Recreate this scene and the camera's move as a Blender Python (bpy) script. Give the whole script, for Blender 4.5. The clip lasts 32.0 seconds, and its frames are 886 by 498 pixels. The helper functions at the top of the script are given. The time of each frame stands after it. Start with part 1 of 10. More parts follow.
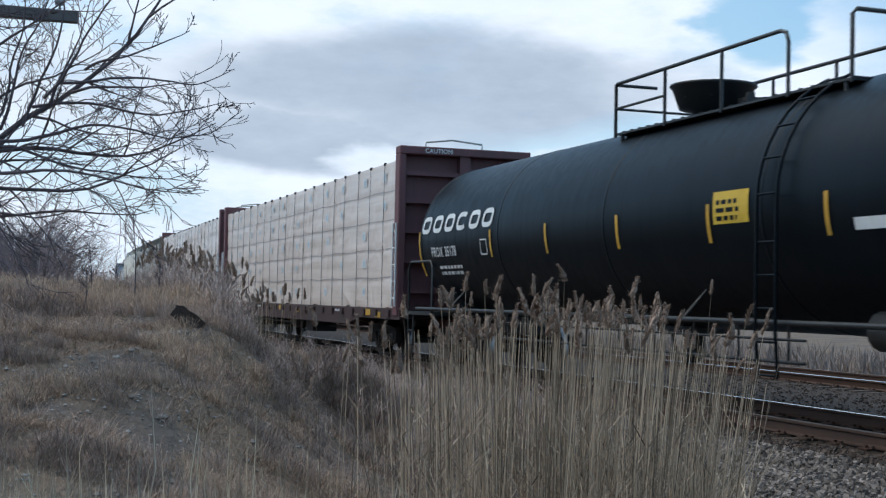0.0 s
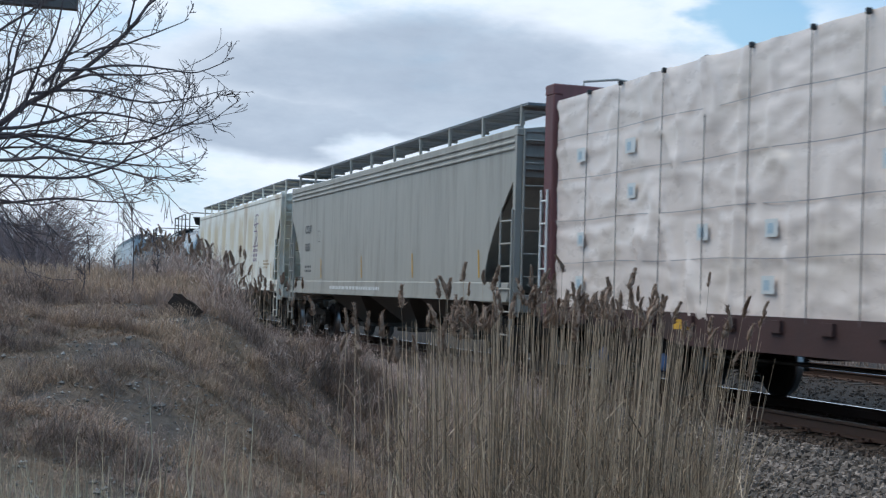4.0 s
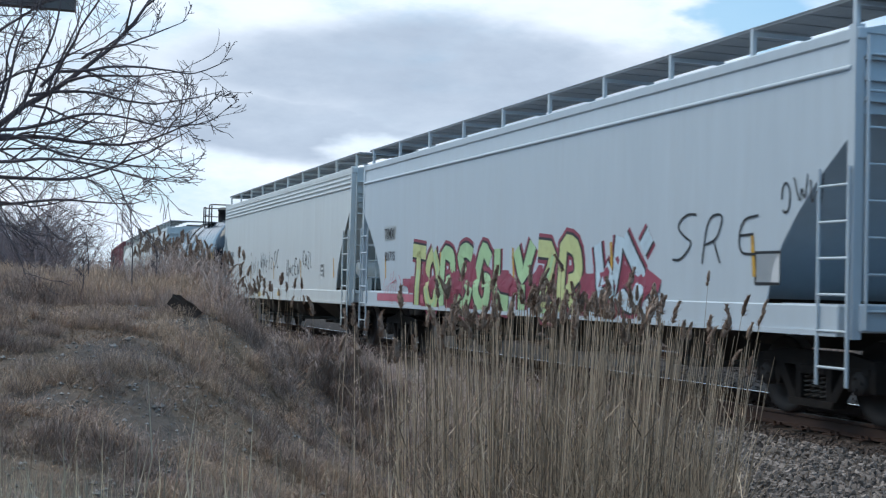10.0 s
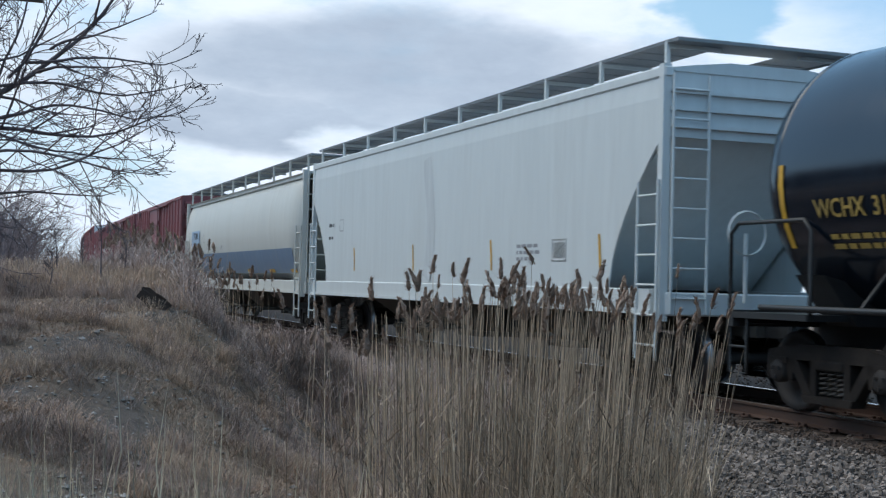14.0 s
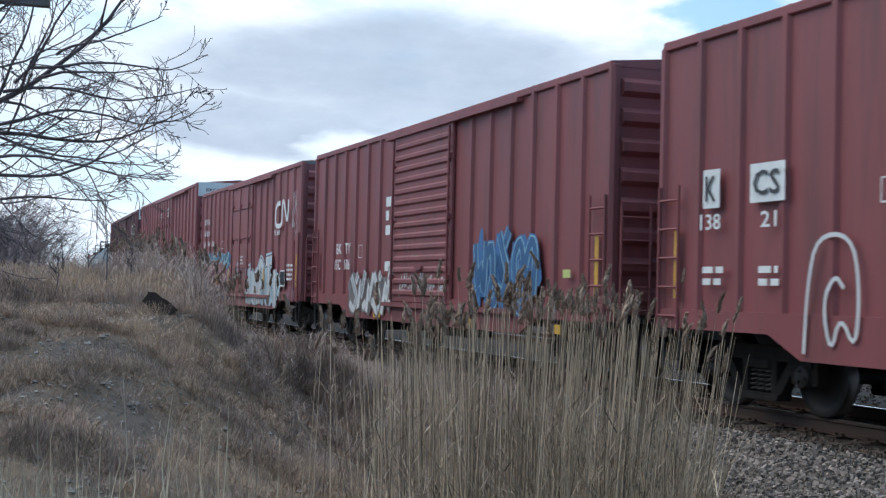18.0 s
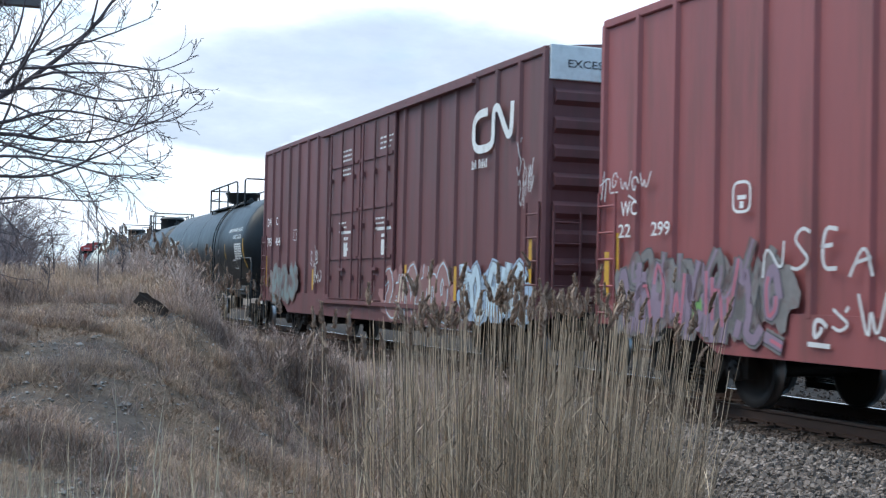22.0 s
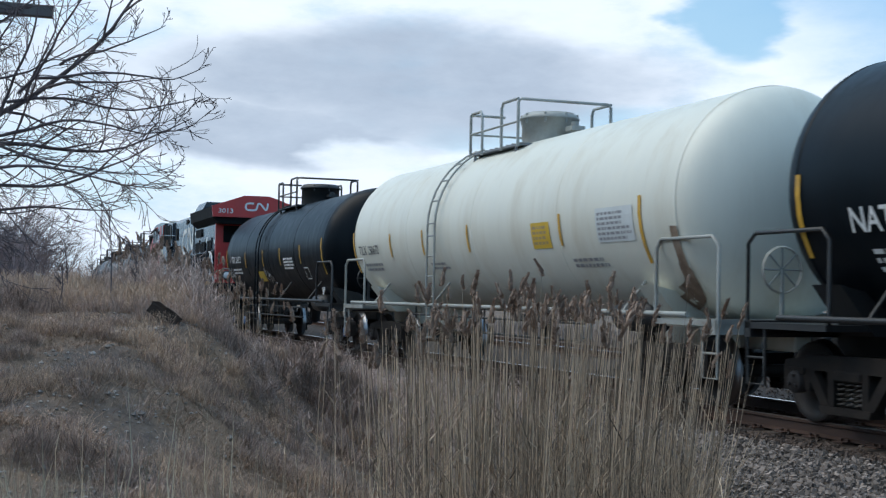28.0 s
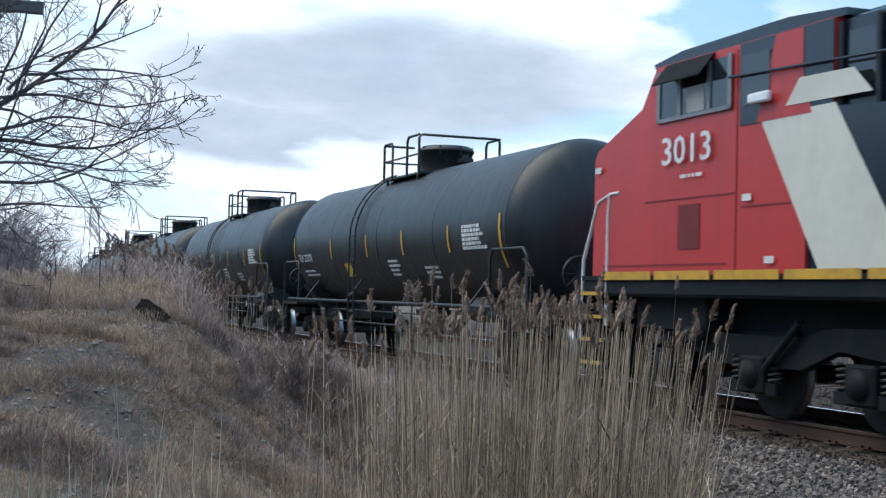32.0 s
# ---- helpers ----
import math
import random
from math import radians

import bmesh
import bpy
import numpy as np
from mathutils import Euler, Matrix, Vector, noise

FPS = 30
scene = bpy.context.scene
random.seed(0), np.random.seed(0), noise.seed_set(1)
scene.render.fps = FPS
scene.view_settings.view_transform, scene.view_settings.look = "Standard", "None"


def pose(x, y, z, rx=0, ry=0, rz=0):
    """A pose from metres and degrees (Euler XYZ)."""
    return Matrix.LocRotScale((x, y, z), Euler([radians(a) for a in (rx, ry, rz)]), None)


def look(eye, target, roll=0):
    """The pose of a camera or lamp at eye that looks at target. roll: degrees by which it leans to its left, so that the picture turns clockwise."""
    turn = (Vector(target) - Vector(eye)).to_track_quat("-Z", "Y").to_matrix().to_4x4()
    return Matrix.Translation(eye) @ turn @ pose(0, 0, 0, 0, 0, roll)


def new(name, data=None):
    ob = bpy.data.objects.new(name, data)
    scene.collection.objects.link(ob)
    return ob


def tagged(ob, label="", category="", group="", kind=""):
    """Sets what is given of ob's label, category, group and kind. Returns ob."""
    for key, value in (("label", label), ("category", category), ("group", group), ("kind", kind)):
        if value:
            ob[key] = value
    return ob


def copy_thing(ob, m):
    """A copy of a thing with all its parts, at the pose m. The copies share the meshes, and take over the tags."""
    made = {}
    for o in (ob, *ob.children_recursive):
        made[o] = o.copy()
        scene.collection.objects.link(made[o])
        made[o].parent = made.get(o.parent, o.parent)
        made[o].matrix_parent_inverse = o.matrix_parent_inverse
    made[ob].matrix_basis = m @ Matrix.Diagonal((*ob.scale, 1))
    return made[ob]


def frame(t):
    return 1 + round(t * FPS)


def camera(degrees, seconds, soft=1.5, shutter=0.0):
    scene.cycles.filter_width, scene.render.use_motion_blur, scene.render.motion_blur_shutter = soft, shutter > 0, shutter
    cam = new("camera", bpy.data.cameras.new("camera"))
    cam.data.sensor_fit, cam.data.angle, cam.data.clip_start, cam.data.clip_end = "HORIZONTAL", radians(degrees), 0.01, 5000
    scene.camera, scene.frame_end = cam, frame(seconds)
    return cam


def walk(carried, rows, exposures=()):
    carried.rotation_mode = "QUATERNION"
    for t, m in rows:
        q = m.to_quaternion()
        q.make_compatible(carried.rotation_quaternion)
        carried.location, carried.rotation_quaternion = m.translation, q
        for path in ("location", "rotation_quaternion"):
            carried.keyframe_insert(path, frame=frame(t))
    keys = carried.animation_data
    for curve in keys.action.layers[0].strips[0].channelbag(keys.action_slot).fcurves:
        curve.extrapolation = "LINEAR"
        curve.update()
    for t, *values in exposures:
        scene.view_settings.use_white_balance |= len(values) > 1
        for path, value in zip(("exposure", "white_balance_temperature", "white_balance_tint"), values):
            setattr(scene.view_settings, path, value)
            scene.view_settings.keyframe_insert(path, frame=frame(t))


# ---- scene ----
# World: x to the right of the track's foot, y along the track, z = 0 at the rail heads. Eye at the origin of x and y.
D, KAPPA, EYE = 10.33, 0.000742, 1.353
BASE = look((0, 0, EYE), (math.sin(radians(20.273)), math.cos(radians(20.273)), EYE + math.tan(radians(1.59))), 1.382)
cam = camera(36.54, 32.0, soft=1.28, shutter=0.12)


def aim(left, up, lean):
    return BASE @ pose(0, 0, 0, 0, left, 0) @ pose(0, 0, 0, up, 0, 0) @ pose(0, 0, 0, 0, 0, lean)


walk(cam, [
    (0, aim(0.038, 0.609, -0.18)), (0.5, aim(0.086, 0.514, -0.13)), (1, aim(0.109, 0.245, -0.06)), (1.5, aim(-0.012, 0.067, -0.13)),
    (2, aim(-0.060, 0.065, 0.03)), (2.5, aim(-0.111, 0.052, 0.10)), (3, aim(-0.223, 0.054, 0.14)), (3.5, aim(-0.035, 0.203, 0.19)),
    (5.5, aim(-0.138, 0.098, 0.35)), (6, aim(-0.099, 0.127, 0.24)), (6.5, aim(-0.020, 0.243, 0.25)), (7, aim(0.097, 0.257, 0.17)),
    (7.5, aim(0.186, -0.071, 0.01)), (8, aim(0.219, -0.082, 0.02)), (8.5, aim(0.079, -0.079, 0.08)), (9, aim(0.000, 0.000, 0.00)),
    (9.5, aim(0.014, 0.164, -0.17)), (10, aim(-0.088, 0.184, 0.01)), (10.5, aim(-0.970, 0.279, -0.01)), (11, aim(-1.518, 0.378, 0.10)),
    (11.5, aim(-1.678, 0.417, 0.27)), (12, aim(-1.673, 0.110, 0.25)), (12.5, aim(-1.936, 0.035, 0.14)), (13, aim(-1.721, -0.035, 0.01)),
    (13.5, aim(-1.441, -0.096, -0.04)), (14, aim(-1.340, -0.126, 0.07)), (14.5, aim(-1.376, -0.115, 0.06)), (16.5, aim(-0.986, 0.654, 0.08)),
    (17, aim(-0.974, 0.509, 0.05)), (17.5, aim(-1.085, 0.229, 0.08)), (18, aim(-1.102, 0.067, 0.02)), (18.5, aim(-1.004, -0.148, -0.11)),
    (19, aim(-1.096, -0.112, -0.08)), (19.5, aim(-1.231, -0.042, 0.01)), (20, aim(-1.227, -0.005, 0.04)), (20.5, aim(-1.256, 0.084, -0.01)),
    (21, aim(-1.348, 0.225, -0.12)), (21.5, aim(-1.413, 0.288, 0.04)), (22, aim(-1.458, 0.075, -0.05)), (22.5, aim(-1.354, 0.158, -0.28)),
    (23, aim(-1.650, 0.200, -0.30)), (23.5, aim(-1.218, 0.082, -0.52)), (24, aim(-1.177, -0.026, -0.43)), (24.5, aim(-1.045, -0.028, -0.59)),
    (25, aim(-0.971, -0.027, -0.55)), (25.5, aim(-1.059, 0.076, -0.41)), (27.5, aim(-1.009, 0.423, -0.39)), (28, aim(-0.937, 0.398, -0.31)),
    (28.5, aim(-0.905, 0.397, -0.20)), (29, aim(-1.095, 0.204, -0.29)), (29.5, aim(-1.275, 0.222, -0.12)), (30, aim(-1.346, 0.322, -0.08)),
    (30.5, aim(-1.410, 0.422, -0.01)), (31, aim(-1.457, 0.423, -0.02)), (31.5, aim(-1.453, 0.381, 0.02)), (32, aim(-1.384, 0.366, 0.05)),
], exposures=[(0, -0.05), (1, -0.03), (2, -0.10), (4, -0.07), (6, -0.06), (7.5, -0.05), (9, 0.08), (11, -0.02), (12, -0.10), (14, -0.04), (17, 0.04), (19, 0.36), (22, 0.50), (24, 0.31), (26, 0.12), (28, -0.01), (29, -0.06), (30, 0.03), (32, 0.21)])


# ---- sky and sun ----
SUN_EL, SUN_AZ = 58.0, -60.0   # degrees; azimuth from +y towards +x


def build_sky():
    w = bpy.data.worlds.new("sky")
    scene.world = w
    w.use_nodes = True
    nt = w.node_tree
    nt.nodes.clear()
    N, Lk = nt.nodes, nt.links

    def node(kind, **kw):
        n = N.new(kind)
        for k, v in kw.items():
            if k == "op":
                n.operation = v
            elif k == "kind":
                n.data_type = v
        return n

    def link(a, b):
        Lk.new(a, b)

    def m(op, a, b=None, c=None):
        n = node("ShaderNodeMath", op=op)
        for i, v in enumerate((a, b, c)):
            if v is None:
                continue
            if isinstance(v, (int, float)):
                n.inputs[i].default_value = v
            else:
                link(v, n.inputs[i])
        return n.outputs[0]

    def mix(fac, a, b):
        n = N.new("ShaderNodeMix")
        n.data_type = "RGBA"
        for sock, v in ((n.inputs[0], fac), (n.inputs[6], a), (n.inputs[7], b)):
            if isinstance(v, tuple):
                sock.default_value = (*v, 1)
            elif isinstance(v, (int, float)):
                sock.default_value = v
            else:
                link(v, sock)
        return n.outputs[2]

    tc = node("ShaderNodeTexCoord")
    sep = node("ShaderNodeSeparateXYZ")
    link(tc.outputs["Generated"], sep.inputs[0])
    az = m("MULTIPLY", m("ARCTAN2", sep.outputs[0], sep.outputs[1]), 57.296)
    el = m("MULTIPLY", m("ARCSINE", sep.outputs[2]), 57.296)
    flat = node("ShaderNodeCombineXYZ")
    link(m("MULTIPLY", az, 0.06), flat.inputs[0])
    link(m("MULTIPLY", el, 0.16), flat.inputs[1])

    def cloud_noise(scale, detail, shift, rough=0.55):
        mp = node("ShaderNodeMapping")
        link(flat.outputs[0], mp.inputs[0])
        mp.inputs["Location"].default_value = shift
        n = node("ShaderNodeTexNoise")
        n.inputs["Scale"].default_value, n.inputs["Detail"].default_value, n.inputs["Roughness"].default_value = scale, detail, rough
        link(mp.outputs[0], n.inputs["Vector"])
        return n.outputs[0]

    wob = m("SUBTRACT", cloud_noise(2.2, 5, (0, 0, 0)), 0.5)
    wob2 = m("SUBTRACT", cloud_noise(1.6, 5, (7, 3, 2)), 0.5)
    fine = cloud_noise(3.4, 8, (3, 9, 1), 0.66)
    azw = m("ADD", az, m("MULTIPLY", wob, 9.0))
    elw = m("ADD", el, m("MULTIPLY", wob2, 4.0))

    def oval(a, e, ra, re, soft=0.5):
        d = m("ADD", m("POWER", m("DIVIDE", m("SUBTRACT", azw, a), ra), 2.0), m("POWER", m("DIVIDE", m("SUBTRACT", elw, e), re), 2.0))
        r = node("ShaderNodeMapRange")
        r.interpolation_type = "SMOOTHSTEP"
        link(d, r.inputs[0])
        for i, v in zip((1, 2, 3, 4), (1 - soft, 1 + soft, 1, 0)):
            r.inputs[i].default_value = v
        return r.outputs[0]

    sky = node("ShaderNodeTexSky")
    sky.sky_type = "NISHITA"
    sky.sun_disc = False
    sky.sun_elevation, sky.sun_rotation = radians(SUN_EL), radians(SUN_AZ)
    sky.air_density, sky.dust_density = 1.0, 1.5
    blue = node("ShaderNodeVectorMath", op="SCALE")
    link(sky.outputs[0], blue.inputs[0])
    blue.inputs[3].default_value = 0.15
    # thin white veil over the blue everywhere, torn open in the holes
    veil = node("ShaderNodeMapRange")
    veil.interpolation_type = "SMOOTHSTEP"
    link(m("ADD", m("MULTIPLY", wob, 1.2), m("MULTIPLY", m("SUBTRACT", fine, 0.5), 0.5)), veil.inputs[0])
    for i, v in zip((1, 2, 3, 4), (-0.32, 0.08, 0.35, 1.0)):
        veil.inputs[i].default_value = v
    holes = m("MAXIMUM", oval(33.5, 11.8, 2.6, 1.6), m("MULTIPLY", oval(25.0, 7.2, 5.0, 0.9, 0.7), 0.75))
    holes = m("MAXIMUM", holes, m("MULTIPLY", oval(4.0, 5.0, 4.0, 1.4, 0.8), 0.45))
    inview = oval(20, 5, 22, 11, 0.4)
    cover = m("MULTIPLY", m("MAXIMUM", veil.outputs[0], oval(37.0, 7.5, 3.5, 2.5, 0.7)), m("SUBTRACT", 1.0, m("MULTIPLY", holes, 0.92)))
    cover = m("MULTIPLY", cover, m("ADD", 0.10, m("MULTIPLY", inview, 0.90)))
    white = mix(fine, (0.78, 0.91, 1.09), (1.04, 1.13, 1.24))
    clear = mix(inview, mix(0.65, blue.outputs[0], (0.27, 0.64, 1.06)), mix(0.5, blue.outputs[0], (0.38, 0.78, 1.10)))
    base = mix(cover, clear, white)
    # grey bellies of the higher clouds, repeated round the sky
    dark = m("MAXIMUM", oval(20.0, 9.2, 10.5, 2.2, 0.75), oval(14.0, 6.8, 6.0, 1.3, 0.7))
    dark = m("MAXIMUM", dark, m("MULTIPLY", oval(7.0, 8.5, 8.0, 1.6, 0.9), 0.35))
    rest = node("ShaderNodeMapRange")
    rest.interpolation_type = "SMOOTHSTEP"
    link(cloud_noise(1.1, 4, (1, 5, 4)), rest.inputs[0])
    for i, v in zip((1, 2, 3, 4), (0.50, 0.72, 0, 0.18)):
        rest.inputs[i].default_value = v
    dark = m("MAXIMUM", dark, m("MULTIPLY", rest.outputs[0], m("SUBTRACT", 1.0, inview)))
    grey = mix(fine, (0.33, 0.415, 0.55), (0.63, 0.75, 0.91))
    streak = cloud_noise(3.0, 7, (2, 2, 8), 0.65)
    dark = m("MULTIPLY", dark, m("ADD", 0.12, m("MULTIPLY", m("ADD", fine, streak), 0.85)))
    bright = m("MAXIMUM", m("MULTIPLY", oval(17.6, 6.3, 2.4, 0.8, 0.8), 0.9), oval(37.0, 8.0, 4.5, 3.0, 0.7))
    full = mix(m("MINIMUM", m("MULTIPLY", dark, m("SUBTRACT", 1.0, bright)), 1.0), base, grey)
    # below the horizon: dull earth
    hz = node("ShaderNodeMapRange")
    link(el, hz.inputs[0])
    for i, v in zip((1, 2, 3, 4), (-1.5, -0.2, 0, 1)):
        hz.inputs[i].default_value = v
    full = mix(hz.outputs[0], (0.08, 0.075, 0.065), full)
    bg = node("ShaderNodeBackground")
    bg.inputs[1].default_value = 1.0
    link(full, bg.inputs[0])
    out = node("ShaderNodeOutputWorld")
    link(bg.outputs[0], out.inputs[0])


build_sky()
sun = new("sun", bpy.data.lights.new("sun", "SUN"))
sun.data.energy, sun.data.angle, sun.data.color = 2.2, radians(60), (0.94, 0.885, 0.76)
sun.matrix_world = look((math.sin(radians(SUN_AZ)) * 50, math.cos(radians(SUN_AZ)) * 50, math.tan(radians(SUN_EL)) * 50), (0, 0, 0))


# ---- materials ----
MATS = {}


def mat(name, base, rough=0.6, metal=0.0, vary=0.25, grain=6.0, stretch=(1, 1, 1), dirt=None, dirt_amount=0.0, dirt_scale=1.2,
        bump=0.0, bump_scale=30.0, spec=0.5, island=0.0, rough_vary=0.15, coat=0.0, bump_size=0.02):
    if name in MATS:
        return MATS[name]
    mt = bpy.data.materials.new(name)
    MATS[name] = mt
    mt.use_nodes = True
    nt = mt.node_tree
    N, L = nt.nodes, nt.links
    b = N["Principled BSDF"]
    tc = N.new("ShaderNodeTexCoord")
    mp = N.new("ShaderNodeMapping")
    mp.inputs["Scale"].default_value = stretch
    L.new(tc.outputs["Object"], mp.inputs[0])

    def noise_tex(scale, detail=5.0, rough_=0.6):
        n = N.new("ShaderNodeTexNoise")
        n.inputs["Scale"].default_value, n.inputs["Detail"].default_value, n.inputs["Roughness"].default_value = scale, detail, rough_
        L.new(mp.outputs[0], n.inputs["Vector"])
        return n

    def mixc(fac, a, bb, blend="MIX"):
        x = N.new("ShaderNodeMix")
        x.data_type, x.blend_type = "RGBA", blend
        for s, v in ((x.inputs[0], fac), (x.inputs[6], a), (x.inputs[7], bb)):
            if isinstance(v, (tuple, list)):
                s.default_value = (*v, 1)
            elif isinstance(v, (int, float)):
                s.default_value = v
            else:
                L.new(v, s)
        return x.outputs[2]

    n1, n2 = noise_tex(grain), noise_tex(grain * 0.17, 3)
    lo, hi = [c * (1 - vary) for c in base], [min(c * (1 + vary), 1) for c in base]
    avg = N.new("ShaderNodeMath")
    avg.operation = "MULTIPLY_ADD"
    L.new(n1.outputs[0], avg.inputs[0])
    avg.inputs[1].default_value = 0.5
    half = N.new("ShaderNodeMath")
    half.operation = "MULTIPLY"
    L.new(n2.outputs[0], half.inputs[0])
    half.inputs[1].default_value = 0.5
    L.new(half.outputs[0], avg.inputs[2])
    ramp = N.new("ShaderNodeMapRange")
    L.new(avg.outputs[0], ramp.inputs[0])
    ramp.inputs[1].default_value, ramp.inputs[2].default_value = 0.3, 0.7
    col = mixc(ramp.outputs[0], lo, hi)
    if dirt:
        d = noise_tex(dirt_scale, 7, 0.65)
        r = N.new("ShaderNodeMapRange")
        L.new(d.outputs[0], r.inputs[0])
        r.inputs[1].default_value, r.inputs[2].default_value, r.inputs[4].default_value = 0.48, 0.72, dirt_amount
        col = mixc(r.outputs[0], col, dirt)
    if island:
        geo = N.new("ShaderNodeNewGeometry")
        r = N.new("ShaderNodeMapRange")
        L.new(geo.outputs["Random Per Island"], r.inputs[0])
        r.inputs[3].default_value, r.inputs[4].default_value = 1 - island, 1 + island
        sc = N.new("ShaderNodeVectorMath")
        sc.operation = "SCALE"
        L.new(col, sc.inputs[0])
        L.new(r.outputs[0], sc.inputs[3])
        col = sc.outputs[0]
    L.new(col, b.inputs["Base Color"])
    rr = N.new("ShaderNodeMapRange")
    L.new(n1.outputs[0], rr.inputs[0])
    rr.inputs[3].default_value, rr.inputs[4].default_value = max(rough - rough_vary, 0.05), min(rough + rough_vary, 1)
    L.new(rr.outputs[0], b.inputs["Roughness"])
    b.inputs["Metallic"].default_value = metal
    b.inputs["Specular IOR Level"].default_value = spec
    b.inputs["Coat Weight"].default_value = coat
    if bump:
        bn = N.new("ShaderNodeBump")
        bn.inputs["Strength"].default_value = bump
        bn.inputs["Distance"].default_value = bump_size
        n3 = noise_tex(bump_scale, 4)
        L.new(n3.outputs[0], bn.inputs["Height"])
        L.new(bn.outputs[0], b.inputs["Normal"])
    return mt


STREAK = (2.2, 2.2, 0.28)
M_TANK = mat("tank_black_paint", (0.0035, 0.0065, 0.0095), 0.40, spec=0.13, vary=0.3, grain=3, stretch=STREAK, dirt=(0.016, 0.018, 0.019), dirt_amount=0.2, bump=0.03, bump_scale=2)
M_TANK_GLOSS = mat("tank_glossy_black_paint", (0.003, 0.0075, 0.015), 0.15, spec=0.9, vary=0.25, grain=3, stretch=STREAK, dirt=(0.007, 0.010, 0.014), dirt_amount=0.25, rough_vary=0.07, bump=0.03, bump_scale=2)
M_TANK_FADED = mat("tank_faded_black_paint", (0.016, 0.018, 0.02), 0.42, vary=0.35, grain=3, stretch=STREAK, dirt=(0.06, 0.058, 0.052), dirt_amount=0.35, bump=0.03, bump_scale=2)
M_TANK_DULL = mat("tank_dull_black_paint", (0.012, 0.0155, 0.0185), 0.40, spec=0.34, vary=0.25, grain=3, stretch=STREAK, dirt=(0.035, 0.036, 0.036), dirt_amount=0.3, bump=0.03, bump_scale=2)
M_TANK_WHITE = mat("tank_white_paint", (0.69, 0.68, 0.59), 0.42, vary=0.04, grain=3, stretch=STREAK, dirt=(0.42, 0.32, 0.18), dirt_amount=0.35, dirt_scale=0.7, bump=0.02, bump_scale=2)
M_GREY_PIPE = mat("grey_pipe_paint", (0.32, 0.33, 0.31), 0.5, dirt=(0.12, 0.09, 0.06), dirt_amount=0.6, dirt_scale=3)
M_BLACK = mat("black_steel", (0.02, 0.021, 0.022), 0.5, vary=0.3, dirt=(0.040, 0.033, 0.027), dirt_amount=0.5, dirt_scale=3)
M_TRUCK = mat("bogie_grimy_steel", (0.021, 0.017, 0.015), 0.85, spec=0.25, vary=0.4, grain=9, dirt=(0.044, 0.033, 0.025), dirt_amount=0.6, dirt_scale=4, bump=0.2, bump_scale=60)
M_WHEEL = mat("wheel_steel", (0.028, 0.023, 0.021), 0.7, 0.1, vary=0.3, grain=9)
M_TREAD = mat("wheel_tread_polished", (0.30, 0.30, 0.31), 0.34, 1.0, vary=0.1)
M_SPRING = mat("spring_steel", (0.075, 0.064, 0.054), 0.6, 0.2)
M_YELLOW = mat("yellow_reflective", (0.60, 0.335, 0.035), 0.5, vary=0.2, dirt=(0.2, 0.13, 0.06), dirt_amount=0.6, dirt_scale=4)
M_WHITE = mat("white_lettering", (0.72, 0.73, 0.72), 0.55, vary=0.08, dirt=(0.35, 0.33, 0.3), dirt_amount=0.4, dirt_scale=5)
M_DARKTXT = mat("dark_lettering", (0.05, 0.05, 0.055), 0.6, vary=0.1)
M_YTXT = mat("yellow_lettering", (0.44, 0.29, 0.07), 0.55, vary=0.1, dirt=(0.1, 0.08, 0.05), dirt_amount=0.5, dirt_scale=5)
M_HOPGREY = mat("hopper_grey_paint", (0.385, 0.37, 0.335), 0.6, vary=0.12, grain=3, stretch=STREAK, dirt=(0.2, 0.18, 0.15), dirt_amount=0.6, bump=0.05, bump_scale=2)
M_HOPCREAM = mat("hopper_cream_paint", (0.77, 0.755, 0.69), 0.6, vary=0.08, grain=3, stretch=(1.2, 1.2, 0.5), dirt=(0.40, 0.27, 0.14), dirt_amount=0.9, dirt_scale=0.55, bump=0.05, bump_scale=2)
M_HOPBLUE = mat("hopper_pale_blue_grey_paint", (0.49, 0.55, 0.595), 0.5, vary=0.06, grain=3, stretch=STREAK, dirt=(0.40, 0.42, 0.43), dirt_amount=0.3, dirt_scale=0.5, bump=0.03, bump_scale=2)
M_HOPWHITE = mat("hopper_white_paint", (0.61, 0.64, 0.635), 0.5, vary=0.07, grain=3, stretch=STREAK, dirt=(0.42, 0.42, 0.40), dirt_amount=0.35, dirt_scale=0.5, bump=0.03, bump_scale=2)
M_HOPIVORY = mat("hopper_ivory_paint", (0.60, 0.595, 0.55), 0.5, vary=0.07, grain=3, stretch=STREAK, dirt=(0.44, 0.42, 0.37), dirt_amount=0.4, dirt_scale=0.5, bump=0.03, bump_scale=2)
M_HOPDARK = mat("grimy_steel_underbody", (0.070, 0.064, 0.056), 0.7, vary=0.3, dirt=(0.06, 0.05, 0.04), dirt_amount=0.6, dirt_scale=2)
M_GALV = mat("galvanised_grating", (0.24, 0.25, 0.26), 0.55, 0.4, vary=0.2)
M_RED = mat("boxcar_oxide_red", (0.235, 0.066, 0.068), 0.55, vary=0.16, grain=3, stretch=STREAK, dirt=(0.09, 0.05, 0.045), dirt_amount=0.6, bump=0.04, bump_scale=2)
M_RED2 = mat("boxcar_bright_oxide_red", (0.275, 0.080, 0.080), 0.55, vary=0.16, grain=3, stretch=STREAK, dirt=(0.11, 0.06, 0.05), dirt_amount=0.6, bump=0.04, bump_scale=2)
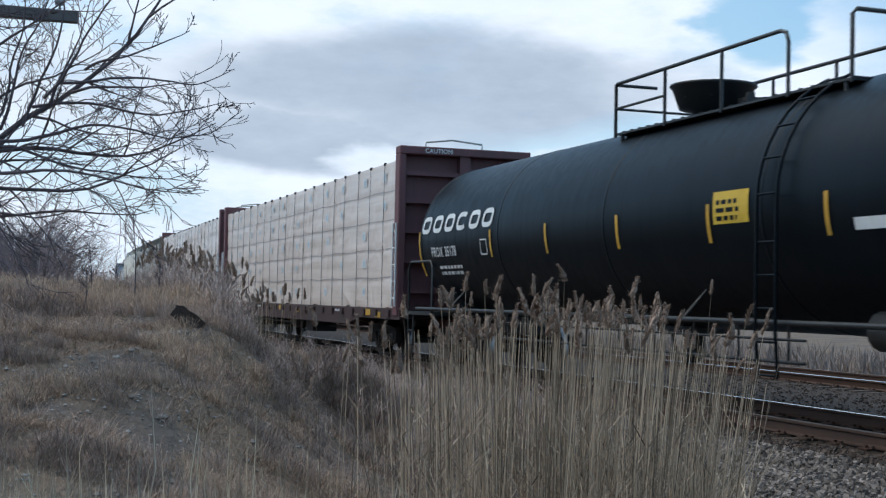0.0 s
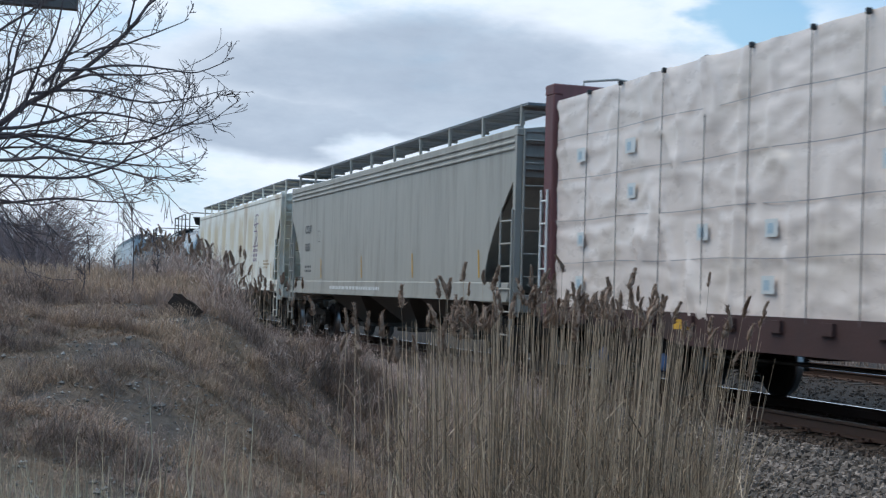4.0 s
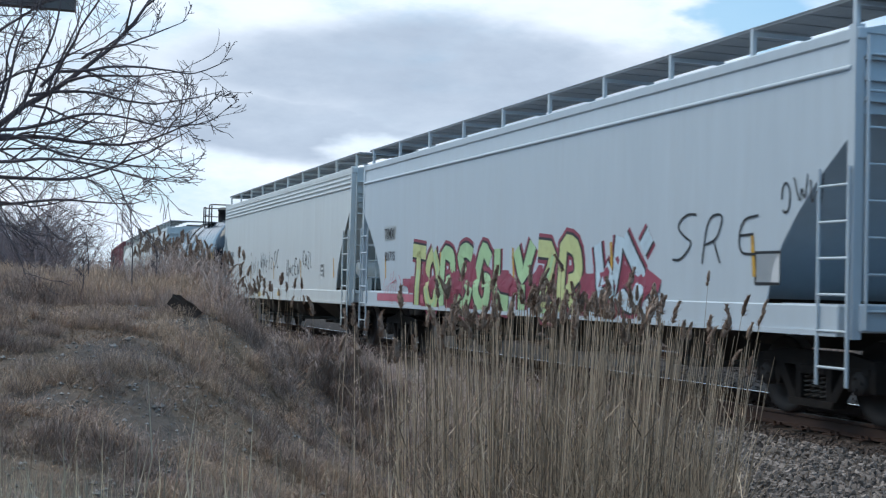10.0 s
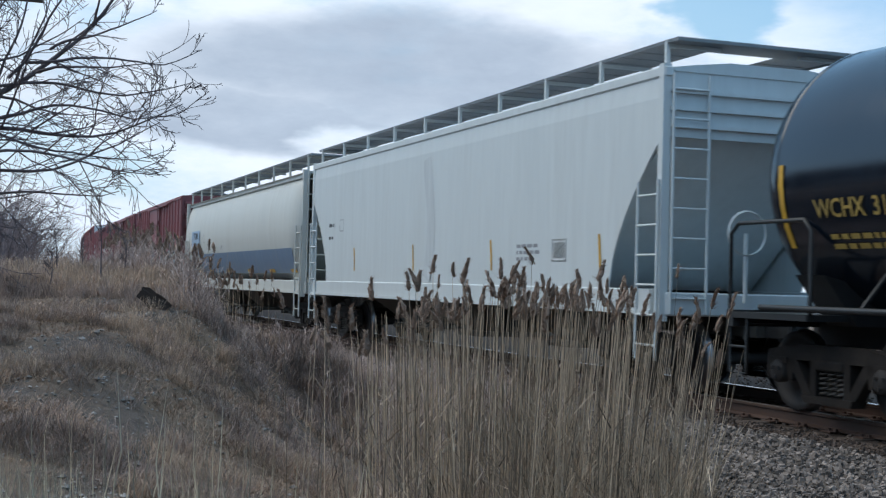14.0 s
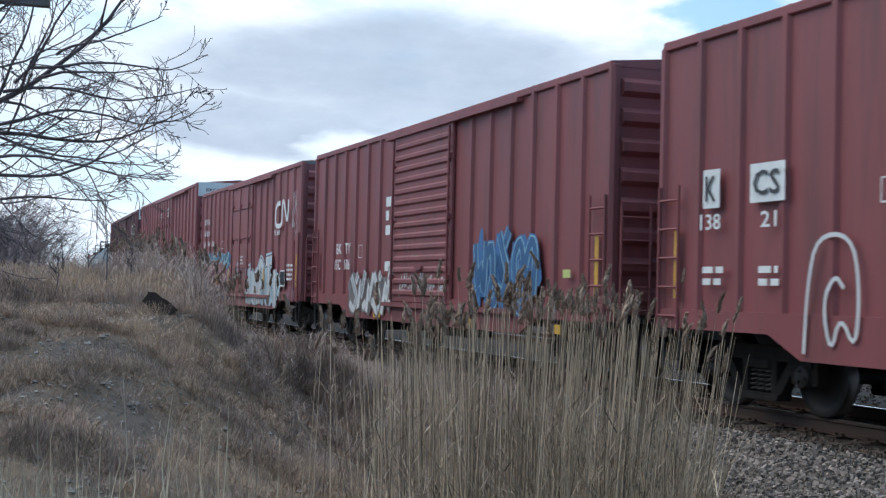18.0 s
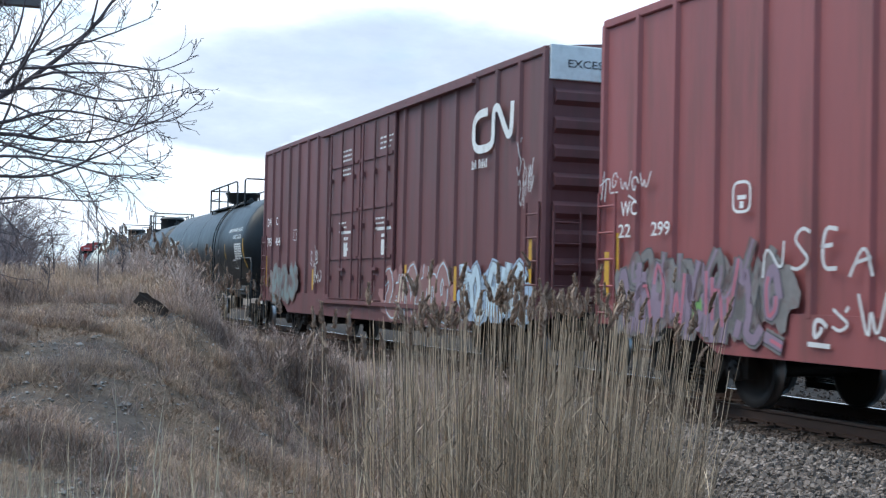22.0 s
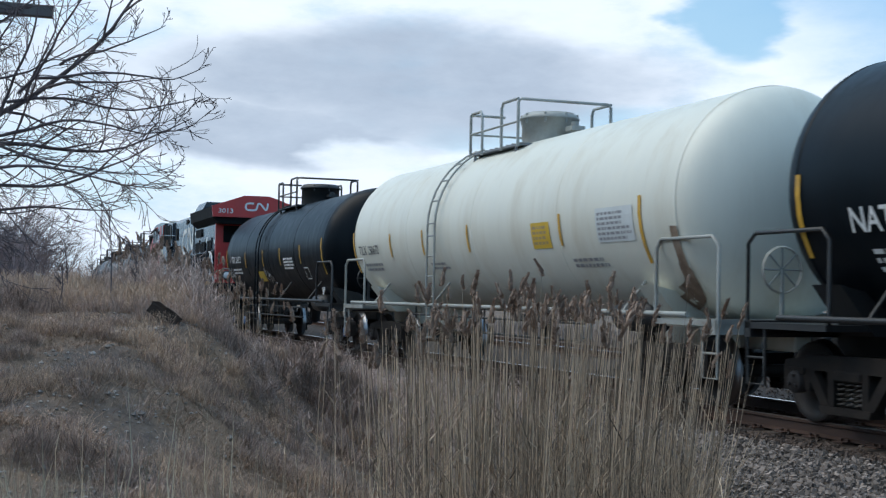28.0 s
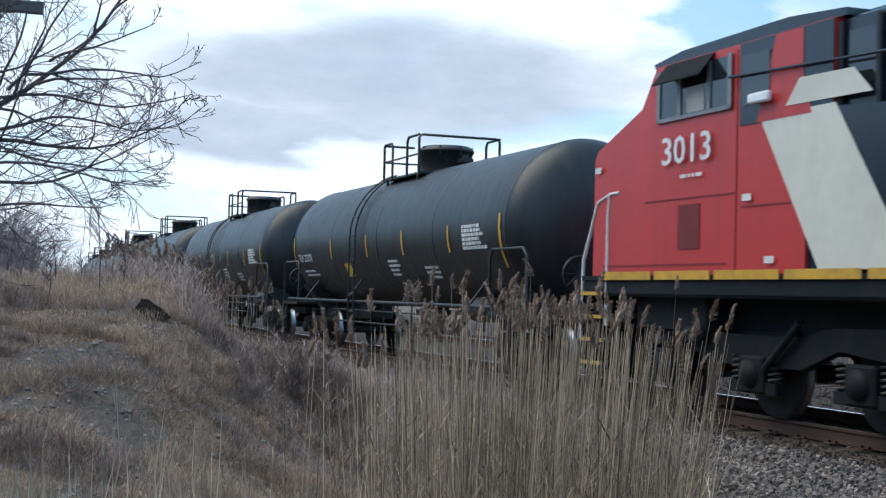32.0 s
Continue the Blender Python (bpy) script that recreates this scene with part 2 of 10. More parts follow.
M_RED3 = mat("boxcar_brown_red", (0.152, 0.058, 0.060), 0.6, vary=0.2, grain=3, stretch=STREAK, dirt=(0.07, 0.05, 0.045), dirt_amount=0.6, bump=0.04, bump_scale=2)
M_ROOF = mat("galvanised_roof", (0.20, 0.19, 0.185), 0.55, 0.3, vary=0.25, dirt=(0.12, 0.06, 0.04), dirt_amount=0.5)
M_WRAP = mat("lumber_wrap_white_film", (0.74, 0.625, 0.555), 0.36, vary=0.10, grain=3, stretch=(1.0, 0.16, 4.5), dirt=(0.55, 0.445, 0.36), dirt_amount=0.8, dirt_scale=0.6, bump=0.25, bump_scale=3, bump_size=0.012)
M_WRAP_LOOSE = mat("loose_wrinkled_white_film", (0.80, 0.69, 0.63), 0.30, vary=0.07, grain=3, stretch=(1.0, 0.7, 1.4), dirt=(0.62, 0.53, 0.45), dirt_amount=0.7, dirt_scale=0.9, bump=0.25, bump_scale=4, bump_size=0.012)
M_DECK = mat("rusty_flatcar_sill", (0.058, 0.027, 0.025), 0.7, vary=0.3, grain=3, dirt=(0.035, 0.026, 0.022), dirt_amount=0.95, dirt_scale=1.6, bump=0.2)
M_TAPE = mat("grey_wrap_seam", (0.34, 0.31, 0.32), 0.5, vary=0.25, grain=4, dirt=(0.56, 0.54, 0.52), dirt_amount=0.9, dirt_scale=1.2)
M_INK = mat("pale_blue_wrap_print", (0.66, 0.68, 0.68), 0.5, vary=0.1, dirt=(0.6, 0.59, 0.57), dirt_amount=0.9, dirt_scale=6)
M_STRAP = mat("black_strap", (0.14, 0.135, 0.14), 0.7)
M_LOCO_BLACK = mat("locomotive_black_paint", (0.010, 0.0165, 0.027), 0.22, spec=0.7, vary=0.25, grain=3, stretch=STREAK, dirt=(0.026, 0.030, 0.036), dirt_amount=0.4, bump=0.02, bump_scale=2)
M_LOCO_RED = mat("locomotive_red_paint", (0.52, 0.045, 0.040), 0.35, vary=0.08, grain=3, stretch=STREAK, dirt=(0.25, 0.05, 0.05), dirt_amount=0.4, bump=0.02, bump_scale=2)
M_LOCO_WHITE = mat("locomotive_white_stripe", (0.66, 0.63, 0.54), 0.4, vary=0.06, dirt=(0.5, 0.46, 0.38), dirt_amount=0.5)
M_LOCO_GREY = mat("locomotive_underframe_grey", (0.009, 0.0105, 0.0115), 0.65, spec=0.25, vary=0.3, dirt=(0.022, 0.020, 0.018), dirt_amount=0.6, dirt_scale=2)
M_GLASS = mat("cab_glass", (0.02, 0.025, 0.03), 0.06, vary=0.05, spec=0.9, rough_vary=0.02)
M_MESH = mat("dark_grille", (0.005, 0.0055, 0.006), 0.8, spec=0.2)
M_LAMP = mat("lamp_lens", (0.75, 0.77, 0.78), 0.1, spec=0.9)
M_RAIL = mat("rail_rusty_side", (0.070, 0.037, 0.025), 0.75, vary=0.3, grain=12, stretch=(1, 0.2, 1), bump=0.1)
# Dark copy of the rail top; the train's shade on the near rail is coloured in.
M_RAILDULL = mat("rail_shaded_dull_top", (0.085, 0.062, 0.050), 0.6, 0.2, vary=0.25, grain=12, stretch=(1, 0.2, 1))
M_RAILTOP = mat("rail_polished_top", (0.62, 0.62, 0.63), 0.22, 1.0, vary=0.05)
M_TIE = mat("creosote_tie_wood", (0.068, 0.047, 0.035), 0.85, vary=0.4, grain=14, stretch=(0.3, 2, 2), dirt=(0.13, 0.10, 0.08), dirt_amount=0.5, dirt_scale=3, bump=0.4, bump_scale=40)
M_RED4 = mat("boxcar_faded_red", (0.275, 0.090, 0.092), 0.6, vary=0.2, grain=3, stretch=STREAK, dirt=(0.08, 0.05, 0.045), dirt_amount=0.6, bump=0.04, bump_scale=2)
M_BALLAST = mat("ballast_stone", (0.185, 0.154, 0.135), 0.85, vary=0.3, grain=20, island=0.7, bump=0.3, bump_scale=40)
M_BED = mat("dark_oily_ballast", (0.078, 0.054, 0.042), 0.8, vary=0.3, grain=20, island=0.5, bump=0.3, bump_scale=40)
M_REED = mat("dry_reed_stalk", (0.36, 0.272, 0.192), 0.7, vary=0.3, grain=3, stretch=(8, 8, 1), island=0.78)
M_PLUME = mat("reed_plume", (0.28, 0.195, 0.145), 0.9, vary=0.35, grain=30, island=0.35)
M_GRASS = mat("dry_grass_blades", (0.370, 0.250, 0.174), 0.8, vary=0.45, grain=1.6, dirt=(0.12, 0.09, 0.07), dirt_amount=0.85, dirt_scale=0.9, island=0.45)
M_PALESTEM = mat("pale_dry_stems", (0.46, 0.38, 0.27), 0.75, vary=0.25, grain=3, island=0.5)
M_STRAW = mat("pale_straw_tufts", (0.47, 0.335, 0.238), 0.8, vary=0.25, grain=2.0, island=0.45)
M_THATCH = mat("grey_brown_tufts", (0.36, 0.264, 0.217), 0.85, vary=0.3, grain=2.0, island=0.4)
M_UMBER = mat("dark_brown_tufts", (0.205, 0.147, 0.120), 0.85, vary=0.3, grain=2.0, island=0.4)
M_SOILSTONE = mat("pale_field_stone", (0.26, 0.24, 0.22), 0.8, vary=0.3, grain=8, island=0.5)
M_FIELD = mat("far_dead_grass", (0.235, 0.182, 0.155), 0.8, vary=0.4, grain=0.9, island=0.4)
M_WEED = mat("dead_weed_stems", (0.44, 0.335, 0.288), 0.85, vary=0.35, grain=1.0, island=0.45)
M_BARK = mat("grey_bark", (0.115, 0.095, 0.102), 0.9, vary=0.35, grain=8, stretch=(3, 3, 0.6), bump=0.3)
M_BRUSH = mat("brown_twig_bark", (0.235, 0.185, 0.185), 0.9, vary=0.3, grain=2)
M_STUMP = mat("dark_rotten_wood", (0.055, 0.038, 0.030), 0.9, vary=0.4, grain=10, bump=0.5)
M_POLE = mat("weathered_pole_wood", (0.13, 0.12, 0.115), 0.85, vary=0.25, grain=8, stretch=(3, 3, 0.3), bump=0.2)


def ground_material():
    mt = bpy.data.materials.new("ground_earth_and_thatch")
    mt.use_nodes = True
    N, L = mt.node_tree.nodes, mt.node_tree.links
    b = N["Principled BSDF"]
    b.inputs["Roughness"].default_value = 0.95
    b.inputs["Specular IOR Level"].default_value = 0.2
    tc = N.new("ShaderNodeTexCoord")

    def nz(s, d=6):
        n = N.new("ShaderNodeTexNoise")
        n.inputs["Scale"].default_value, n.inputs["Detail"].default_value, n.inputs["Roughness"].default_value = s, d, 0.65
        L.new(tc.outputs["Object"], n.inputs["Vector"])
        return n.outputs[0]

    def ramp(src, a, b_):
        r = N.new("ShaderNodeMapRange")
        L.new(src, r.inputs[0])
        r.inputs[1].default_value, r.inputs[2].default_value = a, b_
        return r.outputs[0]

    def mx(f, a, b_):
        x = N.new("ShaderNodeMix")
        x.data_type = "RGBA"
        L.new(f, x.inputs[0])
        for s, v in ((x.inputs[6], a), (x.inputs[7], b_)):
            if isinstance(v, tuple):
                s.default_value = (*v, 1)
            else:
                L.new(v, s)
        return x.outputs[2]

    soil = mx(ramp(nz(9), 0.3, 0.7), (0.07, 0.058, 0.052), (0.165, 0.14, 0.125))
    thatch = mx(ramp(nz(22), 0.3, 0.7), (0.13, 0.092, 0.066), (0.285, 0.205, 0.144))
    col = mx(ramp(nz(0.55), 0.40, 0.60), thatch, soil)
    stone = mx(ramp(nz(30), 0.35, 0.65), (0.065, 0.055, 0.048), (0.16, 0.138, 0.122))
    at = N.new("ShaderNodeAttribute")
    at.attribute_name = "gravel"
    col = mx(at.outputs["Fac"], col, stone)
    at = N.new("ShaderNodeAttribute")
    at.attribute_name = "bed"
    col = mx(at.outputs["Fac"], col, (0.058, 0.042, 0.033))
    # one dark colour for bare soil and for the shade painted into hollows
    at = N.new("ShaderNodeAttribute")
    at.attribute_name = "soil_and_shade"
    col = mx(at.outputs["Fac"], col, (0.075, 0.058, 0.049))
    L.new(col, b.inputs["Base Color"])
    bn = N.new("ShaderNodeBump")
    bn.inputs["Strength"].default_value, bn.inputs["Distance"].default_value = 0.8, 0.05
    L.new(nz(14), bn.inputs["Height"])
    L.new(bn.outputs[0], b.inputs["Normal"])
    return mt


def stain_bands(mt, colour, period, z0, z1, amount):
    """Adds upright tan stains, one to each side sheet, with blurred uneven edges."""
    N, L = mt.node_tree.nodes, mt.node_tree.links
    b = N["Principled BSDF"]
    src = b.inputs["Base Color"].links[0].from_socket
    tc, sep = N.new("ShaderNodeTexCoord"), N.new("ShaderNodeSeparateXYZ")
    L.new(tc.outputs["Object"], sep.inputs[0])
    nz = N.new("ShaderNodeTexNoise")
    nz.inputs["Scale"].default_value, nz.inputs["Detail"].default_value = 1.3, 6
    L.new(tc.outputs["Object"], nz.inputs["Vector"])

    def m(op, a, c=None):
        n = N.new("ShaderNodeMath")
        n.operation = op
        for i, v in enumerate((a, c)):
            if isinstance(v, (int, float)):
                n.inputs[i].default_value = v
            elif v is not None:
                L.new(v, n.inputs[i])
        return n.outputs[0]

    def ramp(v, a, c):
        n = N.new("ShaderNodeMapRange")
        n.interpolation_type = "SMOOTHSTEP"
        L.new(v, n.inputs[0])
        n.inputs[1].default_value, n.inputs[2].default_value = a, c
        return n.outputs[0]
    wave = m("SINE", m("MULTIPLY", m("ADD", sep.outputs[1], m("MULTIPLY", nz.outputs[0], 0.35)), 6.2832 / period))
    zz = m("ADD", sep.outputs[2], m("MULTIPLY", nz.outputs[0], 0.6))
    f = m("MULTIPLY", ramp(wave, -0.25, 0.35), m("MULTIPLY", ramp(zz, z0, z0 + 0.5), ramp(zz, z1, z1 - 0.4)))
    f = m("MULTIPLY", f, m("MULTIPLY", ramp(nz.outputs[0], 0.22, 0.5), amount))
    x = N.new("ShaderNodeMix")
    x.data_type = "RGBA"
    L.new(f, x.inputs[0])
    L.new(src, x.inputs[6])
    x.inputs[7].default_value = (*colour, 1)
    L.new(x.outputs[2], b.inputs["Base Color"])


stain_bands(M_HOPCREAM, (0.62, 0.52, 0.34), 1.85, 2.5, 4.1, 0.70)
M_GROUND = ground_material()


# ---- geometry helpers ----
class Geo:
    """Collects vertices and faces of one mesh; each face has a material slot and a smooth flag."""

    def __init__(self):
        self.v, self.f, self.m, self.s = [], [], [], []

    def add(self, verts, faces, slot=0, smooth=False):
        o = len(self.v)
        self.v.extend(verts)
        self.f.extend([tuple(i + o for i in fc) for fc in faces])
        self.m.extend([slot] * len(faces))
        self.s.extend([smooth] * len(faces))
        return self

    def box(self, x0, x1, y0, y1, z0, z1, slot=0, bev=0.0):
        x0, x1, y0, y1, z0, z1 = min(x0, x1), max(x0, x1), min(y0, y1), max(y0, y1), min(z0, z1), max(z0, z1)
        if bev <= 0:
            vs = [(x, y, z) for z in (z0, z1) for y in (y0, y1) for x in (x0, x1)]
            return self.add(vs, [(0, 2, 3, 1), (4, 5, 7, 6), (0, 1, 5, 4), (2, 6, 7, 3), (0, 4, 6, 2), (1, 3, 7, 5)], slot)
        b = min(bev, (x1 - x0) / 2.1, (y1 - y0) / 2.1, (z1 - z0) / 2.1)
        bm = bmesh.new()
        bmesh.ops.create_cube(bm, size=1)
        for v in bm.verts:
            v.co = Vector(((x0 + x1) / 2 + v.co.x * (x1 - x0), (y0 + y1) / 2 + v.co.y * (y1 - y0), (z0 + z1) / 2 + v.co.z * (z1 - z0)))
        bmesh.ops.bevel(bm, geom=bm.edges[:], offset=b, segments=1, affect="EDGES")
        bm.verts.index_update()
        self.add([tuple(v.co) for v in bm.verts], [tuple(v.index for v in f.verts) for f in bm.faces], slot)
        bm.free()
        return self

    def prism(self, poly, a0, a1, axis="y", slot=0, smooth=False):
        """A closed outline extruded along an axis. Outline in (x, z) for y, (y, z) for x, (x, y) for z."""
        def at(p, a):
            return (p[0], a, p[1]) if axis == "y" else (a, p[0], p[1]) if axis == "x" else (p[0], p[1], a)
        n = len(poly)
        vs = [at(p, a0) for p in poly] + [at(p, a1) for p in poly]
        fs = [(i, (i + 1) % n, n + (i + 1) % n, n + i) for i in range(n)]
        self.add(vs, fs, slot, smooth)
        self.add(vs, [tuple(range(n - 1, -1, -1)), tuple(range(n, 2 * n))], slot)
        return self

    def tube(self, pts, r, n=6, slot=0, taper=None, cap=True):
        """A round bar along a path of points; taper: radius at the end."""
        pts = [Vector(p) for p in pts]
        k = len(pts)
        vs, fs = [], []
        for i, p in enumerate(pts):
            d = (pts[min(i + 1, k - 1)] - pts[max(i - 1, 0)]).normalized()
            a = d.orthogonal().normalized() if i == 0 else (a - d * a.dot(d)).normalized()
            b = d.cross(a)
            rr = r if taper is None else r + (taper - r) * i / max(k - 1, 1)
            for j in range(n):
                q = p + (a * math.cos(2 * math.pi * j / n) + b * math.sin(2 * math.pi * j / n)) * rr
                vs.append(tuple(q))
        for i in range(k - 1):
            for j in range(n):
                fs.append((i * n + j, i * n + (j + 1) % n, (i + 1) * n + (j + 1) % n, (i + 1) * n + j))
        self.add(vs, fs, slot, True)
        if cap:
            self.add(vs, [tuple(range(n - 1, -1, -1)), tuple(range((k - 1) * n, k * n))], slot)
        return self

    def lathe(self, prof, centre, axis="y", n=32, slot=0, smooth=True):
        """(along, radius) pairs turned about an axis through centre."""
        cx, cy, cz = centre
        vs, fs = [], []
        for a, r in prof:
            for j in range(n):
                t = 2 * math.pi * j / n
                c, s = math.cos(t) * r, math.sin(t) * r
                vs.append((cx + c, cy + a, cz + s) if axis == "y" else (cx + a, cy + c, cz + s) if axis == "x" else (cx + c, cy + s, cz + a))
        for i in range(len(prof) - 1):
            for j in range(n):
                fs.append((i * n + j, i * n + (j + 1) % n, (i + 1) * n + (j + 1) % n, (i + 1) * n + j))
        self.add(vs, fs, slot, smooth)
        return self

    def mesh(self, name, mats):
        me = bpy.data.meshes.new(name)
        me.from_pydata(self.v, [], self.f)
        for mm in mats if isinstance(mats, (list, tuple)) else [mats]:
            me.materials.append(mm)
        me.polygons.foreach_set("material_index", self.m)
        me.polygons.foreach_set("use_smooth", self.s)
        me.update()
        return me


def fix_normals(me):
    bm = bmesh.new()
    bm.from_mesh(me)
    bmesh.ops.recalc_face_normals(bm, faces=bm.faces[:])
    bm.to_mesh(me)
    bm.free()


def part(name, geo, mats, parent, label="", fix=True):
    me = geo.mesh(name, mats) if isinstance(geo, Geo) else geo
    if fix and isinstance(geo, Geo):
        fix_normals(me)
    ob = new(name, me)
    ob.parent = parent
    if label:
        tagged(ob, label)
    return ob


def thing(name, label, category, group="", kind="", at=None):
    ob = new(name)
    if at is not None:
        ob.matrix_world = at
    return tagged(ob, label, category, group, kind)


def smoothstep(a, b, x):
    t = np.clip((np.asarray(x, float) - a) / (b - a), 0, 1)
    return t * t * (3 - 2 * t)


def track_pose(s, z=0.0):
    ph = KAPPA * s
    return pose(D + (1 - math.cos(ph)) / KAPPA, math.sin(ph) / KAPPA, z, 0, 0, -math.degrees(ph))


# ---- ground ----
def fbm(x, y, seed=0.0):
    return (np.sin(x * 1.31 + 1.7 * np.sin(y * 0.83 + seed)) * np.sin(y * 1.13 + 1.3 * np.sin(x * 0.71 + seed * 2)) * 0.5
            + np.sin(x * 2.9 + seed + 1.1 * np.sin(y * 2.3)) * np.sin(y * 3.1 - seed + np.sin(x * 1.9)) * 0.3
            + np.sin(x * 6.7 + seed * 3 + np.sin(y * 5.1)) * np.sin(y * 7.3 + np.sin(x * 5.9)) * 0.2)


def lateral(x, y):
    """Distance beyond the centre line of the near track, negative on the camera's side."""
    return x - (D + 0.5 * KAPPA * np.clip(y, -200, 600) ** 2)


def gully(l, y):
    """1 in the short gully that water has cut into the bank; its shade is coloured in too."""
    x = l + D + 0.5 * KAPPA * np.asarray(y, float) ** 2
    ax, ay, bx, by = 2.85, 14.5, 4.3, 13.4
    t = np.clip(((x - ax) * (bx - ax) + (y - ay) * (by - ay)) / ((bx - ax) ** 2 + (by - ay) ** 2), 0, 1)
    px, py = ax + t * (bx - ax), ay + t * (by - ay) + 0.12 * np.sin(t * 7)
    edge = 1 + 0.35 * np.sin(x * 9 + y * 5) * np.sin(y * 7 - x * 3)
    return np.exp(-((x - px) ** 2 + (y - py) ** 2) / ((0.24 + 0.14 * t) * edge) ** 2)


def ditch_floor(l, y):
    """1 on the bare ditch floor behind the bank's shoulder, coloured dark for wet soil and shade."""
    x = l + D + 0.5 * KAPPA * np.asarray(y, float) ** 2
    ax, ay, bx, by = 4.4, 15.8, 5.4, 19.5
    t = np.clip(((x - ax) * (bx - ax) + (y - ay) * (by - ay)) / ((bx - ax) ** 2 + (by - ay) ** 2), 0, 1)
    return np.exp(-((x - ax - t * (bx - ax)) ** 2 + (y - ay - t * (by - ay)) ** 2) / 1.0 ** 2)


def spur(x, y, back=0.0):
    """Low weed-grown spur across the ditch; back shifts it towards the camera, to colour in its shaded front."""
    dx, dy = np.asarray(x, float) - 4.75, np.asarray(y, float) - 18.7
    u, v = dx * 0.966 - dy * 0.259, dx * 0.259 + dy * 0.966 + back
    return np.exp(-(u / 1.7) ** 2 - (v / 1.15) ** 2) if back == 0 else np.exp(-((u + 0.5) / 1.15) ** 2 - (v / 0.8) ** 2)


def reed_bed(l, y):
    """1 under the reeds, where the colour darkens for litter and for shade between the stalks."""
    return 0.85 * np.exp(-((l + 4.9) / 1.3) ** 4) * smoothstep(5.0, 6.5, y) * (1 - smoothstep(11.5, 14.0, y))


def ground_height(x, y):
    x, y = np.asarray(x, float), np.asarray(y, float)
    l = lateral(x, y)
    z = np.full(np.broadcast(x, y).shape, -0.20)
    z = z - 0.30 * smoothstep(-1.35, -3.6, l) - 0.45 * smoothstep(-3.6, -5.0, l) * (1 - 0.8 * smoothstep(12, 18, y))      # shoulder and ditch on the near side
    z = z - 0.25 * smoothstep(8.6, 12.0, l)
    top = -0.15 + 1.42 * smoothstep(5.5, 19.0, y) - 0.25 * smoothstep(60, 160, y)
    width = 5.2 - 3.2 * smoothstep(8, 18, y)
    up = smoothstep(0, 1, (-5.2 - l) / width)
    z = z + up * (top - z)
    z = z - 0.20 * gully(l, y)
    z = np.maximum(z, z + spur(x, y) * (0.42 - z))
    soft = smoothstep(-3.0, -5.0, l)
    z = z + soft * fbm(x * 2.3, y * 2.3, 5.0) * 0.055 * (1 - smoothstep(25, 40, y)) + soft * fbm(x, y) * 0.07 + soft * fbm(x * 0.35, y * 0.35, 2.0) * 0.10
    return z


def build_ground():
    def axis(near, lo, hi, step, far):
        a = list(np.arange(lo, hi, step))
        d = step
        p = hi
        while p < far:
            a.append(p)
            d *= 1.25
            p += d
        a.append(far)
        d, p = step, lo
        b = []
        while p > near:
            d *= 1.25
            p -= d
            b.append(max(p, near))
        return np.array(sorted(set(b + a)))
    xs, ys = axis(-2500, -6, 20, 0.12, 2500), axis(-400, 2, 45, 0.15, 4000)
    X, Y = np.meshgrid(xs, ys)
    Z = ground_height(X, Y)
    n = len(xs)
    verts = np.stack([X, Y, Z], -1).reshape(-1, 3)
    faces = [(j * n + i, j * n + i + 1, (j + 1) * n + i + 1, (j + 1) * n + i) for j in range(len(ys) - 1) for i in range(n - 1)]
    me = bpy.data.meshes.new("ground")
    me.from_pydata(verts.tolist(), [], faces)
    me.materials.append(M_GROUND)
    l = lateral(X, Y).reshape(-1)
    gr = (smoothstep(-4.2, -3.2, l) * (1 - smoothstep(8.5, 9.5, l))) * (1 - 0.0 * l)
    me.attributes.new("gravel", "FLOAT", "POINT").data.foreach_set("value", gr.astype(np.float32))
    me.attributes.new("bed", "FLOAT", "POINT").data.foreach_set("value", (0.9 * smoothstep(-1.75, -1.35, l) * (1 - smoothstep(8.3, 9.0, l))).astype(np.float32))
    # mask of dark soil plus painted shade: gully, ditch floor, reeds, spur front
    me.attributes.new("soil_and_shade", "FLOAT", "POINT").data.foreach_set("value", np.max([gully(l, Y.reshape(-1)), ditch_floor(l, Y.reshape(-1)), reed_bed(l, Y.reshape(-1)), 0.8 * spur(X, Y, 1.45).reshape(-1)], axis=0).astype(np.float32))
    me.polygons.foreach_set("use_smooth", [True] * len(faces))
    tagged(new("ground", me), "uneven dry grassy bank and ditch beside a railway", "ground", kind="structure")


build_ground()


# ---- track ----
def arc_strip(off, prof, s0, s1, step, slot=0, geo=None):
    """A profile of (lateral, z) points swept along the track at a lateral offset."""
    geo = geo or Geo()
    ss = np.arange(s0, s1 + step, step)
    vs, fs, n = [], [], len(prof)
    for s in ss:
        mtx = track_pose(s)
        vs.extend([tuple(mtx @ Vector((off + p, 0, z))) for p, z in prof])
    for i in range(len(ss) - 1):
        for j in range(n):
            fs.append((i * n + j, i * n + (j + 1) % n, (i + 1) * n + (j + 1) % n, (i + 1) * n + j))
    geo.add(vs, fs, slot)
    return geo


RAIL_PROF = [(-0.070, -0.172), (0.070, -0.172), (0.070, -0.160), (0.012, -0.140), (0.010, -0.045), (0.036, -0.035), (0.036, -0.006),
             (-0.036, -0.006), (-0.036, -0.035), (-0.010, -0.045), (-0.012, -0.140), (-0.070, -0.160)]
RAIL_TOP = [(-0.035, -0.006), (0.035, -0.006), (0.030, 0.0), (-0.030, 0.0)]


